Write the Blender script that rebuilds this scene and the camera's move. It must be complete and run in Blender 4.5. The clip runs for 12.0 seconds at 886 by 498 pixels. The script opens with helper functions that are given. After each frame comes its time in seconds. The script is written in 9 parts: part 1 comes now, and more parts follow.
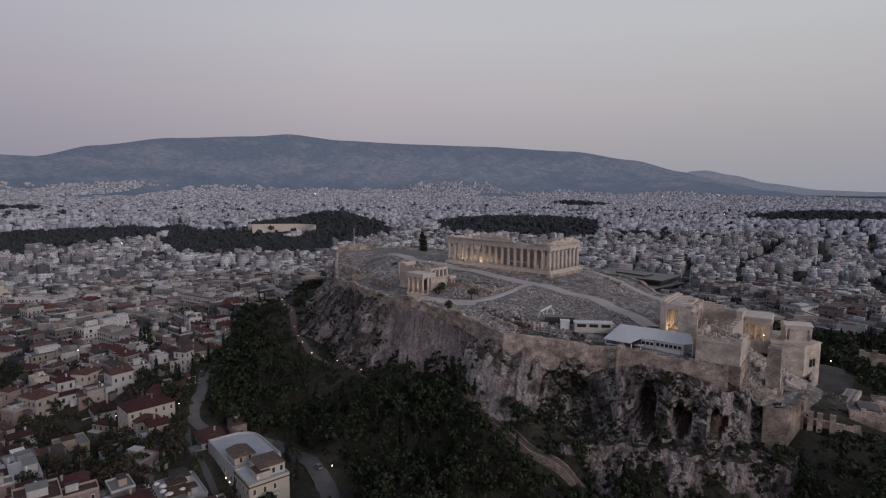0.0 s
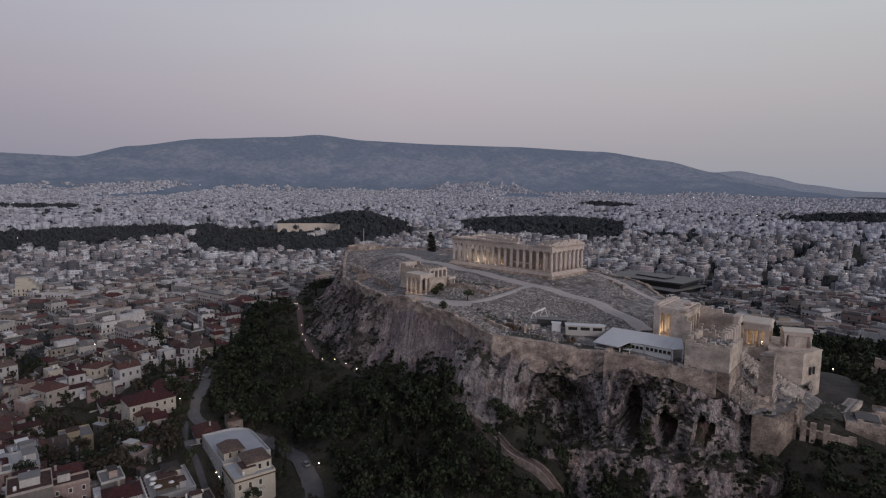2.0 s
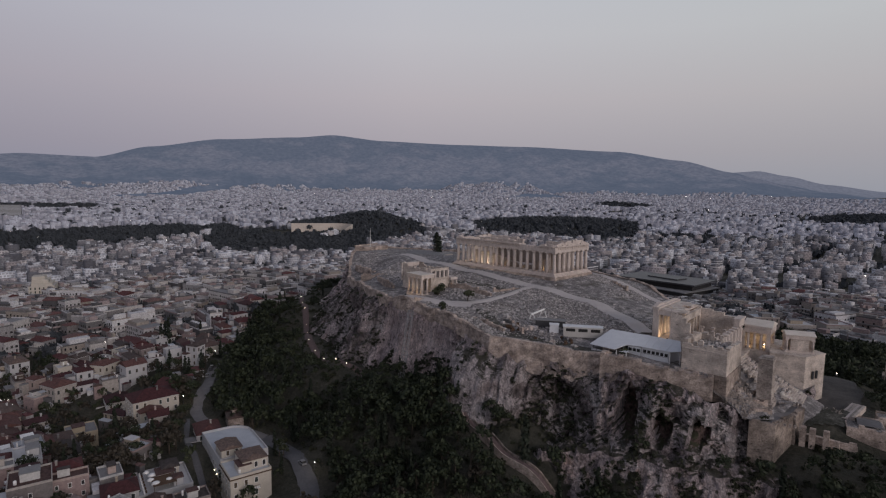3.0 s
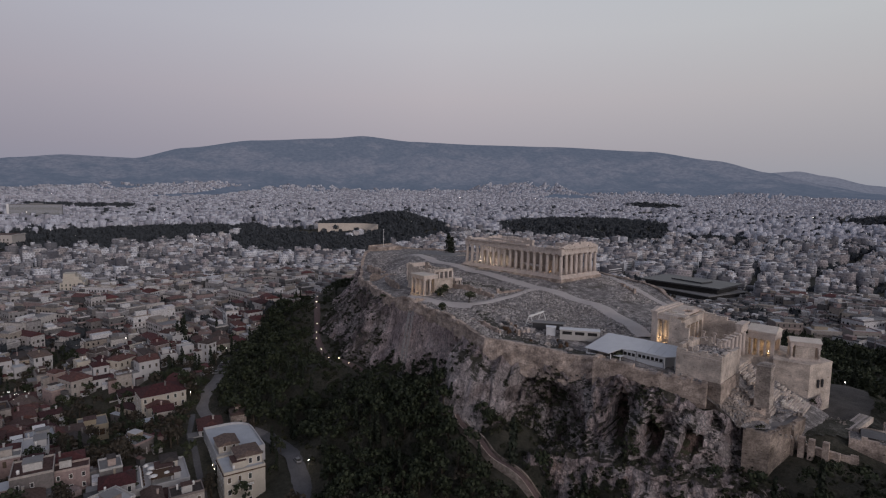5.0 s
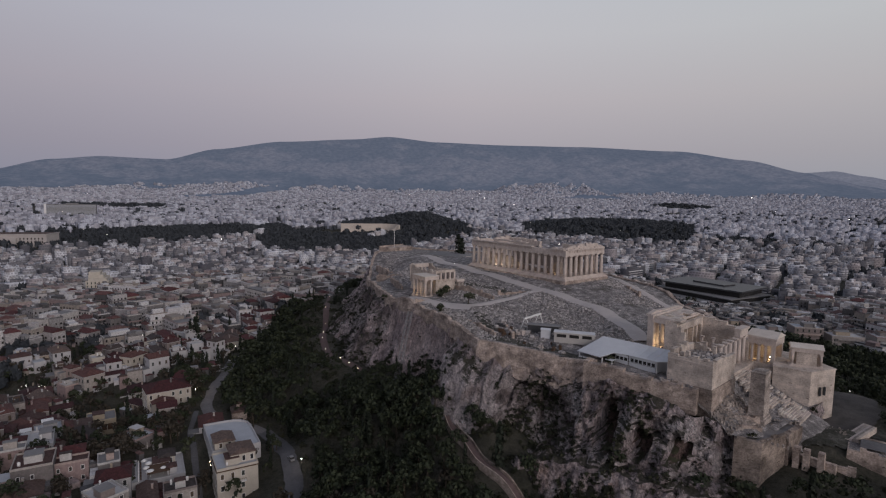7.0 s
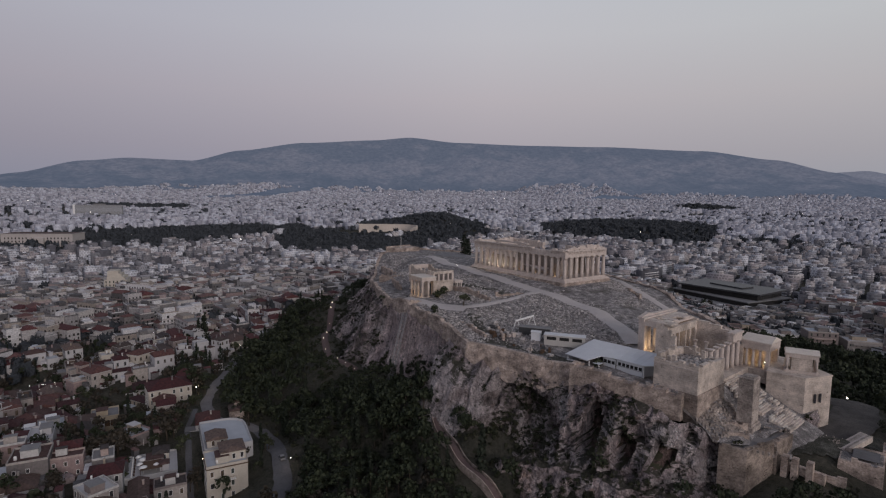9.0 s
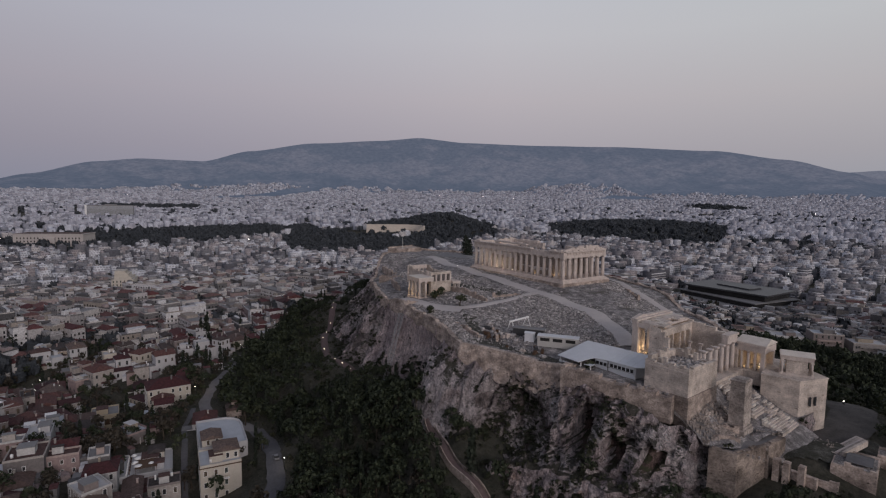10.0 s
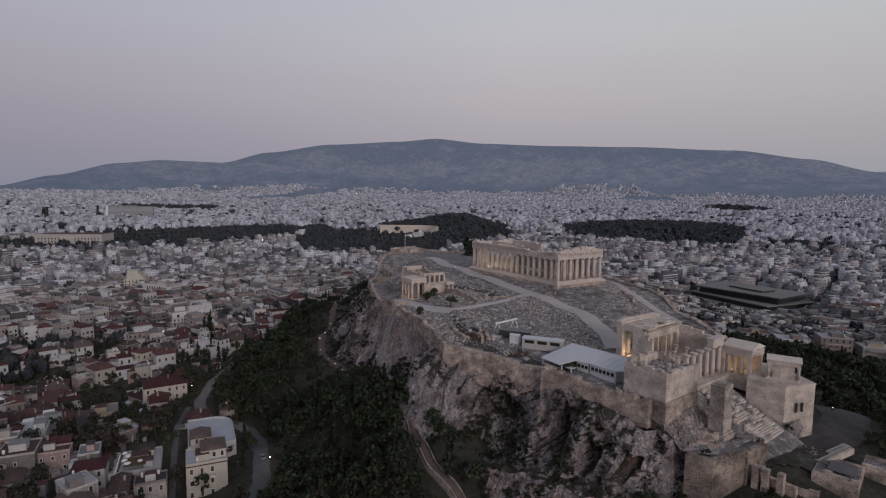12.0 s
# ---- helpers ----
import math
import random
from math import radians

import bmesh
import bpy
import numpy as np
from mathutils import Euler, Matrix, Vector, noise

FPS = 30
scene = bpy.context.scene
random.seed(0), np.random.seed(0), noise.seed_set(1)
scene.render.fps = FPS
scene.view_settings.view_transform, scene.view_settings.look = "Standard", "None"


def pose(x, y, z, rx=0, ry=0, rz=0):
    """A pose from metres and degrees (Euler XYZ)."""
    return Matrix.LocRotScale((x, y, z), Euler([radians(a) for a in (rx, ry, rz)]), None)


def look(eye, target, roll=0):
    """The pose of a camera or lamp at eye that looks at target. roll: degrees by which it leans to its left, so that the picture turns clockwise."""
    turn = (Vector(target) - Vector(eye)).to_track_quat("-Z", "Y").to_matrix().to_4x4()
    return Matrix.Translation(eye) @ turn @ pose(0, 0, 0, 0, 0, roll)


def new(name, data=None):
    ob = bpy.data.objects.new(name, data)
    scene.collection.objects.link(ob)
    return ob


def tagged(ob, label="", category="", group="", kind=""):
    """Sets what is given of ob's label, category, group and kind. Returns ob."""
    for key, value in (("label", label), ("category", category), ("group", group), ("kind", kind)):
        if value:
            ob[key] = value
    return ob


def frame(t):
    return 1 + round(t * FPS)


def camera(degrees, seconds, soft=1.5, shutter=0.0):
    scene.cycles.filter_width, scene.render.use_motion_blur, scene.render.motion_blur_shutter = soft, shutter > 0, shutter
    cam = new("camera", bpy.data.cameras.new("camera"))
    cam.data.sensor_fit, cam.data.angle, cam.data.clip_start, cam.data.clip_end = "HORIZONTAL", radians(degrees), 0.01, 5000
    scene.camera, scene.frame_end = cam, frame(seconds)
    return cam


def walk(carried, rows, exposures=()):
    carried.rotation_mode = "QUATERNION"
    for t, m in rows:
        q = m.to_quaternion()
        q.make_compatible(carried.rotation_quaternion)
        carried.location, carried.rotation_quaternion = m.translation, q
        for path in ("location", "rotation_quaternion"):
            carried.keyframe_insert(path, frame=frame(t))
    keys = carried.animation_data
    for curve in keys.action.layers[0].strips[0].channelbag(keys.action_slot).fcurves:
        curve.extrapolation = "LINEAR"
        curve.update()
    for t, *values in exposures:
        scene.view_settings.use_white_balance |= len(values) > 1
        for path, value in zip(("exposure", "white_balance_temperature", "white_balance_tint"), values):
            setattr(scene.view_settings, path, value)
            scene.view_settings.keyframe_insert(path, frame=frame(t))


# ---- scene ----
cam = camera(77.40, 12.0, soft=1.2)
PATH = [  # seconds, x, y, z, yaw, pitch, roll
    (0, -125.413, 262.641, 99.535, -143.243, -5.921, 0.538),
    (1, -130.886, 258.348, 99.681, -141.869, -5.925, 0.640),
    (2, -135.969, 254.077, 99.830, -140.361, -5.927, 0.720),
    (3, -140.703, 249.818, 99.983, -138.796, -5.928, 0.779),
    (4, -145.128, 245.559, 100.138, -137.236, -5.927, 0.820),
    (5, -149.284, 241.290, 100.298, -135.729, -5.925, 0.844),
    (6, -153.214, 236.998, 100.460, -134.312, -5.920, 0.853),
    (7, -156.958, 232.673, 100.627, -133.004, -5.913, 0.848),
    (8, -160.556, 228.304, 100.796, -131.815, -5.903, 0.831),
    (9, -164.050, 223.880, 100.969, -130.737, -5.891, 0.804),
    (10, -167.481, 219.389, 101.145, -129.750, -5.877, 0.769),
    (11, -170.889, 214.821, 101.325, -128.821, -5.859, 0.727),
    (12, -174.316, 210.164, 101.508, -127.902, -5.839, 0.679),
]
walk(cam, [(t, pose(x, y, z, 0, 0, yaw) @ pose(0, 0, 0, 90 + pitch) @ pose(0, 0, 0, 0, 0, roll)) for t, x, y, z, yaw, pitch, roll in PATH])

# ---- world, sun and exposure ----
world = bpy.data.worlds.new("dusk_sky")
scene.world = world
world.use_nodes = True
wn, wl = world.node_tree.nodes, world.node_tree.links
wn.clear()
w_out = wn.new("ShaderNodeOutputWorld")
w_bg = wn.new("ShaderNodeBackground")
w_tex = wn.new("ShaderNodeTexCoord")
w_sep = wn.new("ShaderNodeSeparateXYZ")
w_ramp = wn.new("ShaderNodeValToRGB")
wl.new(w_tex.outputs["Generated"], w_sep.inputs[0])
wl.new(w_sep.outputs["Z"], w_ramp.inputs[0])
SKY = [(0.0, (0.285, 0.285, 0.340)), (0.07, (0.350, 0.325, 0.365)), (0.16, (0.430, 0.397, 0.428)), (0.26, (0.472, 0.465, 0.500)), (0.36, (0.465, 0.48, 0.53)), (0.6, (0.185, 0.203, 0.265)), (1.0, (0.138, 0.160, 0.228))]
ramp = w_ramp.color_ramp
while len(ramp.elements) < len(SKY):
    ramp.elements.new(0.5)
for el, (at, col) in zip(ramp.elements, SKY):
    el.position, el.color = at, (*col, 1)
# the western half, where the sun has set, is brighter and warmer
w_dot = wn.new("ShaderNodeVectorMath")
w_dot.operation = "DOT_PRODUCT"
w_dot.inputs[1].default_value = (-0.90, 0.05, 0.15)
w_map = wn.new("ShaderNodeMapRange")
w_map.inputs["From Min"].default_value, w_map.inputs["From Max"].default_value = 0.0, 1.0
w_mix = wn.new("ShaderNodeMix")
w_mix.data_type = "RGBA"
w_mix.blend_type = "ADD"
wl.new(w_tex.outputs["Generated"], w_dot.inputs[0])
wl.new(w_dot.outputs["Value"], w_map.inputs["Value"])
wl.new(w_map.outputs[0], w_mix.inputs["Factor"])
wl.new(w_ramp.outputs[0], w_mix.inputs["A"])
w_mix.inputs["B"].default_value = (0.20, 0.172, 0.175, 1)
# duller and bluer towards the east, paler towards the south-west
w_side = wn.new("ShaderNodeVectorMath")
w_side.operation = "DOT_PRODUCT"
w_side.inputs[1].default_value = (-0.707, -0.707, 0.0)
w_half = wn.new("ShaderNodeMath")
w_half.operation = "MULTIPLY_ADD"
w_half.inputs[1].default_value, w_half.inputs[2].default_value = 0.5, 0.5
w_tint = wn.new("ShaderNodeValToRGB")
TINT = [(0.10, (0.76, 0.775, 0.83)), (0.25, (0.85, 0.86, 0.91)), (0.50, (1.0, 1.0, 1.0)), (0.80, (0.985, 1.02, 0.985))]
while len(w_tint.color_ramp.elements) < len(TINT):
    w_tint.color_ramp.elements.new(0.5)
for el, (at, col) in zip(w_tint.color_ramp.elements, TINT):
    el.position, el.color = at, (*col, 1)
w_mul = wn.new("ShaderNodeMix")
w_mul.data_type, w_mul.blend_type = "RGBA", "MULTIPLY"
w_mul.inputs["Factor"].default_value = 1.0
wl.new(w_tex.outputs["Generated"], w_side.inputs[0])
wl.new(w_side.outputs["Value"], w_half.inputs[0])
wl.new(w_half.outputs[0], w_tint.inputs[0])
wl.new(w_mix.outputs["Result"], w_mul.inputs["A"])
wl.new(w_tint.outputs[0], w_mul.inputs["B"])
wl.new(w_mul.outputs["Result"], w_bg.inputs["Color"])
w_bg.inputs["Strength"].default_value = 1.07
wl.new(w_bg.outputs[0], w_out.inputs[0])

sun_data = bpy.data.lights.new("afterglow", "SUN")
sun_data.energy, sun_data.angle, sun_data.color = 0.95, radians(25), (1.0, 0.88, 0.86)
sun = new("afterglow", sun_data)
sun.matrix_world = look((-600, 120, 240), (0, 0, 40))

scene.view_settings.exposure = 0.0

# ---- materials ----
MATS = {}


def nodes_of(name):
    m = bpy.data.materials.new(name)
    m.use_nodes = True
    return m, m.node_tree.nodes, m.node_tree.links, m.node_tree.nodes["Principled BSDF"]


def surface(name, dark, light, size=1.0, rough=0.85, bump=0.3, fine=6.0, island=0.0, each=0.0, stretch=(1, 1, 1), stain=None, metal=0.0, spread=0.5):
    """Mottled matt surface: two scales of noise between two colours, relief, and a shift by island or by object."""
    m, n, l, b = nodes_of(name)
    tc, mp = n.new("ShaderNodeTexCoord"), n.new("ShaderNodeMapping")
    mp.inputs["Scale"].default_value = stretch
    geo = n.new("ShaderNodeNewGeometry")
    l.new(geo.outputs["Position"] if not each else tc.outputs["Object"], mp.inputs[0])
    big, small = n.new("ShaderNodeTexNoise"), n.new("ShaderNodeTexNoise")
    big.inputs["Scale"].default_value, big.inputs["Detail"].default_value = 1 / size, 6
    small.inputs["Scale"].default_value, small.inputs["Detail"].default_value = fine / size, 8
    small.inputs["Roughness"].default_value = 0.7
    l.new(mp.outputs[0], big.inputs[0]), l.new(mp.outputs[0], small.inputs[0])
    add = n.new("ShaderNodeMath")
    add.operation = "MULTIPLY_ADD"
    add.inputs[1].default_value = 0.55
    l.new(small.outputs[0], add.inputs[0])
    half = n.new("ShaderNodeMath")
    half.operation = "MULTIPLY"
    half.inputs[1].default_value = 0.45
    l.new(big.outputs[0], half.inputs[0]), l.new(half.outputs[0], add.inputs[2])
    last = add.outputs[0]
    for amount, source in ((island, geo.outputs["Random Per Island"]), (each, n.new("ShaderNodeObjectInfo").outputs["Random"] if each else None)):
        if amount:
            shift = n.new("ShaderNodeMath")
            shift.operation = "MULTIPLY_ADD"
            shift.inputs[1].default_value = amount
            l.new(source, shift.inputs[0]), l.new(last, shift.inputs[2])
            back = n.new("ShaderNodeMath")
            back.operation = "SUBTRACT"
            back.inputs[1].default_value = amount / 2
            l.new(shift.outputs[0], back.inputs[0])
            last = back.outputs[0]
    r = n.new("ShaderNodeValToRGB")
    r.color_ramp.elements[0].position, r.color_ramp.elements[1].position = 0.5 - spread / 2, 0.5 + spread / 2
    r.color_ramp.elements[0].color, r.color_ramp.elements[1].color = (*dark, 1), (*light, 1)
    if stain:
        e = r.color_ramp.elements.new(0.5)
        e.color = (*stain, 1)
    l.new(last, r.inputs[0]), l.new(r.outputs[0], b.inputs["Base Color"])
    b.inputs["Roughness"].default_value, b.inputs["Metallic"].default_value = rough, metal
    b.inputs["Specular IOR Level"].default_value = 0.25
    if bump:
        bm_ = n.new("ShaderNodeBump")
        bm_.inputs["Strength"].default_value, bm_.inputs["Distance"].default_value = bump, 0.25 * size
        l.new(small.outputs[0], bm_.inputs["Height"]), l.new(bm_.outputs[0], b.inputs["Normal"])
    MATS[name] = m
    return m


def masonry(name, dark, light, course=0.5, rough=0.9, patch=0.3, speck=0.55, joint=0.5, pock=0.8):
    """Squared blocks in courses, with mottled stone and shallow joints; works on upright walls of any direction."""
    m, n, l, b = nodes_of(name)
    geo = n.new("ShaderNodeNewGeometry")
    sep, comb = n.new("ShaderNodeSeparateXYZ"), n.new("ShaderNodeCombineXYZ")
    run = n.new("ShaderNodeMath")
    run.operation = "ADD"
    l.new(geo.outputs["Position"], sep.inputs[0])
    l.new(sep.outputs["X"], run.inputs[0]), l.new(sep.outputs["Y"], run.inputs[1])
    l.new(run.outputs[0], comb.inputs["X"]), l.new(sep.outputs["Z"], comb.inputs["Y"])
    brick = n.new("ShaderNodeTexBrick")
    brick.inputs["Scale"].default_value = 1.0
    brick.inputs["Brick Width"].default_value, brick.inputs["Row Height"].default_value = course * 2.3, course
    brick.inputs["Mortar Size"].default_value, brick.inputs["Mortar Smooth"].default_value = 0.05, 0.3
    mid = [(a + c) / 2 for a, c in zip(dark, light)]
    brick.inputs["Color1"].default_value, brick.inputs["Color2"].default_value = (*light, 1), (*mid, 1)
    brick.inputs["Mortar"].default_value = (*[c * 0.55 for c in dark], 1)
    l.new(comb.outputs[0], brick.inputs[0])
    big, small = n.new("ShaderNodeTexNoise"), n.new("ShaderNodeTexNoise")
    big.inputs["Scale"].default_value, big.inputs["Detail"].default_value = 0.16, 9
    big.inputs["Roughness"].default_value = 0.72
    small.inputs["Scale"].default_value, small.inputs["Detail"].default_value = 2.2, 8
    l.new(geo.outputs["Position"], big.inputs[0]), l.new(geo.outputs["Position"], small.inputs[0])
    r = n.new("ShaderNodeValToRGB")
    r.color_ramp.elements[0].position, r.color_ramp.elements[1].position = 0.36, 0.62
    r.color_ramp.elements[0].color, r.color_ramp.elements[1].color = (*dark, 1), (*light, 1)
    l.new(big.outputs[0], r.inputs[0])
    mix = n.new("ShaderNodeMix")
    mix.data_type, mix.blend_type = "RGBA", "MIX"
    mix.inputs["Factor"].default_value = joint
    l.new(r.outputs[0], mix.inputs["A"]), l.new(brick.outputs["Color"], mix.inputs["B"])
    mul = n.new("ShaderNodeMix")
    mul.data_type, mul.blend_type = "RGBA", "MULTIPLY"
    mul.inputs["Factor"].default_value = speck
    r2 = n.new("ShaderNodeValToRGB")
    r2.color_ramp.elements[0].position, r2.color_ramp.elements[1].position = 0.35, 0.6
    r2.color_ramp.elements[0].color, r2.color_ramp.elements[1].color = (0.30, 0.285, 0.27, 1), (1, 1, 1, 1)
    l.new(small.outputs[0], r2.inputs[0])
    l.new(mix.outputs["Result"], mul.inputs["A"]), l.new(r2.outputs[0], mul.inputs["B"])
    # rain streaks and mended patches
    wide, mp = n.new("ShaderNodeTexNoise"), n.new("ShaderNodeMapping")
    mp.inputs["Scale"].default_value = (0.24, 0.24, 0.34)
    l.new(geo.outputs["Position"], mp.inputs[0]), l.new(mp.outputs[0], wide.inputs[0])
    wide.inputs["Scale"].default_value, wide.inputs["Detail"].default_value, wide.inputs["Roughness"].default_value = 1.0, 7, 0.7
    r3 = n.new("ShaderNodeValToRGB")
    r3.color_ramp.elements[0].position, r3.color_ramp.elements[1].position = 0.38, 0.60
    r3.color_ramp.elements[0].color, r3.color_ramp.elements[1].color = (0.36, 0.34, 0.33, 1), (1.1, 1.06, 1.03, 1)
    l.new(wide.outputs[0], r3.inputs[0])
    worn = n.new("ShaderNodeMix")
    worn.data_type, worn.blend_type = "RGBA", "MULTIPLY"
    worn.inputs["Factor"].default_value = patch
    l.new(mul.outputs["Result"], worn.inputs["A"]), l.new(r3.outputs[0], worn.inputs["B"])
    # dark sockets and broken corners between the blocks
    hole, flat_ = n.new("ShaderNodeTexNoise"), n.new("ShaderNodeMapping")
    flat_.inputs["Scale"].default_value = (0.75, 0.75, 1.35)
    l.new(geo.outputs["Position"], flat_.inputs[0]), l.new(flat_.outputs[0], hole.inputs[0])
    hole.inputs["Scale"].default_value, hole.inputs["Detail"].default_value, hole.inputs["Roughness"].default_value = 1.0, 4, 0.55
    r4 = n.new("ShaderNodeValToRGB")
    r4.color_ramp.elements[0].position, r4.color_ramp.elements[1].position = 0.29, 0.36
    r4.color_ramp.elements[0].color, r4.color_ramp.elements[1].color = (0.22, 0.20, 0.19, 1), (1, 1, 1, 1)
    l.new(hole.outputs[0], r4.inputs[0])
    holed = n.new("ShaderNodeMix")
    holed.data_type, holed.blend_type = "RGBA", "MULTIPLY"
    holed.inputs["Factor"].default_value = pock
    l.new(worn.outputs["Result"], holed.inputs["A"]), l.new(r4.outputs[0], holed.inputs["B"])
    l.new(holed.outputs["Result"], b.inputs["Base Color"])
    b.inputs["Roughness"].default_value = rough
    b.inputs["Specular IOR Level"].default_value = 0.2
    bm_ = n.new("ShaderNodeBump")
    bm_.inputs["Strength"].default_value, bm_.inputs["Distance"].default_value = 0.5, 0.12
    sub = n.new("ShaderNodeMath")
    sub.operation = "SUBTRACT"
    l.new(small.outputs[0], sub.inputs[0]), l.new(brick.outputs["Fac"], sub.inputs[1])
    l.new(sub.outputs[0], bm_.inputs["Height"]), l.new(bm_.outputs[0], b.inputs["Normal"])
    MATS[name] = m
    return m


def palette(name, colours, rough=0.85, island=True, grain=0.25, noise_size=1.0):
    """One of several paints for each island or object, with dirt on it."""
    m, n, l, b = nodes_of(name)
    src = n.new("ShaderNodeNewGeometry").outputs["Random Per Island"] if island else n.new("ShaderNodeObjectInfo").outputs["Random"]
    r = n.new("ShaderNodeValToRGB")
    r.color_ramp.interpolation = "CONSTANT"
    while len(r.color_ramp.elements) < len(colours):
        r.color_ramp.elements.new(0.5)
    for k, (el, c) in enumerate(zip(r.color_ramp.elements, colours)):
        el.position, el.color = k / len(colours), (*c, 1)
    l.new(src, r.inputs[0])
    pos = n.new("ShaderNodeNewGeometry")
    tex = n.new("ShaderNodeTexNoise")
    tex.inputs["Scale"].default_value, tex.inputs["Detail"].default_value = 1 / noise_size, 8
    tex.inputs["Roughness"].default_value = 0.7
    l.new(pos.outputs["Position"], tex.inputs[0])
    r2 = n.new("ShaderNodeValToRGB")
    r2.color_ramp.elements[0].position, r2.color_ramp.elements[1].position = 0.32, 0.62
    lo = 1 - 2 * grain
    r2.color_ramp.elements[0].color, r2.color_ramp.elements[1].color = (lo, lo, lo, 1), (1, 1, 1, 1)
    l.new(tex.outputs[0], r2.inputs[0])
    mul = n.new("ShaderNodeMix")
    mul.data_type, mul.blend_type = "RGBA", "MULTIPLY"
    mul.inputs["Factor"].default_value = 1
    l.new(r.outputs[0], mul.inputs["A"]), l.new(r2.outputs[0], mul.inputs["B"])
    l.new(mul.outputs["Result"], b.inputs["Base Color"])
    b.inputs["Roughness"].default_value = rough
    b.inputs["Specular IOR Level"].default_value = 0.25
    MATS[name] = m
    return m


surface("earth", (0.0179, 0.0209, 0.0134), (0.105, 0.0957, 0.0748), size=6, bump=0.8, spread=0.35)
surface("asphalt", (0.07, 0.068, 0.072), (0.17, 0.165, 0.168), size=4, bump=0.15)
surface("paving", (0.12, 0.113, 0.112), (0.25, 0.235, 0.232), size=3, bump=0.2)
surface("plateau_rock", (0.05, 0.046, 0.043), (0.66, 0.605, 0.58), size=2.6, bump=1.0, fine=5, stain=(0.215, 0.20, 0.196), spread=0.34)


surface("stony_turf", (0.020, 0.022, 0.015), (0.20, 0.19, 0.175), size=2.2, bump=0.9, fine=6, stain=(0.062, 0.060, 0.048), spread=0.36)


def turf_over(name, turf, scale, lo, hi, mute=0.8):
    """Patches of dry turf and soil over a stony material."""
    m = MATS[name]
    n, l, b = m.node_tree.nodes, m.node_tree.links, m.node_tree.nodes["Principled BSDF"]
    base = b.inputs["Base Color"].links[0].from_socket
    geo, tex, r, mix = n.new("ShaderNodeNewGeometry"), n.new("ShaderNodeTexNoise"), n.new("ShaderNodeValToRGB"), n.new("ShaderNodeMix")
    tex.inputs["Scale"].default_value, tex.inputs["Detail"].default_value, tex.inputs["Roughness"].default_value = scale, 9, 0.68
    l.new(geo.outputs["Position"], tex.inputs[0]), l.new(tex.outputs[0], r.inputs[0])
    r.color_ramp.elements[0].position, r.color_ramp.elements[1].position = lo, hi
    r.color_ramp.elements[0].color, r.color_ramp.elements[1].color = (0, 0, 0, 1), (mute, mute, mute, 1)
    mix.data_type = "RGBA"
    l.new(r.outputs[0], mix.inputs["Factor"]), l.new(base, mix.inputs["A"])
    mix.inputs["B"].default_value = (*turf, 1)
    l.new(mix.outputs["Result"], b.inputs["Base Color"])


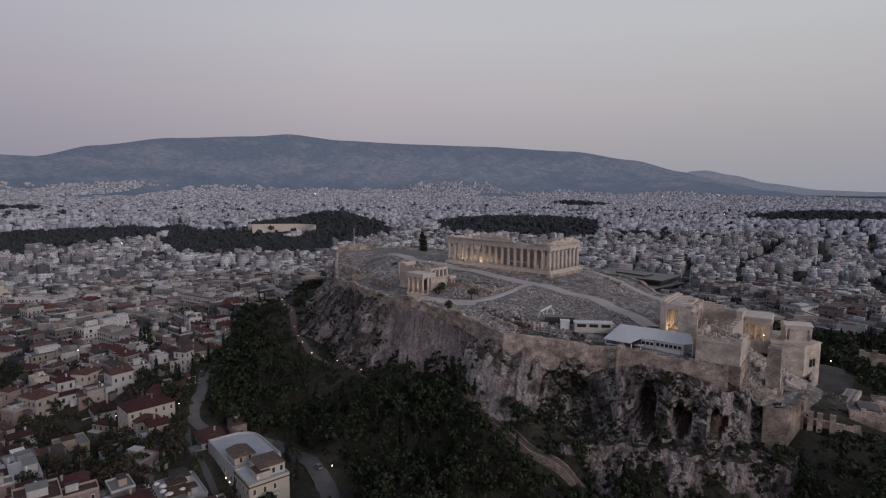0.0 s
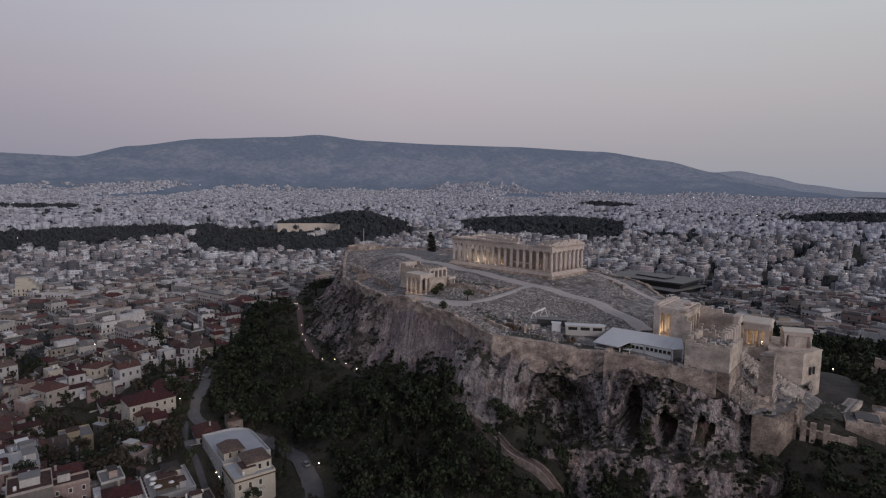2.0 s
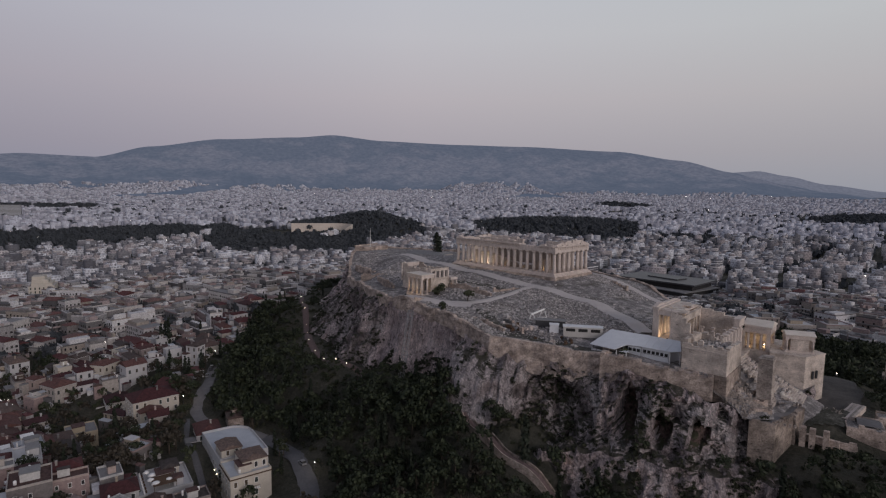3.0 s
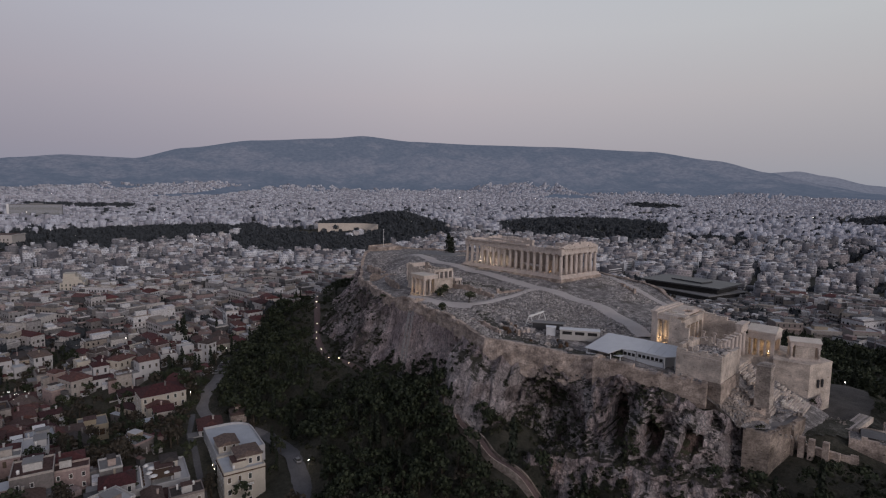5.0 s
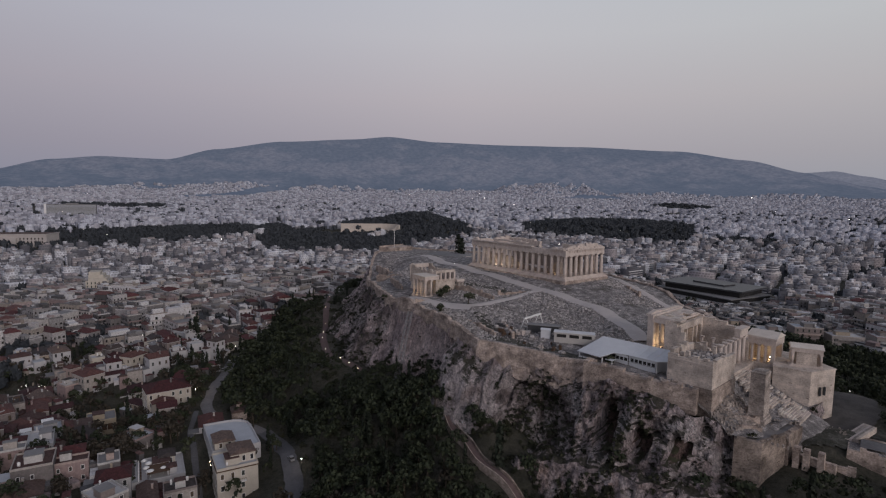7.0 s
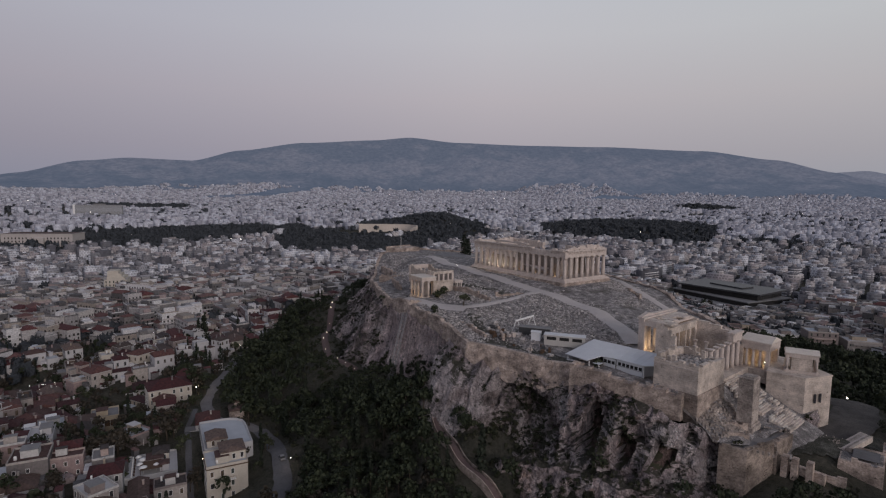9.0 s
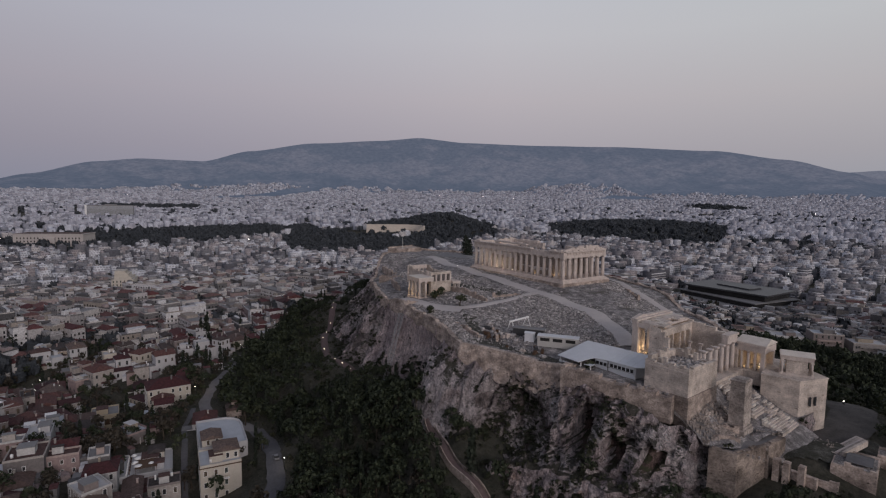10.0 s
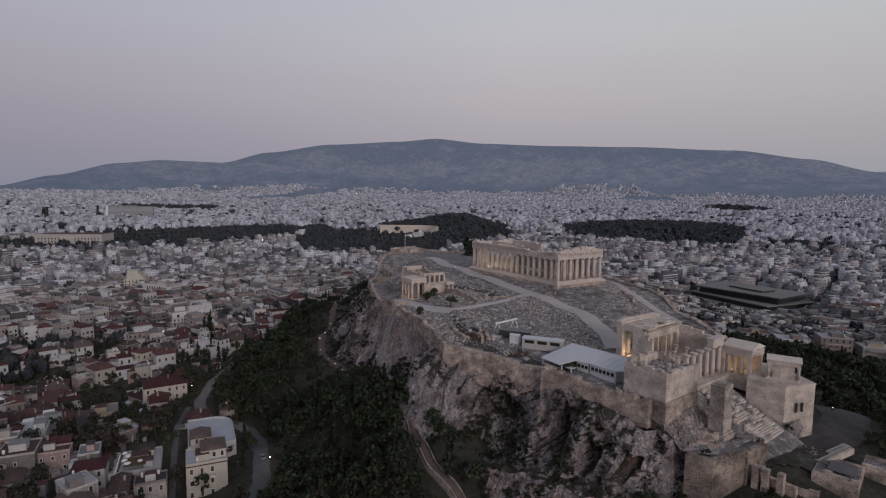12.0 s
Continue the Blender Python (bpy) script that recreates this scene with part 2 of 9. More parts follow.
turf_over("plateau_rock", (0.10, 0.088, 0.076), 0.075, 0.55, 0.64)
surface("path_clay", (0.38, 0.345, 0.33), (0.54, 0.495, 0.475), size=4, bump=0.2)
surface("brick_path", (0.085, 0.060, 0.057), (0.16, 0.115, 0.108), size=1.2, bump=0.3)
def cliff_rock(name, shades, rusty):
    """Fissured limestone: pale weathered faces, ochre scars, dark water streaks and cracks."""
    m, n, l, b = nodes_of(name)
    geo = n.new("ShaderNodeNewGeometry")

    def tex(kind, scale, stretch, detail=8, rough=0.65):
        mp = n.new("ShaderNodeMapping")
        mp.inputs["Scale"].default_value = [scale * q for q in stretch]
        l.new(geo.outputs["Position"], mp.inputs[0])
        t = n.new(kind)
        t.inputs["Scale"].default_value = 1.0
        if kind == "ShaderNodeTexNoise":
            t.inputs["Detail"].default_value, t.inputs["Roughness"].default_value = detail, rough
        else:
            t.feature = "DISTANCE_TO_EDGE"
            wob = n.new("ShaderNodeTexNoise")
            wob.inputs["Scale"].default_value, wob.inputs["Detail"].default_value = 0.35, 5
            l.new(geo.outputs["Position"], wob.inputs[0])
            add = n.new("ShaderNodeVectorMath")
            add.operation = "MULTIPLY_ADD"
            add.inputs[1].default_value = (1.6, 1.6, 1.6)
            l.new(wob.outputs["Color"], add.inputs[0]), l.new(mp.outputs[0], add.inputs[2])
            l.new(add.outputs[0], t.inputs["Vector"])
            return t
        l.new(mp.outputs[0], t.inputs["Vector"])
        return t

    def ramp(source, *stops):
        r = n.new("ShaderNodeValToRGB")
        while len(r.color_ramp.elements) < len(stops):
            r.color_ramp.elements.new(0.5)
        for el, (at, c) in zip(r.color_ramp.elements, stops):
            el.position, el.color = at, (*c, 1)
        l.new(source, r.inputs[0])
        return r.outputs[0]

    def blend(kind, factor, a, c):
        x = n.new("ShaderNodeMix")
        x.data_type, x.blend_type = "RGBA", kind
        if isinstance(factor, float):
            x.inputs["Factor"].default_value = factor
        else:
            l.new(factor, x.inputs["Factor"])
        l.new(a, x.inputs["A"]), l.new(c, x.inputs["B"])
        return x.outputs["Result"]

    base = ramp(tex("ShaderNodeTexNoise", 0.10, (1, 1, 0.75), 9, 0.6).outputs[0], *zip((0.36, 0.45, 0.53, 0.64), shades))
    ochre = ramp(tex("ShaderNodeTexNoise", 0.11, (1, 1, 0.6), 5).outputs[0], (0.56, (0, 0, 0)), (0.70, (rusty, rusty, rusty)))
    warm = n.new("ShaderNodeRGB")
    warm.outputs[0].default_value = (0.44, 0.29, 0.225, 1)
    sep = n.new("ShaderNodeSeparateColor")
    l.new(ochre, sep.inputs[0])
    col = blend("MIX", sep.outputs[0], base, warm.outputs[0])
    streak = ramp(tex("ShaderNodeTexNoise", 0.8, (1, 1, 0.09), 7, 0.72).outputs[0], (0.40, (0.22, 0.21, 0.21)), (0.56, (1, 1, 1)))
    col = blend("MULTIPLY", 0.5, col, streak)
    crack = ramp(tex("ShaderNodeTexVoronoi", 0.22, (1, 1, 0.3)).outputs["Distance"], (0.0, (0.10, 0.095, 0.09)), (0.07, (1, 1, 1)))
    col = blend("MULTIPLY", 0.6, col, crack)
    seam = ramp(tex("ShaderNodeTexVoronoi", 0.75, (1, 1, 0.8)).outputs["Distance"], (0.0, (0.22, 0.21, 0.2)), (0.08, (1, 1, 1)))
    col = blend("MULTIPLY", 0.35, col, seam)
    fine = tex("ShaderNodeTexNoise", 2.4, (1, 1, 0.8), 8, 0.75)
    col = blend("MULTIPLY", 0.6, col, ramp(fine.outputs[0], (0.39, (0.55, 0.53, 0.53)), (0.55, (1.3, 1.3, 1.3))))
    knob = tex("ShaderNodeTexNoise", 0.75, (1, 1, 0.7), 7, 0.7)
    col = blend("MULTIPLY", 0.5, col, ramp(knob.outputs[0], (0.39, (0.48, 0.46, 0.46)), (0.52, (1.35, 1.35, 1.35))))
    # scrub on the ledges
    face, ledge = n.new("ShaderNodeSeparateXYZ"), n.new("ShaderNodeMath")
    l.new(geo.outputs["True Normal"], face.inputs[0])
    ledge.operation = "MULTIPLY"
    l.new(face.outputs["Z"], ledge.inputs[0]), l.new(tex("ShaderNodeTexNoise", 0.35, (1, 1, 1), 6).outputs[0], ledge.inputs[1])
    green = n.new("ShaderNodeRGB")
    green.outputs[0].default_value = (0.040, 0.044, 0.024, 1)
    grown = ramp(ledge.outputs[0], (0.36, (0, 0, 0)), (0.43, (0.85, 0.85, 0.85)))
    pick = n.new("ShaderNodeSeparateColor")
    l.new(grown, pick.inputs[0])
    bare = col
    col = blend("MIX", pick.outputs[0], col, green.outputs[0])
    l.new(col, b.inputs["Base Color"])
    b.inputs["Roughness"].default_value = 0.95
    b.inputs["Specular IOR Level"].default_value = 0.15
    gray = n.new("ShaderNodeRGBToBW")
    l.new(bare, gray.inputs[0])
    bp = n.new("ShaderNodeBump")
    bp.inputs["Strength"].default_value, bp.inputs["Distance"].default_value = 1.0, 1.6
    l.new(gray.outputs[0], bp.inputs["Height"]), l.new(bp.outputs[0], b.inputs["Normal"])
    MATS[name] = m


cliff_rock("limestone_cliff", ((0.187, 0.156, 0.158), (0.484, 0.407, 0.402), (0.792, 0.676, 0.671), (0.968, 0.858, 0.847)), 0.7)
cliff_rock("grey_limestone", ((0.294, 0.257, 0.257), (0.63, 0.557, 0.551), (0.861, 0.772, 0.761), (0.966, 0.882, 0.871)), 0.25)
# reddish stained cave rock, with the caves' shade also put into its colour
cliff_rock("shaded_cave_rock", ((0.035, 0.026, 0.024), (0.085, 0.060, 0.054), (0.14, 0.10, 0.09), (0.21, 0.155, 0.14)), 0.2)
cliff_rock("pink_slab", ((0.355, 0.289, 0.289), (0.573, 0.471, 0.465), (0.765, 0.642, 0.628), (0.956, 0.82, 0.806)), 0.35)
cliff_rock("dark_limestone", ((0.08, 0.070, 0.070), (0.21, 0.18, 0.178), (0.40, 0.35, 0.34), (0.66, 0.59, 0.58)), 0.3)
surface("rubble", (0.11, 0.102, 0.098), (0.62, 0.575, 0.555), size=0.9, bump=0.5, island=0.4)
masonry("rampart", (0.24, 0.196, 0.173), (0.691, 0.586, 0.514), course=0.8, patch=0.75, joint=0.16, speck=0.45)
masonry("podium_stone", (0.221, 0.182, 0.158), (0.607, 0.52, 0.46), course=0.7, patch=0.75, speck=0.4, joint=0.18)
masonry("bastion_stone", (0.135, 0.11, 0.0945), (0.477, 0.405, 0.351), course=0.7, patch=0.7, speck=0.45, joint=0.16, pock=1.0)
surface("dusty_ground", (0.035, 0.033, 0.031), (0.125, 0.112, 0.106), size=3, bump=0.5, spread=0.4)
masonry("marble_wall", (0.376, 0.324, 0.284), (0.752, 0.663, 0.587), course=0.6, patch=0.42, speck=0.25, joint=0.16, pock=0.6)
masonry("grey_marble", (0.24, 0.212, 0.194), (0.60, 0.535, 0.485), course=0.6, speck=0.5, joint=0.15, patch=0.6)
surface("marble", (0.32, 0.268, 0.236), (0.72, 0.63, 0.575), size=1.6, bump=0.25, fine=5, stretch=(1, 1, 0.5), spread=0.45)
surface("pale_marble", (0.46, 0.41, 0.36), (0.72, 0.66, 0.59), size=2, bump=0.2)
surface("bark", (0.03, 0.025, 0.02), (0.10, 0.08, 0.06), size=0.5, bump=0.5)
surface("leaf_pine", (0.0101, 0.0151, 0.00883), (0.0454, 0.0556, 0.0277), size=5, bump=0, island=0.35, spread=0.6, rough=0.7)
surface("leaf_olive", (0.0161, 0.0218, 0.0115), (0.0642, 0.0711, 0.039), size=5, bump=0, island=0.35, spread=0.6, rough=0.7)
surface("leaf_cypress", (0.008, 0.012, 0.008), (0.028, 0.036, 0.022), size=2, bump=0, island=0.3, spread=0.6, rough=0.75)
surface("leaf_autumn", (0.022, 0.0195, 0.0146), (0.0708, 0.0586, 0.0439), size=4, bump=0, island=0.3, spread=0.6, rough=0.75)
# crowns of the distant parks, colour lifted towards blue to imitate haze
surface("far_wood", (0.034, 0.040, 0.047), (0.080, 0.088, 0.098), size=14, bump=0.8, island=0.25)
surface("leaf_scrub", (0.0126, 0.0161, 0.00917), (0.0573, 0.0585, 0.0333), size=3, bump=0, island=0.4, spread=0.6, rough=0.8)
palette("roof_tile", [(0.108, 0.0378, 0.0378), (0.0765, 0.0279, 0.0297), (0.122, 0.054, 0.0495), (0.0882, 0.0432, 0.0423), (0.135, 0.0666, 0.0594), (0.063, 0.0288, 0.0306)], island=False, grain=0.3, noise_size=0.9)
palette("roof_tile_old", [(0.125, 0.085, 0.074), (0.090, 0.069, 0.063), (0.165, 0.118, 0.100), (0.105, 0.062, 0.056), (0.075, 0.062, 0.059)], island=False, grain=0.3, noise_size=0.9)
surface("metal_white", (0.50, 0.51, 0.53), (0.66, 0.67, 0.69), size=3, bump=0.05, rough=0.5)
surface("cabin_cream", (0.36, 0.345, 0.325), (0.50, 0.48, 0.455), size=2, bump=0.05, rough=0.6)
surface("dark_panel", (0.035, 0.036, 0.038), (0.075, 0.075, 0.08), size=6, bump=0.05, rough=0.4)
surface("grey_concrete", (0.145, 0.143, 0.145), (0.265, 0.26, 0.262), size=5, bump=0.15)
surface("steel", (0.17, 0.168, 0.17), (0.29, 0.285, 0.285), size=2, bump=0.05, rough=0.5)
surface("iron", (0.05, 0.05, 0.05), (0.12, 0.12, 0.12), size=0.5, bump=0.1, rough=0.5, metal=0.6)
surface("white_paint", (0.62, 0.61, 0.60), (0.82, 0.81, 0.79), size=1, bump=0.05, rough=0.5)
surface("cream_wall", (0.36, 0.325, 0.275), (0.56, 0.515, 0.45), size=2.5, bump=0.12)
surface("yellow_wall", (0.33, 0.275, 0.20), (0.47, 0.40, 0.30), size=2.5, bump=0.12)
surface("white_wall", (0.36, 0.355, 0.36), (0.51, 0.50, 0.505), size=1.6, bump=0.12)
surface("terrace_white", (0.34, 0.36, 0.39), (0.50, 0.52, 0.55), size=3, bump=0.1)
surface("wood_brown", (0.05, 0.03, 0.02), (0.13, 0.08, 0.05), size=0.6, bump=0.2)
surface("stadium_marble", (0.42, 0.37, 0.32), (0.58, 0.52, 0.46), size=8, bump=0.1)
palette("house_wall", [(0.306, 0.279, 0.263), (0.396, 0.36, 0.331), (0.243, 0.205, 0.194), (0.513, 0.5, 0.486), (0.216, 0.201, 0.195), (0.306, 0.23, 0.221), (0.396, 0.387, 0.387), (0.36, 0.306, 0.243), (0.18, 0.162, 0.158), (0.405, 0.324, 0.293)], island=False, grain=0.17)
palette("town_wall", [(0.3, 0.29, 0.293), (0.468, 0.448, 0.446), (0.207, 0.195, 0.194), (0.654, 0.643, 0.649), (0.155, 0.15, 0.153), (0.371, 0.302, 0.296), (0.601, 0.588, 0.601), (0.353, 0.311, 0.274), (0.102, 0.0989, 0.102), (0.53, 0.499, 0.477), (0.274, 0.21, 0.204)], grain=0.25)
palette("town_tile", [(0.15, 0.060, 0.060), (0.115, 0.048, 0.050), (0.165, 0.085, 0.080), (0.125, 0.052, 0.052), (0.18, 0.112, 0.104)], grain=0.35)
# inner temple walls: shade behind the columns painted in as darker stone
surface("shaded_inner_stone", (0.15, 0.118, 0.095), (0.34, 0.28, 0.235), size=1.8, bump=0.3)
palette("glass_dark", [(0.02, 0.021, 0.024), (0.035, 0.034, 0.034), (0.05, 0.048, 0.045), (0.075, 0.07, 0.068)], rough=0.25, grain=0.1)
palette("shutter", [(0.06, 0.05, 0.04), (0.10, 0.075, 0.055), (0.05, 0.06, 0.055), (0.035, 0.035, 0.038)], rough=0.5, island=False)


def glow(name, colour, strength):
    m, n, l, b = nodes_of(name)
    b.inputs["Base Color"].default_value = (*colour, 1)
    b.inputs["Emission Color"].default_value, b.inputs["Emission Strength"].default_value = (*colour, 1), strength
    MATS[name] = m
    return m


def storeys(name, colours, night=(0.05, 0.048, 0.05), depth=0.6):
    """Blocks of flats too far off for single windows: painted walls with rows of dark openings between pale balcony bands."""
    m = palette(name, colours, grain=0.2, noise_size=5)
    n, l, b = m.node_tree.nodes, m.node_tree.links, m.node_tree.nodes["Principled BSDF"]
    base = b.inputs["Base Color"].links[0].from_socket
    geo, sep, comb, run = n.new("ShaderNodeNewGeometry"), n.new("ShaderNodeSeparateXYZ"), n.new("ShaderNodeCombineXYZ"), n.new("ShaderNodeMath")
    run.operation = "SUBTRACT"
    l.new(geo.outputs["Position"], sep.inputs[0])
    l.new(sep.outputs["X"], run.inputs[0]), l.new(sep.outputs["Y"], run.inputs[1])
    l.new(run.outputs[0], comb.inputs["X"]), l.new(sep.outputs["Z"], comb.inputs["Y"])
    brick = n.new("ShaderNodeTexBrick")
    brick.offset = 0.37
    brick.inputs["Scale"].default_value = 1.0
    brick.inputs["Brick Width"].default_value, brick.inputs["Row Height"].default_value = 3.7, 3.1
    brick.inputs["Mortar Size"].default_value, brick.inputs["Mortar Smooth"].default_value = 0.6, 0.15
    l.new(comb.outputs[0], brick.inputs[0])
    upright, face = n.new("ShaderNodeMath"), n.new("ShaderNodeSeparateXYZ")
    l.new(geo.outputs["True Normal"], face.inputs[0])
    upright.operation = "LESS_THAN"
    upright.inputs[1].default_value = 0.5
    l.new(face.outputs["Z"], upright.inputs[0])
    inv, both = n.new("ShaderNodeMath"), n.new("ShaderNodeMath")
    inv.operation, both.operation = "SUBTRACT", "MULTIPLY"
    inv.inputs[0].default_value = depth
    l.new(brick.outputs["Fac"], inv.inputs[1]), l.new(inv.outputs[0], both.inputs[0]), l.new(upright.outputs[0], both.inputs[1])
    both.use_clamp = True
    mix = n.new("ShaderNodeMix")
    mix.data_type = "RGBA"
    l.new(both.outputs[0], mix.inputs["Factor"]), l.new(base, mix.inputs["A"])
    mix.inputs["B"].default_value = (*night, 1)
    l.new(mix.outputs["Result"], b.inputs["Base Color"])
    return m


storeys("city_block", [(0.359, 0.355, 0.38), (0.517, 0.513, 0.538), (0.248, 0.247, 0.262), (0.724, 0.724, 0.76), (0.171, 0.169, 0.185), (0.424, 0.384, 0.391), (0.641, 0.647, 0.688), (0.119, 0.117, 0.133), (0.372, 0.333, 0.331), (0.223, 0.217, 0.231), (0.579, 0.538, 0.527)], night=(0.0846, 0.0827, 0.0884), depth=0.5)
# distance haze is mixed into these colours: bluer walls, paler openings
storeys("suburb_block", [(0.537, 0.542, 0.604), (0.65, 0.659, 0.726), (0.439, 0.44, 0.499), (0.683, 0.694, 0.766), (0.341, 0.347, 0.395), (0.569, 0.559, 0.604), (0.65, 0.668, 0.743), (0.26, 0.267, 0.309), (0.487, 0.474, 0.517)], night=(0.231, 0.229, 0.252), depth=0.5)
palette("band_paint", [(0.56, 0.55, 0.56), (0.66, 0.65, 0.66), (0.44, 0.425, 0.43), (0.72, 0.715, 0.73), (0.36, 0.35, 0.355), (0.52, 0.48, 0.47)], grain=0.15)
surface("palace_stone", (0.37, 0.338, 0.322), (0.50, 0.462, 0.44), size=6, bump=0.1)
glow("lamp_warm", (1.0, 0.80, 0.52), 9)
glow("lamp_white", (1.0, 0.95, 0.86), 9)


def far_slope(name, wood, scrub_, stone, veil):
    """A distant hillside: woods, scrub and bare limestone; a veil of emission stands in for kilometres of evening air.
    """
    m, n, l, b = nodes_of(name)
    geo = n.new("ShaderNodeNewGeometry")

    def cloud(scale, detail, stretch=(1, 1, 1)):
        mp, t = n.new("ShaderNodeMapping"), n.new("ShaderNodeTexNoise")
        mp.inputs["Scale"].default_value = [scale * q for q in stretch]
        t.inputs["Scale"].default_value, t.inputs["Detail"].default_value, t.inputs["Roughness"].default_value = 1.0, detail, 0.62
        l.new(geo.outputs["Position"], mp.inputs[0]), l.new(mp.outputs[0], t.inputs[0])
        return t.outputs[0]

    def ramp_of(source, *stops):
        r = n.new("ShaderNodeValToRGB")
        while len(r.color_ramp.elements) < len(stops):
            r.color_ramp.elements.new(0.5)
        for el, (at, c) in zip(r.color_ramp.elements, stops):
            el.position, el.color = at, (*c, 1)
        l.new(source, r.inputs[0])
        return r.outputs[0]

    # height above the plain, blurred by the lie of the gullies, sets woods against stone
    sep, high, add = n.new("ShaderNodeSeparateXYZ"), n.new("ShaderNodeMapRange"), n.new("ShaderNodeMath")
    l.new(geo.outputs["Position"], sep.inputs[0]), l.new(sep.outputs["Z"], high.inputs["Value"])
    high.inputs["From Min"].default_value, high.inputs["From Max"].default_value = 90, 420
    add.operation = "MULTIPLY_ADD"
    add.inputs[1].default_value = 0.42
    l.new(high.outputs[0], add.inputs[0]), l.new(cloud(0.0042, 7, (1, 1, 1.6)), add.inputs[2])
    base = ramp_of(add.outputs[0], (0.42, wood), (0.60, scrub_), (0.74, stone), (0.90, scrub_))
    mul = n.new("ShaderNodeMix")
    mul.data_type, mul.blend_type = "RGBA", "MULTIPLY"
    mul.inputs["Factor"].default_value = 0.8
    l.new(base, mul.inputs["A"]), l.new(ramp_of(cloud(0.03, 8, (1, 1, 2)), (0.36, (0.45, 0.46, 0.5)), (0.62, (1.25, 1.22, 1.2))), mul.inputs["B"])
    l.new(mul.outputs["Result"], b.inputs["Base Color"])
    b.inputs["Roughness"].default_value = 1.0
    b.inputs["Specular IOR Level"].default_value = 0.0
    # haze: one even blue glow added over the whole slope
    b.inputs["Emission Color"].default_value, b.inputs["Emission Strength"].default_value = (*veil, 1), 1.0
    MATS[name] = m
    return m


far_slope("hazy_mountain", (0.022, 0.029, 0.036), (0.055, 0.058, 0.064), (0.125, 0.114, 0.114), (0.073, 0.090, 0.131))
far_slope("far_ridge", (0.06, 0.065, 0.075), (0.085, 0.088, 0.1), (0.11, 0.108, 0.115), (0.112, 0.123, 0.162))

# ---- mesh helpers ----
class Shape:
    """Vertices and faces of one mesh, gathered piece by piece."""

    def __init__(self):
        self.v, self.f, self.m, self.s = [], [], [], []

    def add(self, verts, faces, m=0, smooth=False):
        base = len(self.v)
        self.v.extend(verts)
        self.f.extend([tuple(base + i for i in face) for face in faces])
        self.m.extend([m] * len(faces))
        self.s.extend([smooth] * len(faces))
        return self

    def box(self, x0, x1, y0, y1, z0, z1, m=0, turn=0.0, at=(0, 0), taper=0.0, bottom=True):
        c, s = math.cos(turn), math.sin(turn)
        verts = []
        for z, d in ((z0, 0), (z1, taper)):
            for x, y in ((x0 + d, y0 + d), (x1 - d, y0 + d), (x1 - d, y1 - d), (x0 + d, y1 - d)):
                verts.append((at[0] + c * x - s * y, at[1] + s * x + c * y, z))
        faces = [(4, 5, 6, 7), (0, 1, 5, 4), (1, 2, 6, 5), (2, 3, 7, 6), (3, 0, 4, 7)] + ([(3, 2, 1, 0)] if bottom else [])
        return self.add(verts, faces, m)

    def lathe(self, profile, sides=12, at=(0, 0, 0), m=0, flute=0.0, smooth=True):
        verts, faces = [], []
        for r, z in profile:
            for k in range(sides):
                a, q = 2 * math.pi * k / sides, r * (1 - flute * (k % 2))
                verts.append((at[0] + q * math.cos(a), at[1] + q * math.sin(a), at[2] + z))
        for j in range(len(profile) - 1):
            for k in range(sides):
                a, b = j * sides + k, j * sides + (k + 1) % sides
                faces.append((a, b, b + sides, a + sides))
        faces.append(tuple(range(sides))[::-1])
        faces.append(tuple((len(profile) - 1) * sides + k for k in range(sides)))
        return self.add(verts, faces, m, smooth)

    def gable(self, x0, x1, y0, y1, z, h, m=0, turn=0.0, at=(0, 0), hip=0.0, over=0.35, thick=0.18):
        """A tiled roof over a rectangle, its ridge along x; hip pulls the ridge's ends in."""
        x0, x1, y0, y1 = x0 - over, x1 + over, y0 - over, y1 + over
        c, s, ym = math.cos(turn), math.sin(turn), (y0 + y1) / 2
        pts = [(x0, y0, z), (x1, y0, z), (x1, y1, z), (x0, y1, z), (x0, y0, z + thick), (x1, y0, z + thick), (x1, y1, z + thick), (x0, y1, z + thick),
               (x0 + hip, ym, z + h), (x1 - hip, ym, z + h)]
        pts = [(at[0] + c * x - s * y, at[1] + s * x + c * y, q) for x, y, q in pts]
        return self.add(pts, [(3, 2, 1, 0), (0, 1, 5, 4), (1, 2, 6, 5), (2, 3, 7, 6), (3, 0, 4, 7), (4, 5, 9, 8), (6, 7, 8, 9), (5, 6, 9), (7, 4, 8)], m)

    def tube(self, points, r, sides=6, m=0):
        verts, faces = [], []
        for i, p in enumerate(points):
            a, b = Vector(points[max(i - 1, 0)]), Vector(points[min(i + 1, len(points) - 1)])
            q = (b - a).to_track_quat("Z", "Y")
            rr = r[i] if isinstance(r, (list, tuple)) else r
            for k in range(sides):
                t = 2 * math.pi * k / sides
                verts.append(tuple(Vector(p) + q @ Vector((rr * math.cos(t), rr * math.sin(t), 0))))
        for i in range(len(points) - 1):
            for k in range(sides):
                a, b = i * sides + k, i * sides + (k + 1) % sides
                faces.append((a, b, b + sides, a + sides))
        faces += [tuple(range(sides))[::-1], tuple((len(points) - 1) * sides + k for k in range(sides))]
        return self.add(verts, faces, m, True)

    def mesh(self, name, *materials):
        me = bpy.data.meshes.new(name)
        me.from_pydata(self.v, [], self.f)
        for mat in materials:
            me.materials.append(MATS[mat])
        if len(materials) > 1:
            me.polygons.foreach_set("material_index", self.m)
        if any(self.s):
            me.polygons.foreach_set("use_smooth", self.s)
        me.update()
        return me


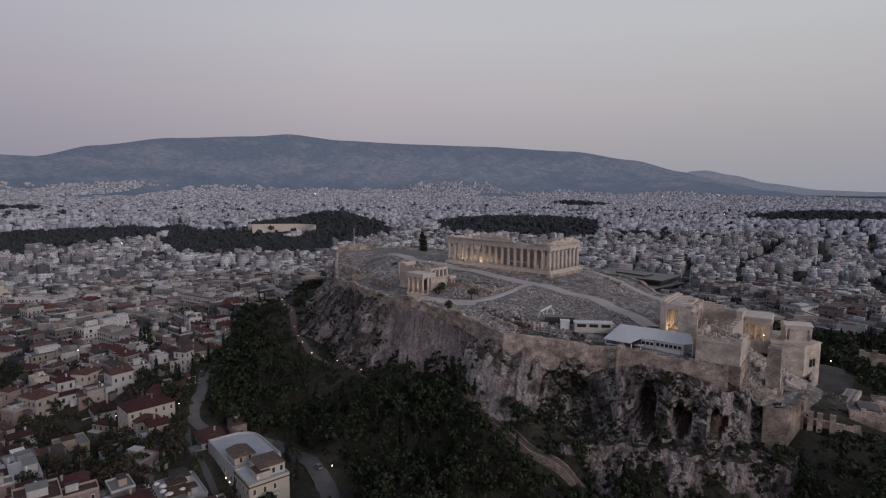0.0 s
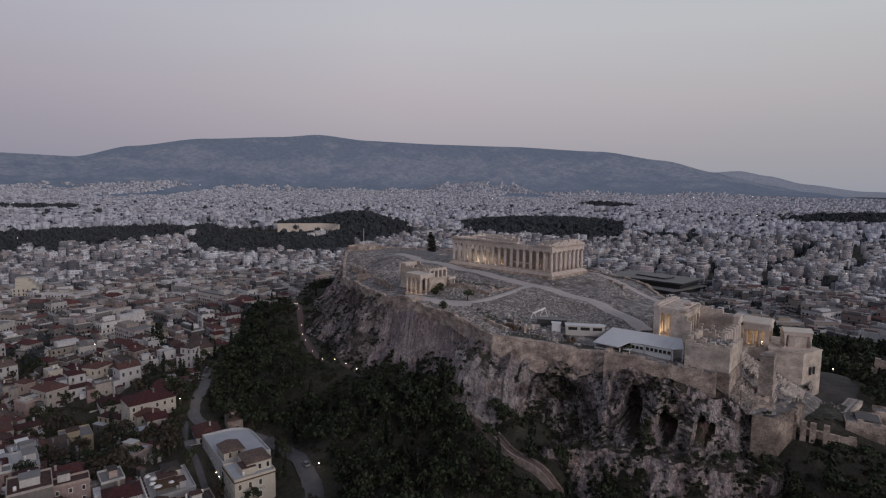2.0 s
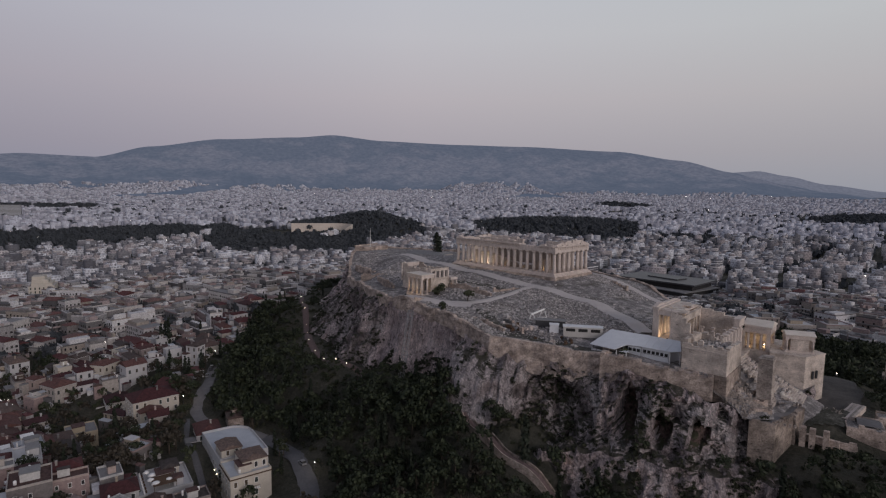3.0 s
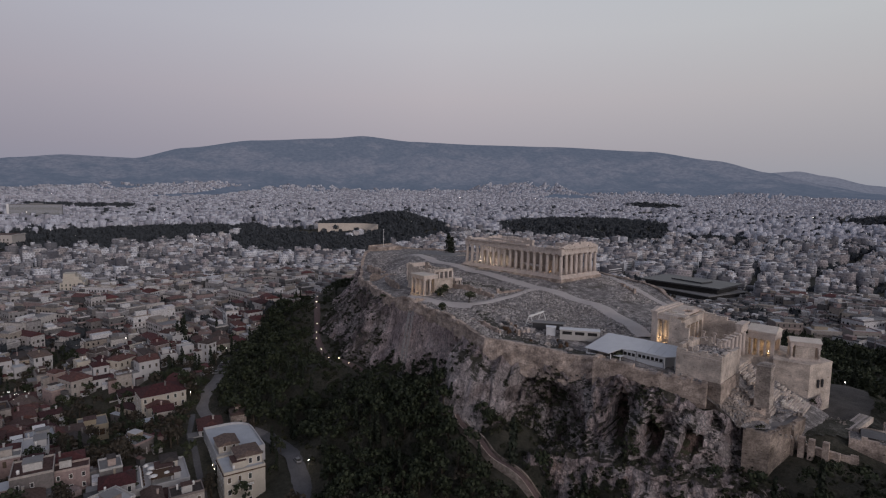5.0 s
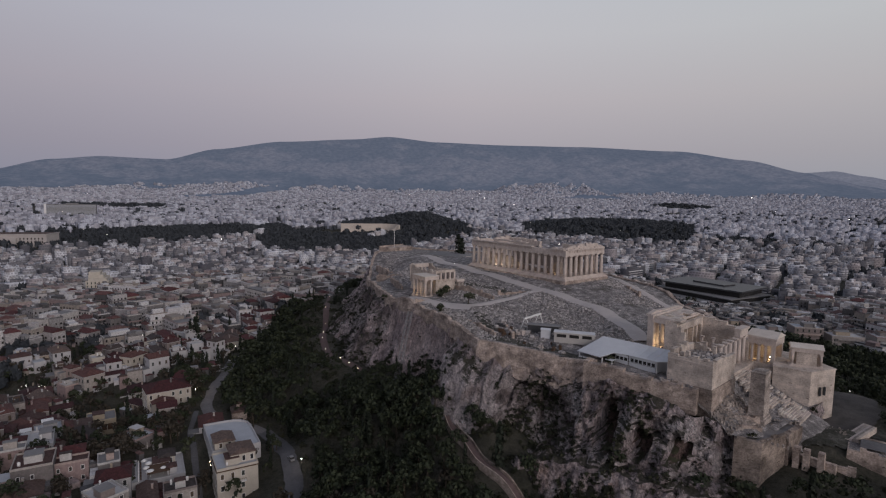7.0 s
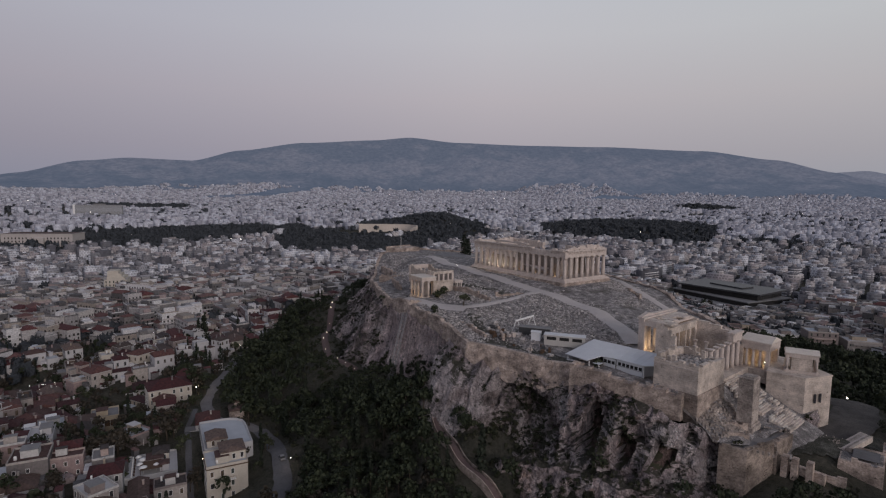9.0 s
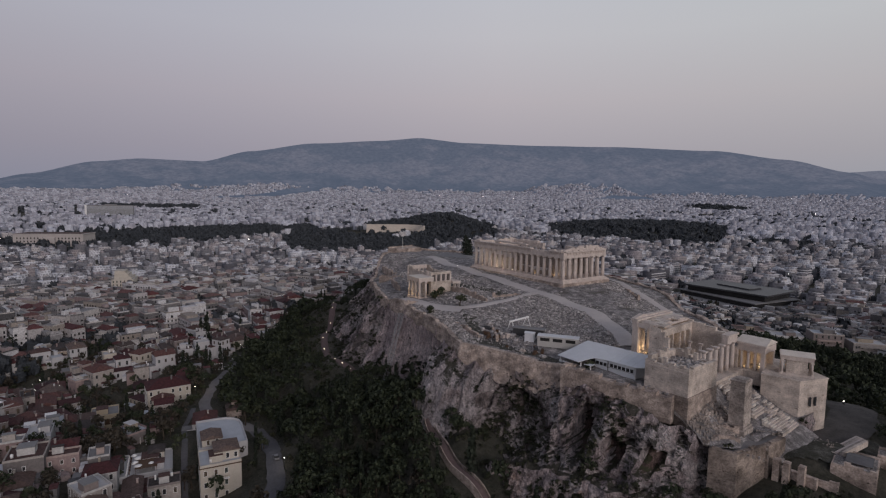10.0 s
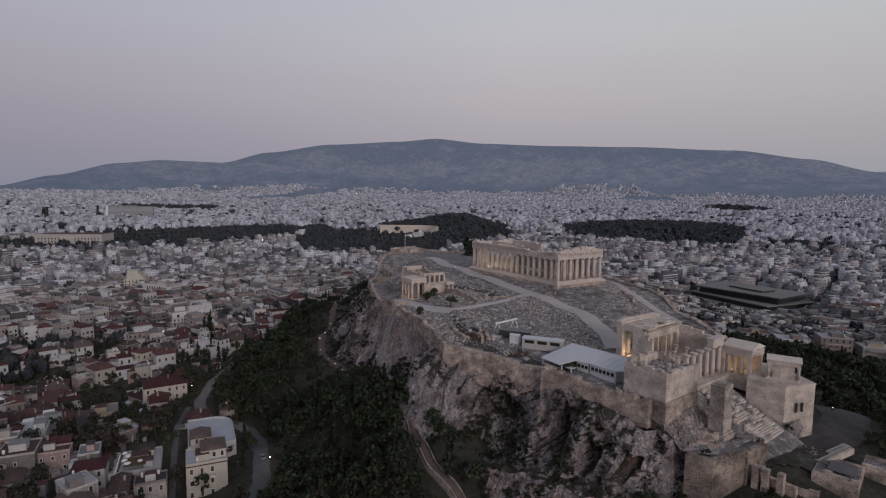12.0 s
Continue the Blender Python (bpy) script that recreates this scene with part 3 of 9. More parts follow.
def thing(name, at=(0, 0, 0), turn=0.0, label="", category="", group="", kind=""):
    """A top-level thing: an Empty at its base, for its parts."""
    ob = new(name)
    ob.empty_display_size = 0.5
    ob.matrix_world = Matrix.Translation(at) @ Matrix.Rotation(turn, 4, "Z")
    return tagged(ob, label, category, group, kind)


def part(name, data, parent, label="", at=None, turn=0.0):
    ob = new(name, data)
    ob.parent = parent
    if at is not None:
        ob.matrix_local = Matrix.Translation(at) @ Matrix.Rotation(turn, 4, "Z")
    if label:
        ob["label"] = label
    return ob


def single(name, data, label, category, kind="", group="", at=None, turn=0.0):
    ob = new(name, data)
    if at is not None:
        ob.matrix_world = Matrix.Translation(at) @ Matrix.Rotation(turn, 4, "Z")
    return tagged(ob, label, category, group, kind)


def fbm(x, y, z=0.0, octaves=4, rough=0.5):
    total, amp, norm = 0.0, 1.0, 0.0
    for k in range(octaves):
        f = 2.0 ** k
        total += amp * noise.noise((x * f, y * f, z * f))
        norm += amp
        amp *= rough
    return total / norm


def smooth(a, b, t):
    t = min(max((t - a) / (b - a), 0.0), 1.0)
    return t * t * (3 - 2 * t)


def inverse_distance(anchors, x, y, power=3.0):
    s = w = 0.0
    for ax, ay, az in anchors:
        q = ((x - ax) ** 2 + (y - ay) ** 2 + 9.0) ** (-power / 2)
        s += q * az
        w += q
    return s / w


# ---- the lie of the land ----
EYE_XY = (-150.0, 237.0)      # middle of the flight, pole of the far terrain
NEAR_NORTH = [(19, 168, -3), (40, 136, 2.4), (89, 144, 3.5), (112, 130, 7), (70, 142, 2.6), (120, 175, -9), (-3, 150, 1), (-23, 131, 8), (0, 106, 21), (16, 98, 26), (-27, 104, 26.5), (-12, 102, 27), (-42, 104, 26),
              (-36, 111, 22), (-55, 114, 19), (-83, 95, 26), (-98, 92, 26), (-114, 87, 23), (-122, 76, 28), (-128, 77, 28), (-136, 70, 27), (-145, 90, 14), (-150, 125, 2), (-100, 145, -3), (-60, 150, -2)]
NEAR_REST = [(-95, 113, 7), (-75, 116, 10), (-116, 100, 10), (200, 90, -3), (205, 30, 12), (107, 80, 20), (80, 98, 19), (52, 102, 23), (160, 36, 24), (188, 0, 27), (150, 85, 5), (-160, 40, 22), (-140, 25, 28), (-121, 25, 32.4), (-119, 10, 32.5), (-123, 37, 31.2),
             (-125, 45, 34.5), (-122, 54, 34), (-133, 38, 31.5), (-175, 90, 6), (-140, -66, 8), (-155, -55, 8), (-150, -20, 18), (-100, -60, 18), (-50, -80, 16), (50, -100, 12), (0, -200, -8), (110, -200, -12), (-100, -200, -4), (60, -380, -22), (300, 60, -10), (270, -20, -2), (260, 140, -14), (200, 220, -18)]
ANCHORS = NEAR_NORTH + NEAR_REST


def far_height(d):
    """Height of the plain and the rising suburbs at a distance from the flight."""
    for (d0, z0), (d1, z1) in zip(FAR_PROFILE, FAR_PROFILE[1:]):
        if d <= d1:
            return z0 + (z1 - z0) * max(0, (d - d0)) / (d1 - d0)
    return FAR_PROFILE[-1][1]


FAR_PROFILE = [(0, -16), (700, -16), (1200, -14), (1600, -6), (2500, 24), (3400, 57), (4000, 83), (4400, 94), (4900, 96)]


def land(x, y):
    r = math.hypot(x - 20, y - 20)
    d = math.hypot(x - EYE_XY[0], y - EYE_XY[1])
    far = far_height(d) + 7 * noise.noise((x / 420, y / 420, 3)) * smooth(500, 1400, d)
    # the wooded hill beside the stadium
    far += 44 * math.exp(-(((x - 1030) / 125) ** 2 + ((y + 775) / 105) ** 2)) + 9 * math.exp(-(((x - 1130) / 90) ** 2 + ((y + 640) / 80) ** 2))
    far += 14 * math.exp(-(((x - 1050) / 130) ** 2 + ((y + 2400) / 110) ** 2))
    far += 22 * math.exp(-(((x + 55) / 200) ** 2 + ((y + 1980) / 150) ** 2))
    far += 12 * math.exp(-(((x - 640) / 260) ** 2 + ((y + 1290) / 200) ** 2))
    if r > 520:
        return far
    near = inverse_distance(ANCHORS, x, y)
    return near + (far - near) * smooth(260, 520, r)


# ---- ground: one sheet to the horizon ----
def ground_sheet():
    az = [math.radians(a) for a in list(np.arange(-105, 25, 0.5)) + list(range(25, 255, 10))]
    rad = [0.0, 30, 60]
    while rad[-1] < 4850:
        rad.append(rad[-1] * (1.022 if rad[-1] < 700 else 1.03))
    verts, faces = [], []
    for r in rad:
        for a in az:
            x, y = EYE_XY[0] + r * math.cos(a), EYE_XY[1] + r * math.sin(a)
            verts.append((x, y, land(x, y)))
    n = len(az)
    for i in range(len(rad) - 1):
        for j in range(n):
            a, b = i * n + j, i * n + (j + 1) % n
            faces.append((a, a + n, b + n, b))
    s = Shape().add(verts, faces, 0, True)
    return single("ground", s.mesh("ground", "earth"), "dark earth and scrub of the valley floor", "ground", "structure")


ground_sheet()

# skyline of the far mountain: bearing from the flight (degrees left of the view's first heading is plus), elevation in degrees
SKYLINE = [(-60, -0.3), (-47, -0.25), (-43, -0.15), (-39, 0.35), (-36, 0.95), (-33.8, 1.5), (-31.8, 2.06), (-27.3, 3.2), (-21.5, 4.1), (-12.4, 4.6), (-5.6, 4.75), (2, 5.0), (6.8, 5.45), (10.5, 5.1), (17.4, 4.65),
           (23.4, 3.7), (27.6, 2.6), (32.7, 2.68), (36.4, 2.27), (41, 1.1), (45, 0.1), (62, -0.3)]
AXIS = math.radians(-44.25)
RIDGE = [(-60, 0.22), (-47, 0.28), (-43, 0.42), (-39, 1.0), (-36, 1.75), (-33.8, 2.2), (-31.8, 2.08), (-29, 1.2), (-24, 0.0)]


def skyline(bearing, line=SKYLINE):
    for (a0, e0), (a1, e1) in zip(line, line[1:]):
        if bearing <= a1:
            t = (bearing - a0) / (a1 - a0)
            return e0 + (e1 - e0) * (t * t * (3 - 2 * t) * 0.6 + 0.4 * t)
    return -0.3


def slope_height(x, y):
    """Height of the mountain's flank, which rises out of the plain at its foot."""
    dx, dy = x - EYE_XY[0], y - EYE_XY[1]
    d, base = math.hypot(dx, dy), land(x, y) + 0.6
    v = (d - 3950) / 900
    if v <= 0:
        return base
    crest = 100 + 4850 * math.tan(math.radians(skyline(math.degrees(math.atan2(dy, dx) - AXIS))))
    ridge = fbm(x / 520, y / 520, 1.0, 5, 0.55)
    gully = 0.28 - abs(fbm(x / 260 + 3, y / 260, 4.0, 4, 0.55))
    return base + (crest - base) * v ** 1.5 + (130 * ridge + 90 * gully) * math.sin(math.pi * min(v, 1.0)) * max(crest - 90, 0) / 500


def mountain():
    verts, faces, cols, rows = [], [], 420, 50
    for j in range(rows):
        # up to 3950 m only a haze-coloured sheet just above the plain
        d = 3000 + 950 * j / 12 if j < 12 else 3950 + 900 * (j - 12) / (rows - 13)
        for i in range(cols):
            a = AXIS + math.radians(-60 + 122 * i / (cols - 1))
            x, y = EYE_XY[0] + d * math.cos(a), EYE_XY[1] + d * math.sin(a)
            verts.append((x, y, slope_height(x, y) - (8 if j == 0 else 0)))
    for j in range(rows - 1):
        for i in range(cols - 1):
            a = j * cols + i
            faces.append((a, a + 1, a + cols + 1, a + cols))
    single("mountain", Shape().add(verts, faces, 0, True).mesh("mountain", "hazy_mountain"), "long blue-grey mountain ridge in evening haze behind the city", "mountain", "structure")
    verts, faces, cols, rows = [], [], 120, 10
    for j in range(rows):
        v = j / (rows - 1)
        d = 5000 + 500 * v
        for i in range(cols):
            bearing = -60 + 36 * i / (cols - 1)
            a = AXIS + math.radians(bearing)
            x, y = EYE_XY[0] + d * math.cos(a), EYE_XY[1] + d * math.sin(a)
            verts.append((x, y, 60 + (40 + 5500 * math.tan(math.radians(skyline(bearing, RIDGE)))) * v ** 1.3 + 25 * fbm(x / 400, y / 400, 8.0, 4) * math.sin(math.pi * v)))
    for j in range(rows - 1):
        for i in range(cols - 1):
            a = j * cols + i
            faces.append((a, a + 1, a + cols + 1, a + cols))
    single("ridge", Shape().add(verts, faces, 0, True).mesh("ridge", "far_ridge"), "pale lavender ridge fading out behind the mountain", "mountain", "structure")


mountain()

# ---- the rock ----
RIM = [(176, -14), (150, 13), (128, 32), (104, 48), (74, 63), (47, 77), (26, 81), (6, 84), (-14, 89), (-27.5, 94.6), (-38, 91), (-57, 87.0), (-64.5, 85.0), (-96, 80.3), (-101, 79.4),
       (-105.5, 79.8), (-111.6, 76.6), (-115.6, 54), (-114.5, 44), (-116.6, 31.5), (-98, 16), (-60, -12), (-13, -46), (60, -64), (130, -62), (180, -38)]
TOP_ANCHORS = [(0, 20, 54.8), (-30, 25, 53), (-54, 42, 50.8), (-66, 53, 49.6), (28, 74, 52.6), (7, 79, 51.5), (-28, 92, 48.6), (-47, 86, 48.3), (-60, 84, 47.6), (-70, 86, 46.6), (-95, 78, 44.8), (-101, 78, 41),
               (-13, -44, 53.5), (-60, -9, 49.5), (35, 6, 57.4), (12, 5, 57.0), (-3.5, 3.5, 56.6), (-4, -8, 56.8), (-4.5, -24, 56.6), (70, 6, 57.8), (80, -15, 58.2), (110, -5, 58.5), (150, -15, 57.5), (172, -18, 56)]
TOP_ANCHORS += [(-66, 83, 48.8), (-72, 81.5, 48.6), (-82, 79.5, 47.9), (-85, 78, 47.4), (130, 30, 45), (104, 46, 47.5), (92, 30, 53), (74, 60, 49.5), (60, 40, 55), (48, 75, 50.8), (-109, 60, 37.6), (-114, 70, 36.2), (-107, 80, 36.6), (-104, 48, 44), (-88, 48, 48.6), (-116, 45, 35.6), (-111, 46, 37.8), (-112, 52, 36.4),
                (60, -55, 56), (130, -55, 56), (5, 50, 53.4), (20, 45, 54.5), (-20, 60, 51.6), (-40, 68, 50.2), (-95, 66, 46), (-107, 50, 39.4)]
FOOT = [16, 21, 23, 22, 20, 17, 15, 13, 11, 11, 12, 15, 16, 15, 12, 7, 2, 0.5, 0.5, 1, 12, 12, 12, 12, 12, 10]
WALL_DROP = [5, 4, 3.5, 3.5, 3.5, 3.5, 3.4, 3.4, 3.8, 5.0, 8, 8, 4.5, 3.5, 0.5, 0, 0, 0, 0, 0, 6, 8, 8, 8, 8, 7]


def top(x, y):
    return inverse_distance(TOP_ANCHORS, x, y, 3.2)


def closed_samples(points, extras, step):
    """Points along the closed rim at an even step, with the extras carried along."""
    out = []
    n = len(points)
    for i in range(n):
        (x0, y0), (x1, y1) = points[i], points[(i + 1) % n]
        m = max(1, round(math.hypot(x1 - x0, y1 - y0) / step))
        for k in range(m):
            t = k / m
            out.append((x0 + (x1 - x0) * t, y0 + (y1 - y0) * t, *[e[i] + (e[(i + 1) % n] - e[i]) * t for e in extras]))
    return out


def outward(samples, i, reach):
    a, b = samples[(i - reach) % len(samples)], samples[(i + reach) % len(samples)]
    dx, dy = b[0] - a[0], b[1] - a[1]
    d = math.hypot(dx, dy) or 1
    return (dy / d, -dx / d)


# caves: place on the face, half width, half height, depth
CAVES = [(-76.5, 88, 34.4, 3.4, 8.0, 9.0), (-86.3, 87, 33.2, 3.2, 5.0, 7.0), (-95.8, 84, 33.2, 2.8, 3.8, 5.0)]


# buttresses and bays of the north face: place along it, half width, how far they stand out
BULGES = [(-52, 9.5, -6.0), (-67, 5, 2.2), (-82.0, 2.5, 1.5), (-94.5, 3.5, 3.0), (-1, 6, -3.0), (14, 9, -2.0), (33, 5, -3.0), (57, 8, 4.0), (84, 8, -4.0), (112, 10, 4.5), (140, 8, -3)]


def cliff():
    samples = closed_samples(RIM, (FOOT, WALL_DROP), 0.8)
    rows, n = 60, len(samples)
    verts, faces, hollow = [], [], set()
    normals = []
    for i in range(n):
        nx = ny = 0
        for reach in (2, 5, 9):
            o = outward(samples, i, reach)
            nx, ny = nx + o[0], ny + o[1]
        d = math.hypot(nx, ny)
        normals.append((nx / d, ny / d))
    for j in range(rows):
        v = j / (rows - 1)
        for i, (x, y, foot, drop) in enumerate(samples):
            nx, ny = normals[i]
            z_top = top(x, y) - drop * (0.66 + 0.9 * fbm(x / 8, y / 8, 21, 3, 0.6))
            fx, fy = x + nx * foot, y + ny * foot
            z_low = land(fx, fy) - 2.5
            z = z_top + (z_low - z_top) * v
            swell = 0.5 * v + 0.5 * v ** 2.0
            coarse = fbm(x / 17, y / 17, z / 34, 3, 0.5)
            ridged = 0.32 - abs(fbm(x / 7.5 + 9, y / 7.5, z / 36, 4, 0.55))
            qx, qy = x + nx * foot * swell, y + ny * foot * swell
            crag = abs(fbm(qx / 2.8, qy / 2.8 + 4, z / 6.5, 3, 0.6))
            detail = fbm(qx / 0.9, qy / 0.9, z / 1.2 + 5, 2, 0.6)
            strata = 0.5 * math.sin(z * 1.1 + 5 * fbm(x / 20, y / 20, 2.0, 2))
            lumps = abs(fbm(qx / 5.2 + 2, qy / 5.2, z / 5.5, 4, 0.55))
            wild = smooth(-36, -46, x) if y > 0 else 0.5
            live = smooth(-0.04, 0.08, v)
            # the great fluted buttress, and the plain sloping slab east of it
            post = smooth(-41.5, -38.5, x) * (1 - smooth(-15, -10, x)) if y > 0 else 0.0
            slab = smooth(-8, -2, x) * (1 - smooth(38, 44, x)) if y > 0 else 0.0
            calm = 1 - 0.5 * post - 0.72 * slab
            # rounded boulders with sharp creases between them
            warp = 1.3 * fbm(x / 4, y / 4, z / 4 + 3, 2)
            far_of, _ = noise.voronoi((x / 6.5 + warp * 0.3, y / 6.5, z / 8.5 + warp * 0.3))
            near_of, _ = noise.voronoi((qx / 2.3 + warp * 0.5, qy / 2.3, z / 3.0))
            boulder = 3.2 * (0.45 - far_of[0]) - 1.6 * (1 - smooth(0.0, 0.10, far_of[1] - far_of[0])) + 1.1 * (0.45 - near_of[0]) - 0.7 * (1 - smooth(0.0, 0.12, near_of[1] - near_of[0]))
            craggy = (0.55 + 0.6 * wild) * (1 - 0.75 * post) * (1 - 0.85 * slab)
            push = 0.5 + foot * swell + live * min(1.0, foot / 8) * (calm * (5.0 * coarse + 6.0 * ridged + 2.2 * (0.2 - crag) + wild * 3.0 * (0.24 - lumps) + 0.6 * detail + 0.6 * strata - 1.0) + craggy * boulder)
            if y > 40:
                push += 4.2 * smooth(-100, -97, x) * (1 - smooth(-68, -64.5, x))
                push -= 2.4 * smooth(-102.5, -105.5, x)
            if post:
                flute = abs(fbm(x / 1.9, y / 1.9, z / 22, 3, 0.55))
                push += post * smooth(-0.1, 0.34, v) * (7.0 - 2.5 * v + 4.0 * (0.2 - flute) + 1.5 * math.cos((x + 26) / 5))
            if y > 0:
                for bx, half, out in BULGES:
                    if abs(x - bx) < 3 * half:
                        push += out * math.exp(-((x - bx) / half) ** 4) * (smooth(-0.02, 0.25, v) if out > 0 else smooth(0.12, 0.4, v)) * (1 - 0.45 * v)
            for cx, cy, cz, hw, hh, depth in CAVES:
                along = abs((x - cx) * -ny + (y - cy) * nx)
                if along < 9 and abs(x - cx) + abs(y - cy) < 14:
                    arch = hw * (1 - 0.6 * smooth(-0.2 * hh, hh, z - cz))
                    q = ((along + 0.9 * noise.noise((z / 3, x / 5, cx))) / arch) ** 2 + ((z - cz + 1.5 * noise.noise((x / 3, y / 3, cx))) / hh) ** 2
                    push -= depth * (1 - smooth(0.65, 1.1, q))
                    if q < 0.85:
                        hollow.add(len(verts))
            verts.append((x + nx * push, y + ny * push, z))
    for j in range(rows - 1):
        for i in range(n):
            a, b = j * n + i, j * n + (i + 1) % n
            faces.append((a, b, b + n, a + n))
    # where scrub can root: the flatter spots of the face, most of all in the bay west of the great buttress
    rnd = random.Random(88)
    for _ in range(15000):
        j, i = int((rows - 2) * rnd.random() ** 0.8), rnd.randrange(n)
        p, q, r = (Vector(verts[k]) for k in (j * n + i, j * n + (i + 1) % n, (j + 1) * n + i))
        if p.y < 20:
            continue
        nz = (q - p).cross(r - p).normalized().z
        patch = noise.noise((p.x / 9, p.y / 9, p.z / 9))
        bay = 0.75 * math.exp(-((p.x + 53) / 10) ** 4) + 0.25 * math.exp(-((p.x - 60) / 40) ** 4) + 0.5 * math.exp(-((p.x + 112) / 8) ** 4)
        low = j / rows
        if abs(nz) > 0.48 - 0.3 * bay - 0.12 * low and patch > 0.26 - 0.3 * bay - 0.12 * low:
            ROOTS.append((p.x, p.y, p.z))
    s = Shape().add(verts, faces, 0, False)
    # the buttress is a cleaner, greyer limestone; the slab beside it is smooth and pinkish, the bays are darker
    for k, face in enumerate(faces):
        x, y, z = verts[face[0]]
        if y < 20:
            continue
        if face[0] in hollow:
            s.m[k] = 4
            continue
        wob = 3 * noise.noise((z / 4, 1, 2))
        if -41 + wob < x < -9 + 1.6 * wob and z < 43 + 4 * noise.noise((x / 4, 0, 5)):
            s.m[k] = 1
        elif -9 + 1.6 * wob <= x < 42 + wob:
            s.m[k] = 2
        elif -63 + 2 * wob < x <= -41 + wob and z > 22:
            s.m[k] = 3
        elif x >= 42 + wob:
            s.m[k] = 3 if noise.noise((x / 9, y / 9, z / 11)) > -0.15 else 0
        elif -63 + wob < x <= -41 + wob:
            s.m[k] = 3 if noise.noise((x / 6, y / 6, z / 7)) > 0.0 else 0
        elif x > -106 and z < 41:
            q = noise.noise((x / 7, y / 7, z / 7))
            s.m[k] = 1 if q > -0.08 else 0
    return single("cliff", s.mesh("cliff", "limestone_cliff", "grey_limestone", "pink_slab", "dark_limestone", "shaded_cave_rock"), "sheer weathered grey and ochre limestone cliff with caves", "cliff", "structure")


ROOTS = []
cliff()


SHELF = [(-46, 110), (-58, 106), (-70, 103.5), (-82, 101), (-94, 99), (-106, 95), (-116, 89.5), (-124, 82)]
SHELF_TOP = [19, 22, 24.5, 26, 26.5, 26, 25, 24]


def lower_cliff():
    """The rock shelf below the caves: a second, broken step of the cliff."""
    pts = []
    for i in range(len(SHELF) - 1):
        (x0, y0), (x1, y1) = SHELF[i], SHELF[i + 1]
        m = round(math.hypot(x1 - x0, y1 - y0) / 0.8)
        for k in range(m):
            t = k / m
            pts.append((x0 + (x1 - x0) * t, y0 + (y1 - y0) * t, SHELF_TOP[i] + (SHELF_TOP[i + 1] - SHELF_TOP[i]) * t))
    rows, n = 44, len(pts)
    verts, faces = [], []
    for j in range(rows):
        v = j / (rows - 1)
        for i, (x, y, zt) in enumerate(pts):
            nx, ny = 0.12, 0.99
            ends = smooth(0, 0.12, i / n) * smooth(0, 0.08, 1 - i / n)
            u = (v - 0.25) / 0.75
            if v < 0.25:
                reach, z = -9 + 9 * v / 0.25, zt + 1.2 * (0.25 - v)
            else:
                reach, z = 9.5 * u ** 1.4, zt - 19 * u
            lump = 6.5 * fbm(x / 11, y / 11, z / 16 + 3, 3) + 8.0 * (0.3 - abs(fbm(x / 6 + 3, y / 6, z / 9, 3))) + 2.6 * (0.22 - abs(fbm(x / 2.2, y / 2.2, z / 3, 3)))
            rise = 3.0 * fbm((x + nx * reach) / 4, (y + ny * reach) / 4, 33, 3)
            live = smooth(0.08, 0.3, v)
            q = reach + live * lump * 0.8
            verts.append((x + nx * q, y + ny * q, z + rise * (1 - live * 0.5) - 3 * (1 - ends)))
    for j in range(rows - 1):
        for i in range(n - 1):
            a = j * n + i
            faces.append((a, a + 1, a + n + 1, a + n))
    rnd = random.Random(71)
    for _ in range(1500):
        x, y, z = verts[rnd.randrange(len(verts) - n)]
        if noise.noise((x / 6, y / 6, z / 9)) > 0.08:
            ROOTS.append((x, y, z))
    s = Shape().add(verts, faces, 0, False)
    return single("lower_cliff", s.mesh("lower_cliff", "limestone_cliff"), "broken rock shelf below the caves", "cliff", "structure")


lower_cliff()


def plateau():
    """The top of the rock: rings from the rim in to a spine along its length."""
    samples = closed_samples(RIM, (), 2.2)
    rings, n = 34, len(samples)
    verts, faces = [], []
    (ax, ay), (bx, by) = (-90, 48), (150, -26)
    for j in range(rings + 1):
        t = j / rings
        for x, y in samples:
            u = min(max(((x - ax) * (bx - ax) + (y - ay) * (by - ay)) / ((bx - ax) ** 2 + (by - ay) ** 2), 0), 1)
            sx, sy = ax + (bx - ax) * u, ay + (by - ay) * u
            px, py = x + (sx - x) * t, y + (sy - y) * t
            rough = (0.55 + 1.6 * smooth(-99, -103, px) * smooth(55, 59, py)) * fbm(px / 3.2, py / 3.2, 7, 4, 0.6) * smooth(0, 0.06, t)
            verts.append((px, py, top(px, py) + rough))
    for j in range(rings):
        for i in range(n):
            a, b = j * n + i, j * n + (i + 1) % n
            faces.append((a, b, b + n, a + n))
    s = Shape().add(verts, faces, 0, True)
    return single("plateau", s.mesh("plateau", "plateau_rock"), "bare worn limestone summit strewn with rubble", "ground", "structure")


plateau()


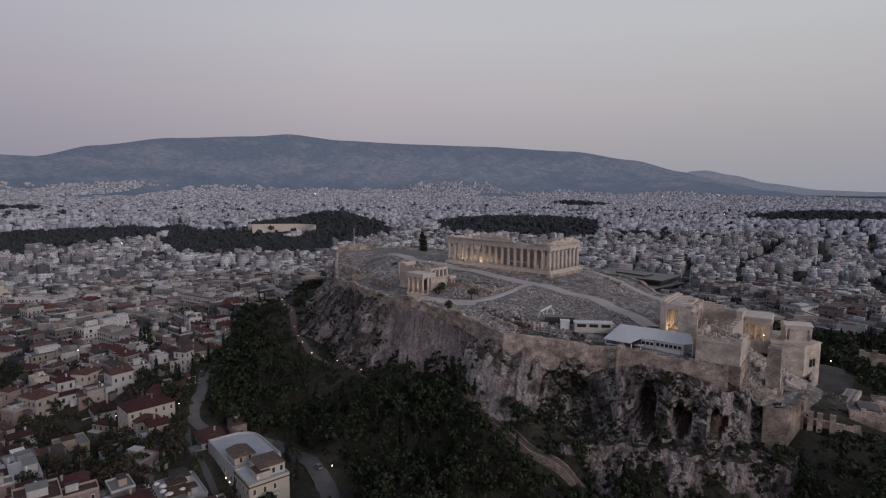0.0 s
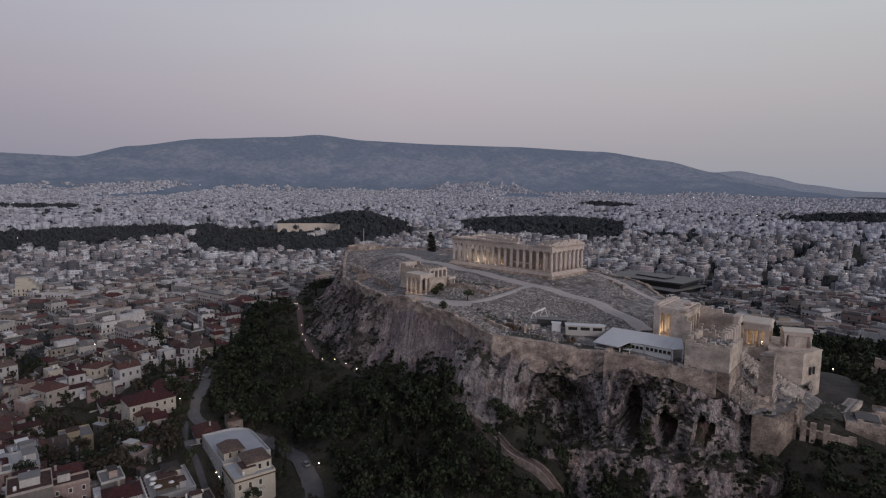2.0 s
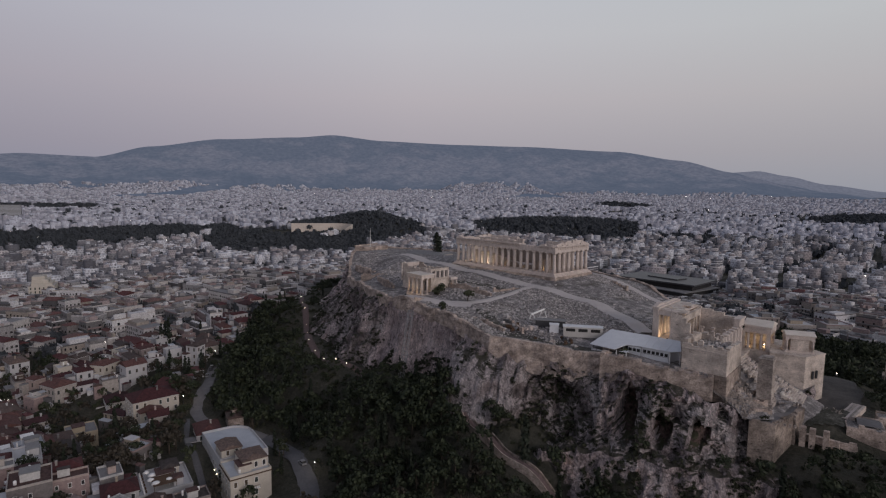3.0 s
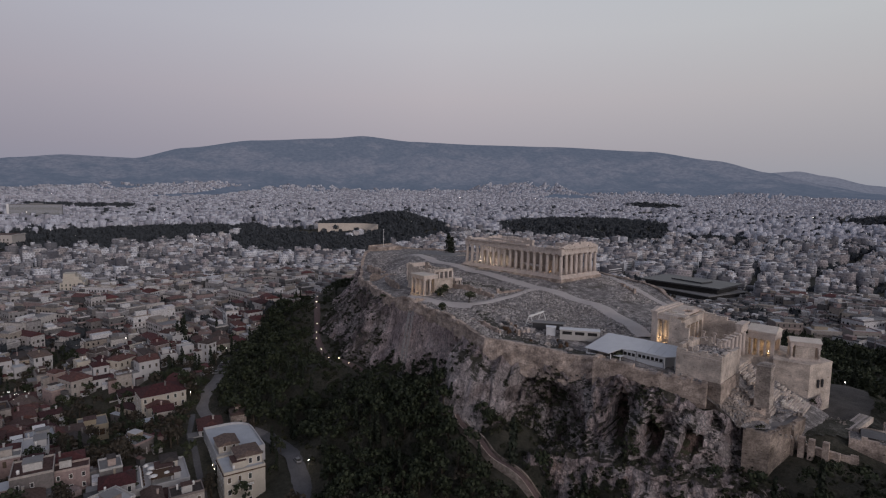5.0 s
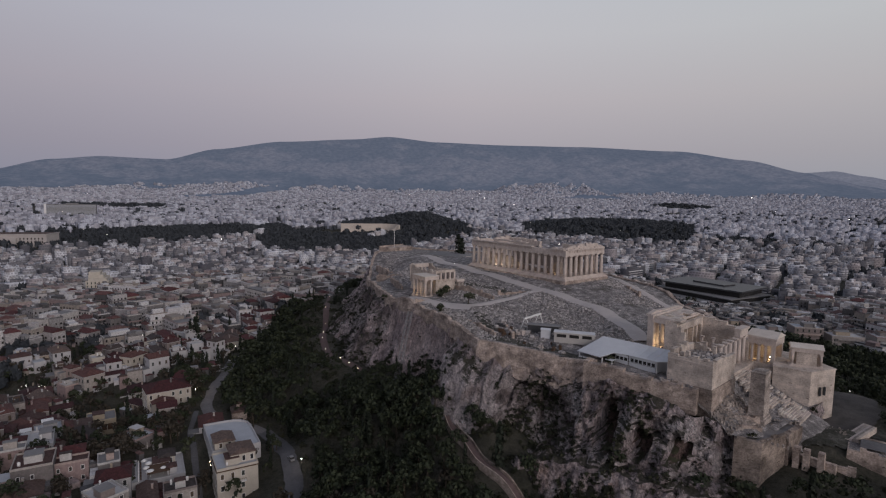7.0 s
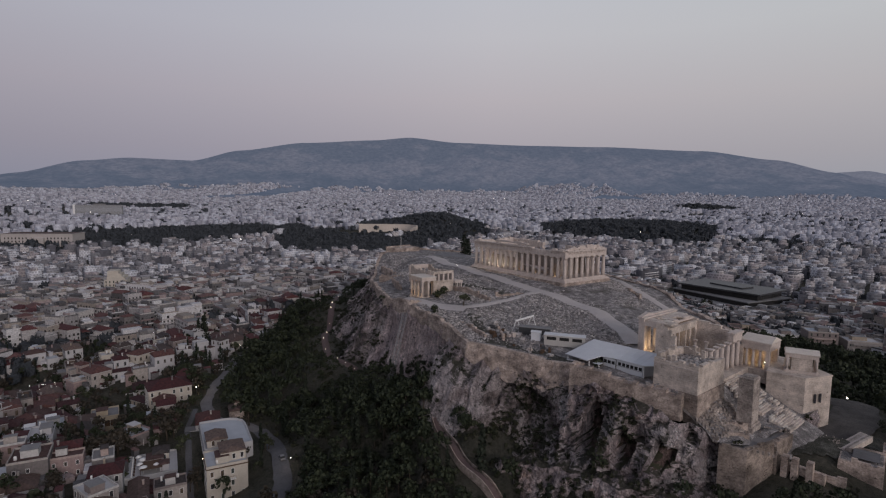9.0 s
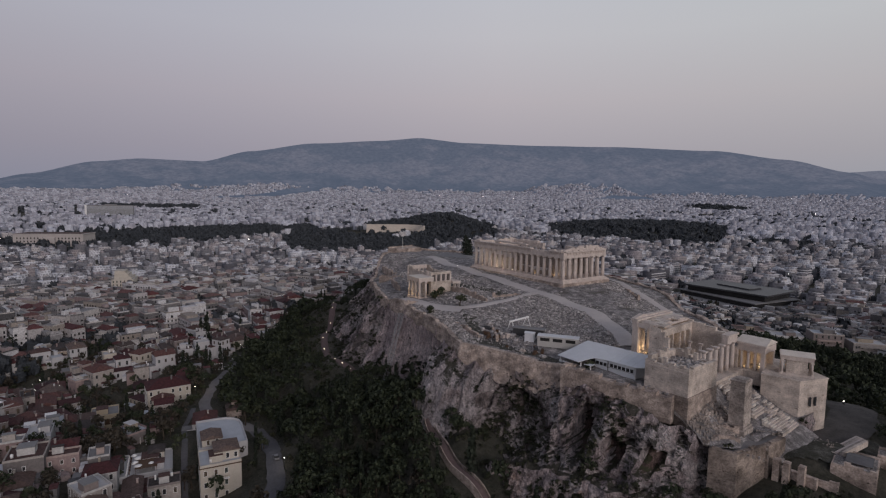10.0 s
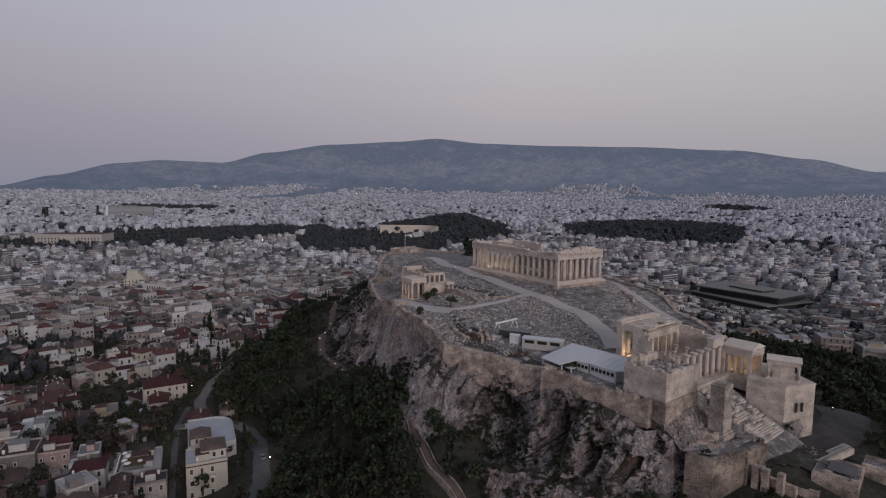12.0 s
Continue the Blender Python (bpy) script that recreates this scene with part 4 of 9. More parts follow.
def ramparts():
    """The circuit wall on the rim, thick rough masonry with a worn, stepped top and a ragged foot."""
    samples = closed_samples(RIM, (WALL_DROP,), 1.0)
    n, thick, rows = len(samples), 2.0, 9
    s = Shape()
    ring = []
    for i, (x, y, drop) in enumerate(samples):
        nx, ny = outward(samples, i, 1)
        z = top(x, y)
        bay = 0.35 * round(2.4 * fbm(x / 14, y / 14, 31, 2))
        crest = z + 0.8 + 0.35 * fbm(x / 3, y / 3, 11, 3) + 0.6 * round(2.6 * fbm(x / 11, y / 11, 4, 2))
        foot = z - drop - 1.5 - 1.5 * fbm(x / 5, y / 5, 41, 3)
        column = []
        for k in range(rows):
            q = k / (rows - 1)
            zz = foot + (crest - foot) * q
            o = 1.1 - 0.7 * q + bay + 0.28 * fbm(x / 2.2, y / 2.2, zz / 1.6, 3, 0.6) + 0.16 * noise.cell((x / 1.7, y / 1.7, zz / 1.1)) + 0.22 * round(2.4 * fbm(x / 6, y / 6, zz / 3 + 7, 2))
            column.append((x + nx * o, y + ny * o, zz))
        back = thick - 0.6
        column += [(x - nx * back, y - ny * back, crest - 0.1), (x - nx * back, y - ny * back, z - 1.5)]
        ring.append(column)
    m = rows + 2
    skip = [(-122, 82.5, -96, 24), (-97, 92, -65, 76)]
    for i in range(n):
        x, y = samples[i][:2]
        if any(x0 < x < x1 and y0 < y < y1 for x0, y1, x1, y0 in skip):
            continue
        a, b = ring[i], ring[(i + 1) % n]
        s.add(a + b, [(k, m + k, m + k + 1, k + 1) for k in range(m - 1)], 0)
    return single("circuit_wall", s.mesh("circuit_wall", "rampart"), "tall ancient circuit wall of tawny stone blocks with worn crest", "wall", "structure")


ramparts()


def strip(name, points, width, material, height, label, category, lift=0.12, step=1.5, kind="structure", kerb=0.0):
    """A path or road laid over the land along a line of points."""
    pts = []
    for (x0, y0), (x1, y1) in zip(points, points[1:]):
        m = max(1, round(math.hypot(x1 - x0, y1 - y0) / step))
        pts += [(x0 + (x1 - x0) * k / m, y0 + (y1 - y0) * k / m) for k in range(m)]
    pts.append(points[-1])
    for _ in range(6):
        pts = [pts[0]] + [((a[0] + 2 * b[0] + c[0]) / 4, (a[1] + 2 * b[1] + c[1]) / 4) for a, b, c in zip(pts, pts[1:], pts[2:])] + [pts[-1]]
    verts, faces, across = [], [], 5
    for i, (x, y) in enumerate(pts):
        (ax, ay), (bx, by) = pts[max(i - 1, 0)], pts[min(i + 1, len(pts) - 1)]
        d = math.hypot(bx - ax, by - ay) or 1
        nx, ny = -(by - ay) / d, (bx - ax) / d
        mid = height(x, y)
        w = width * (1 + 0.12 * noise.noise((x / 6, y / 6, 8)))
        for k in range(across):
            u = (k / (across - 1) - 0.5) * w
            px, py = x + nx * u, y + ny * u
            z = 0.7 * mid + 0.3 * height(px, py) + lift - (0.5 if k in (0, across - 1) else 0)
            verts.append((px, py, z))
    for i in range(len(pts) - 1):
        for k in range(across - 1):
            a = i * across + k
            faces.append((a, a + 1, a + across + 1, a + across))
    s = Shape().add(verts, faces, 0, True)
    return single(name, s.mesh(name, material), label, category, kind)


PROCESSION = [(-67, 52.5), (-60, 45), (-46, 33.5), (-30, 26.5), (-14, 23), (2, 20.5), (26, 17.5), (54, 10.5), (77, 5), (100, -2), (120, -9)]
strip("processional_path", PROCESSION, 7.6, "path_clay", top, "pale trodden path across the summit", "path", lift=0.45)
strip("temple_path", [(0, 22), (1.5, 41), (0.5, 57), (4, 64.5), (15, 70)], 4.4, "path_clay", top, "pale trodden path between the temples", "path", lift=0.42)
strip("forecourt", [(3, 66), (13, 71), (24, 73.5), (36, 73)], 8.5, "path_clay", top, "pale trodden forecourt before the porch temple", "path", lift=0.36)
strip("south_path", [(-60, -2.5), (-47, -10.5), (-35, -14.5), (-19, -22), (-6, -34), (20, -44), (60, -50)], 4.6, "path_clay", top, "pale path along the southern rim", "path", lift=0.5)

strip("yard_soil", [(-63, 80.5), (-50, 81.5), (-36, 84.5), (-24, 87)], 7.0, "stony_turf", top, "dark overgrown soil between the huts and the rampart", "ground", lift=0.1)
strip("scrub_ground", [(-26, 79), (-12, 75), (-4, 69)], 9.0, "stony_turf", top, "dark weedy ground strewn with stones", "ground", lift=0.06)
strip("ruin_field", [(9, 33), (25, 31), (44, 34)], 17.0, "stony_turf", top, "dark sunken field of foundations beside the temples", "ground", lift=0.06)

# ---- the marble temples ----
def doric_column(name, h, r0, r1, sides=32, flute=0.06, material="marble"):
    s = Shape()
    shaft = h - 0.09 * h
    prof = [(r0 - (r0 - r1) * t - 0.02 * r0 * (-(t * (1 - t)) * 2), shaft * t) for t in (0, 0.25, 0.5, 0.75, 1)]
    s.lathe(prof, sides, flute=flute)
    s.lathe([(r1, shaft), (r1 * 1.12, shaft + 0.02 * h), (r1 * 1.38, shaft + 0.045 * h)], 16)
    a = r1 * 1.42
    s.box(-a, a, -a, a, shaft + 0.045 * h, h)
    return s.mesh(name, material)


def ionic_column(name, h, r):
    s = Shape()
    s.lathe([(r * 1.4, 0), (r * 1.4, 0.15), (r * 1.15, 0.28), (r, 0.4)], 16)
    s.lathe([(r, 0.4), (r * 0.95, h * 0.6), (r * 0.85, h - 0.55)], 24, flute=0.05)
    s.box(-r * 1.35, r * 1.35, -r * 1.0, r * 1.0, h - 0.55, h - 0.18)
    s.box(-r * 1.2, r * 1.2, -r * 1.2, r * 1.2, h - 0.18, h)
    return s.mesh(name, "marble")


def bar(x0, x1, y0, y1, z0, z1, name, material="marble", taper=0.0):
    return Shape().box(x0, x1, y0, y1, z0, z1, taper=taper).mesh(name, material)


def ragged_wall(s, x0, x1, y, thick, z0, heights, along="x", course=0.52, seed=1):
    """A ruined ashlar wall: one prism whose top is stepped in courses between given heights."""
    rnd = random.Random(seed)
    n = max(2, int((x1 - x0) / 1.3))
    line = [(x0, z0)]
    for k in range(n):
        t = k / (n - 1) * (len(heights) - 1)
        i = min(int(t), len(heights) - 2)
        h = heights[i] + (heights[i + 1] - heights[i]) * (t - i)
        h = max(course, round(h / course) * course + rnd.choice((0, 0, 0, course, -course)))
        a, b = x0 + (x1 - x0) * k / n, x0 + (x1 - x0) * (k + 1) / n
        line += [(a, z0 + h), (b, z0 + h + 0.01)]
    line.append((x1, z0))
    m, w = len(line), thick / 2
    pts = [(u, y + o, z) if along == "x" else (y + o, u, z) for o in (-w, w) for u, z in line]
    return s.add(pts, [tuple(range(m)), tuple(range(2 * m - 1, m - 1, -1))] + [(i, m + i, m + (i + 1) % m, (i + 1) % m) for i in range(m)])


def parthenon():
    base = 58.1
    t = thing("great_temple", (31.0, -11.5, base), math.radians(-4.9), label="large ruined Doric temple of honey-coloured marble, floodlit among its columns", category="temple")
    L, W = 34.75, 15.44
    for k in range(3):
        e = 1.4 - 0.7 * k
        part("step", Shape().box(-L - e, L + e, -W - e, W + e, 0.55 * k, 0.55 * (k + 1) + (0.0 if k < 2 else 0.0)).mesh("step", "marble"), t, at=(0, 0, 0.002 * k))
    for k in range(4):
        e = 1.5 + 0.2 * k
        part("foundation_course", Shape().box(-L - e, L + 1.6 + 0.05 * k, -W - e, W + e, -0.55 * (k + 1), -0.55 * k).mesh("foundation_course", "rampart"), t, "weathered limestone foundation course", at=(0, 0, -0.002 * k))
    col = doric_column("column", 10.43, 0.95, 0.74)
    fx, fy = L - 0.95, W - 0.95
    spots = [(-fx + 2 * fx * i / 16, sy * fy) for i in range(17) for sy in (1, -1)] + [(sx * fx, -fy + 2 * fy * i / 7) for i in range(1, 7) for sx in (1, -1)]
    for k, (x, y) in enumerate(spots):
        if y == -fy and 7 <= round((x + fx) / (2 * fx) * 16) <= 9:
            continue
        part("column", col, t, at=(x, y, 1.65), turn=0.13 * k)
    inner = doric_column("inner_column", 9.6, 0.8, 0.62)
    for sx in (1, -1):
        for i in range(6):
            part("inner_column", inner, t, at=(sx * 27.4, -9.6 + 3.84 * i, 2.2))
    z = 1.65 + 10.43
    beam_x, beam_y = bar(-2.11, 2.11, -0.9, 0.9, 0, 1.35, "architrave"), bar(-0.9, 0.9, -2.06, 2.06, 0, 1.35, "architrave")
    frz_x, frz_y = bar(-2.11, 2.11, -0.8, 0.8, 0, 1.35, "frieze"), bar(-0.8, 0.8, -2.06, 2.06, 0, 1.35, "frieze")
    tri = Shape()
    for q in (-0.28, 0, 0.28):
        tri.box(q - 0.11, q + 0.11, -0.97, 0.97, 0, 1.3)
    tri = tri.mesh("triglyph", "marble")
    rnd = random.Random(5)

    def run(axis, fixed, half, count, gaps, cornice_gap):
        for i in range(count):
            c = -half + (i + 0.5) * 2 * half / count
            if i in gaps:
                continue
            pos = (c, fixed, z) if axis == "x" else (fixed, c, z)
            part("architrave", beam_x if axis == "x" else beam_y, t, at=pos)
            part("frieze", frz_x if axis == "x" else frz_y, t, at=(pos[0], pos[1], z + 1.352))
            for q in (-1, 0):
                o = c + q * half / count
                part("triglyph", tri, t, at=(o, fixed, z + 1.355) if axis == "x" else (fixed, o, z + 1.355), turn=0 if axis == "x" else math.pi / 2)
            if i not in cornice_gap:
                w, h, out = half / count + 0.02, rnd.choice((0.6, 0.6, 0.95, 0.6, 1.2)), 1.75
                sh = Shape()
                sign = 1 if fixed > 0 else -1
                lo, hi = (-0.8, out) if sign > 0 else (-out, 0.8)
                if axis == "x":
                    sh.box(-w, w, lo, hi, 0, 0.55).box(-w * rnd.uniform(0.5, 1), w * rnd.uniform(0.5, 1), lo + 0.3, hi - 0.9, 0.552, h)
                else:
                    sh.box(lo, hi, -w, w, 0, 0.55).box(lo + 0.3, hi - 0.9, -w * rnd.uniform(0.5, 1), w * rnd.uniform(0.5, 1), 0.552, h)
                part("cornice", sh.mesh("cornice", "marble"), t, at=(pos[0], pos[1], z + 2.705))

    run("x", fy, fx, 16, (), (2, 3, 4))
    for i in range(6, 12):
        h = rnd.choice((0.6, 0.9, 1.1))
        part("upper_block", bar(-2.0, 2.0, -0.9, 0.7, 0, h, "upper_block"), t, at=(-fx + (i + 0.5) * 2 * fx / 16, fy, z + 3.26 + 0.9))
    run("x", -fy, fx, 16, (6, 7, 8, 9), (4, 5, 10))
    run("y", -fx, fy, 7, (), ())
    run("y", fx, fy, 7, (), (3,))
    for sx in (-1, 1):
        for sy in (-1, 1):
            part("corner_block", bar(-0.95, 0.95, -0.95, 0.95, 0, 2.7, "corner_block"), t, at=(sx * fx, sy * fy, z + 0.004))
            reach = 7.5 if sx < 0 else 5.0
            sh = Shape()
            y0, y1 = sy * (fy + 1.5), sy * (fy + 1.5 - reach)
            h = reach * 0.24
            pts = []
            for x in (-0.55, 0.55):
                pts += [(x, y0, 0), (x, y1, 0), (x, y1, h)]
            sh.add(pts, [(0, 1, 2), (5, 4, 3), (0, 3, 4, 1), (1, 4, 5, 2), (2, 5, 3, 0)])
            part("pediment", sh.mesh("pediment", "marble"), t, at=(sx * (fx + 0.25), 0, z + 3.3))
    low = Shape()
    ragged_wall(low, -14.2, 14.2, -fx - 0.1, 0.9, 0, [0.6, 1.6, 2.5, 1.8, 2.2, 1.2, 0.6], along="y", seed=4)
    part("tympanum", low.mesh("tympanum", "marble"), t, "broken gable wall of stacked blocks", at=(0, 0, z + 3.26))
    walls = Shape()
    ragged_wall(walls, -25, 25, 10.2, 1.3, 1.66, [6, 2.2, 1.8, 2.0, 3.5, 6.0, 6.5, 6.8, 6.5], seed=7)
    part("cella_wall", walls.mesh("cella_wall", "shaded_inner_stone"), t, "broken inner wall of marble courses")
    walls = Shape()
    ragged_wall(walls, -25, 25, -10.2, 1.3, 1.66, [10, 10, 9.4, 9, 8.4, 8.8, 9.4, 10, 10], seed=8)
    part("cella_wall", walls.mesh("cella_wall", "shaded_inner_stone"), t, "broken inner wall of marble courses")
    cross = Shape()
    ragged_wall(cross, -9.5, -2.6, -24.2, 1.6, 1.67, [11.5, 11.5], along="y", seed=2)
    ragged_wall(cross, 2.6, 9.5, -24.2, 1.6, 1.67, [11.5, 11.5], along="y", seed=3)
    cross.box(-25, -23.4, -3, 3, 11.0, 13.2)
    part("door_wall", cross.mesh("door_wall", "shaded_inner_stone"), t)
    part("inner_beam", Shape().box(-28.2, -26.6, -10.6, 10.6, 11.8, 13.4).mesh("inner_beam", "marble"), t)
    part("inner_beam", Shape().box(26.6, 28.2, -10.6, 10.6, 11.8, 13.0).mesh("inner_beam", "marble"), t)
    scaff = Shape()
    for i in range(7):
        scaff.box(8 + i * 1.8, 8.08 + i * 1.8, -3, -2.92, 1.66, 9)
    for k in range(4):
        scaff.box(8, 19, -3.0, -2.9, 3 + k * 1.9, 3.1 + k * 1.9)
    part("scaffold", scaff.mesh("scaffold", "iron"), t, "thin dark scaffold inside the temple")
    return t


parthenon()


def erechtheion():
    t = thing("porch_temple", (34.8, 56.3, 52.2), math.radians(-8), label="small Ionic marble temple with a tall north porch of slender columns", category="temple")
    # local origin: x from -2 to 20, y from -8.2 to 3
    part("podium", bar(-2.4, 20.4, -8.6, 3.4, -2.5, 0.6, "podium", "marble_wall"), t)
    part("west_wall", Shape().box(-2, -1.2, -8.2, 3, 0.6, 7.0).box(-2, -1.2, -8.2, 3, 10.2, 11.4).mesh("west_wall", "marble_wall"), t)
    for k in range(5):
        y = -7.9 + 2.65 * k
        part("wall_pillar", bar(-2.05, -1.15, y - 0.42, y + 0.42, 7.0, 10.2, "wall_pillar"), t)
    part("north_wall", ragged_wall(Shape(), -1.2, 20, 2.6, 0.8, 0.6, [10.4, 10.6, 10.4, 10.2, 12.2], seed=11).mesh("north_wall", "marble_wall"), t)
    part("south_wall", ragged_wall(Shape(), -1.2, 20, -7.8, 0.8, 0.6, [10.4, 10.4, 9.4, 9.4, 12.2], seed=12).mesh("south_wall", "marble_wall"), t)
    col = ionic_column("column", 6.6, 0.36)
    for k in range(6):
        part("column", col, t, at=(20.6, -7.9 + 2.2 * k, 3.6))
    part("east_entablature", bar(20.0, 21.2, -8.4, 3.5, 10.2, 12.0, "east_entablature"), t)
    # north porch
    part("porch_floor", bar(-5.3, 6.0, 3.4, 11.2, -1.8, 0.35, "porch_floor", "marble_wall"), t)
    tall = ionic_column("porch_column", 7.5, 0.56)
    for x in (-4.5, -1.25, 2.0, 5.2):
        part("porch_column", tall, t, at=(x, 10.5, 0.35))
    for x in (-4.5, 5.2):
        part("porch_column", tall, t, at=(x, 7.3, 0.35))
    ent = Shape().box(-5.1, 5.8, 9.9, 11.1, 7.85, 9.3).box(-5.1, -3.9, 3.4, 9.9, 7.85, 9.3).box(4.6, 5.8, 3.4, 9.9, 7.85, 9.3)
    part("porch_entablature", ent.mesh("porch_entablature", "marble"), t)
    part("porch_roof", Shape().box(-5.4, 6.1, 3.3, 11.4, 9.302, 9.65).mesh("porch_roof", "pale_marble"), t)
    part("porch_door", bar(0.0, 2.6, 3.02, 3.1, 0.6, 5.6, "porch_door", "dark_panel"), t)
    # south porch with its figures, kept as plain tapered posts
    part("south_podium", bar(-3.5, 2.2, -12.5, -8.6, -1.5, 3.2, "south_podium", "marble_wall"), t)
    post = Shape().lathe([(0.3, 0), (0.36, 0.5), (0.28, 1.3), (0.34, 1.8), (0.2, 2.05), (0.24, 2.3)], 10).mesh("porch_post", "marble")
    for x, y in ((-3.1, -12.1), (-1.5, -12.1), (0.2, -12.1), (1.8, -12.1), (-3.1, -9.8), (1.8, -9.8)):
        part("porch_post", post, t, at=(x, y, 3.2))
    part("south_porch_roof", bar(-3.6, 2.3, -12.6, -8.3, 5.5, 6.6, "south_porch_roof"), t)


erechtheion()


def propylaea():
    t = thing("gateway", (-84, 48, 46.5), label="ruined marble gateway with lit Doric columns and a roofed eastern porch", category="gateway")
    # eastern porch
    col = doric_column("east_column", 8.6, 0.77, 0.6, 24)
    for k in range(6):
        part("east_column", col, t, at=(12.0, 9.2 - 3.9 * k, 3.4))
    part("porch_floor", bar(1.5, 14, -11.5, 11, -1.0, 3.4, "porch_floor", "marble_wall"), t)
    part("east_entablature", Shape().box(11.1, 13, -11.3, 10.4, 12.0, 14.0).box(10.9, 13.4, -11.6, 10.7, 14.002, 14.5).mesh("east_entablature", "marble"), t)
    gable = Shape()
    pts = [(x, y, z) for x in (11.8, 13.2) for y, z in ((-11.6, 14.5), (10.7, 14.5), (10.7, 14.7), (6, 15.6), (3, 15.0), (-6, 14.9), (-11.6, 14.7))]
    gable.add(pts, [(0, 1, 2, 3, 4, 5, 6), (13, 12, 11, 10, 9, 8, 7), (1, 8, 9, 2), (2, 9, 10, 3), (3, 10, 11, 4), (4, 11, 12, 5), (5, 12, 13, 6), (6, 13, 7, 0)])
    part("broken_gable", gable.mesh("broken_gable", "marble"), t)
    rnd = random.Random(24)
    beam = Shape().box(-0.35, 0.35, -10.9, 10.0, 12.7, 13.3).mesh("ceiling_beam", "marble")
    for x in (4.9, 7.3, 9.7):
        part("ceiling_beam", beam, t, at=(x, 0, 0))
    slab = [Shape().box(-1.17, 1.17, -0.78, 0.78, -0.2, h, taper=0.05).mesh("roof_slab", m) for h, m in ((0.2, "pale_marble"), (0.32, "marble"), (0.26, "marble_wall"))]
    for i in range(4):
        for j in range(13):
            y = -10.4 + 1.62 * j
            if (i == 0 and y < 4.5) or (i == 1 and rnd.random() < 0.3 and y < 6) or rnd.random() < 0.08:
                continue
            part("roof_slab", rnd.choice(slab), t, at=(3.4 + 2.38 * i, y, 13.5 + rnd.uniform(0, 0.16)), turn=rnd.uniform(-0.03, 0.03))
    part("north_pillar", bar(10.9, 13.0, 8.4, 10.2, 3.4, 12.0, "north_pillar"), t)
    n_wall = ragged_wall(Shape(), 0.5, 7.0, 9.6, 1.2, 0, [10.6, 12.6, 13.2], seed=21)
    part("side_lintel", bar(7.0, 11.1, 9.0, 10.2, 12.0, 13.3, "side_lintel"), t)
    part("north_wall", n_wall.mesh("north_wall", "marble_wall"), t)
    s_wall = ragged_wall(Shape(), -10, 10.9, -10.6, 1.2, 0, [10.6, 11.4, 12.4, 13.0, 13.2], seed=22)
    part("south_wall", s_wall.mesh("south_wall", "marble_wall"), t)
    for y0, y1 in ((-10, -8.5), (-6.0, -4.9), (-2.6, -2.0), (2.0, 2.6), (4.9, 6.0), (8.4, 9.0)):
        part("gate_pier", bar(3.0, 4.4, y0, y1, 0, 10.2, "gate_pier", "marble_wall"), t)
    part("gate_lintel", bar(3.0, 4.4, -10, 9, 10.202, 12.4, "gate_lintel", "marble_wall"), t)
    # western hall
    part("west_floor", bar(-13.5, 1.5, -11.6, 10.6, -4, 0.0, "west_floor", "marble_wall"), t)
    full = doric_column("west_column", 8.8, 0.78, 0.6, 24)
    for k, y in enumerate((9.2, 5.4, 1.6, -2.6, -6.4, -10.2)):
        part("west_column", full, t, at=(-10.2, y, 0.0))
    slim = ionic_column("inner_column", 7.2, 0.48)
    for k in range(3):
        part("inner_column", slim, t, at=(-6.5 + 3.6 * k, -4.2, 0.0))
    for k in range(2):
        part("inner_column", slim, t, at=(-6.5 + 3.6 * k, 3.6, 0.0))
    part("west_architrave", Shape().box(-11.1, -9.3, -11.2, -4.2, 8.8, 10.9).box(-11.5, -9.1, -11.4, -4.0, 10.902, 11.6).mesh("west_architrave", "marble"), t)
    # southern wing
    part("wing_floor", bar(-19.6, -11.0, -21, -11.0, -4, 0.25, "wing_floor", "marble_wall"), t)
    wing = doric_column("wing_column", 5.9, 0.5, 0.4, 24)
    for x in (-12.4, -14.4, -16.4):
        part("wing_column", wing, t, at=(x, -12.2, 0.25))
    part("wing_pillar", bar(-19.2, -18.1, -12.9, -11.6, 0.25, 6.15, "wing_pillar"), t)
    part("wing_pillar", bar(-19.2, -18.1, -20, -19, 0.25, 6.15, "wing_pillar"), t)
    part("wing_wall", Shape().box(-19, -11.5, -20.4, -19.4, 0.25, 6.2).box(-11.5, -10.4, -20.4, -11.2, 0.25, 6.9).mesh("wing_wall", "marble_wall"), t)
    part("wing_entablature", Shape().box(-19.4, -11.2, -13.0, -11.5, 6.15, 8.0).box(-19.8, -11.2, -13.2, -11.2, 8.002, 8.6).box(-19.4, -18, -20.2, -13.0, 6.15, 8.2).mesh("wing_entablature", "marble"), t)
    part("wing_roof", Shape().gable(-19.5, -10.8, -20.0, -11.6, 8.604, 1.7, hip=0.2, over=0.2).mesh("wing_roof", "pale_marble"), t)


propylaea()


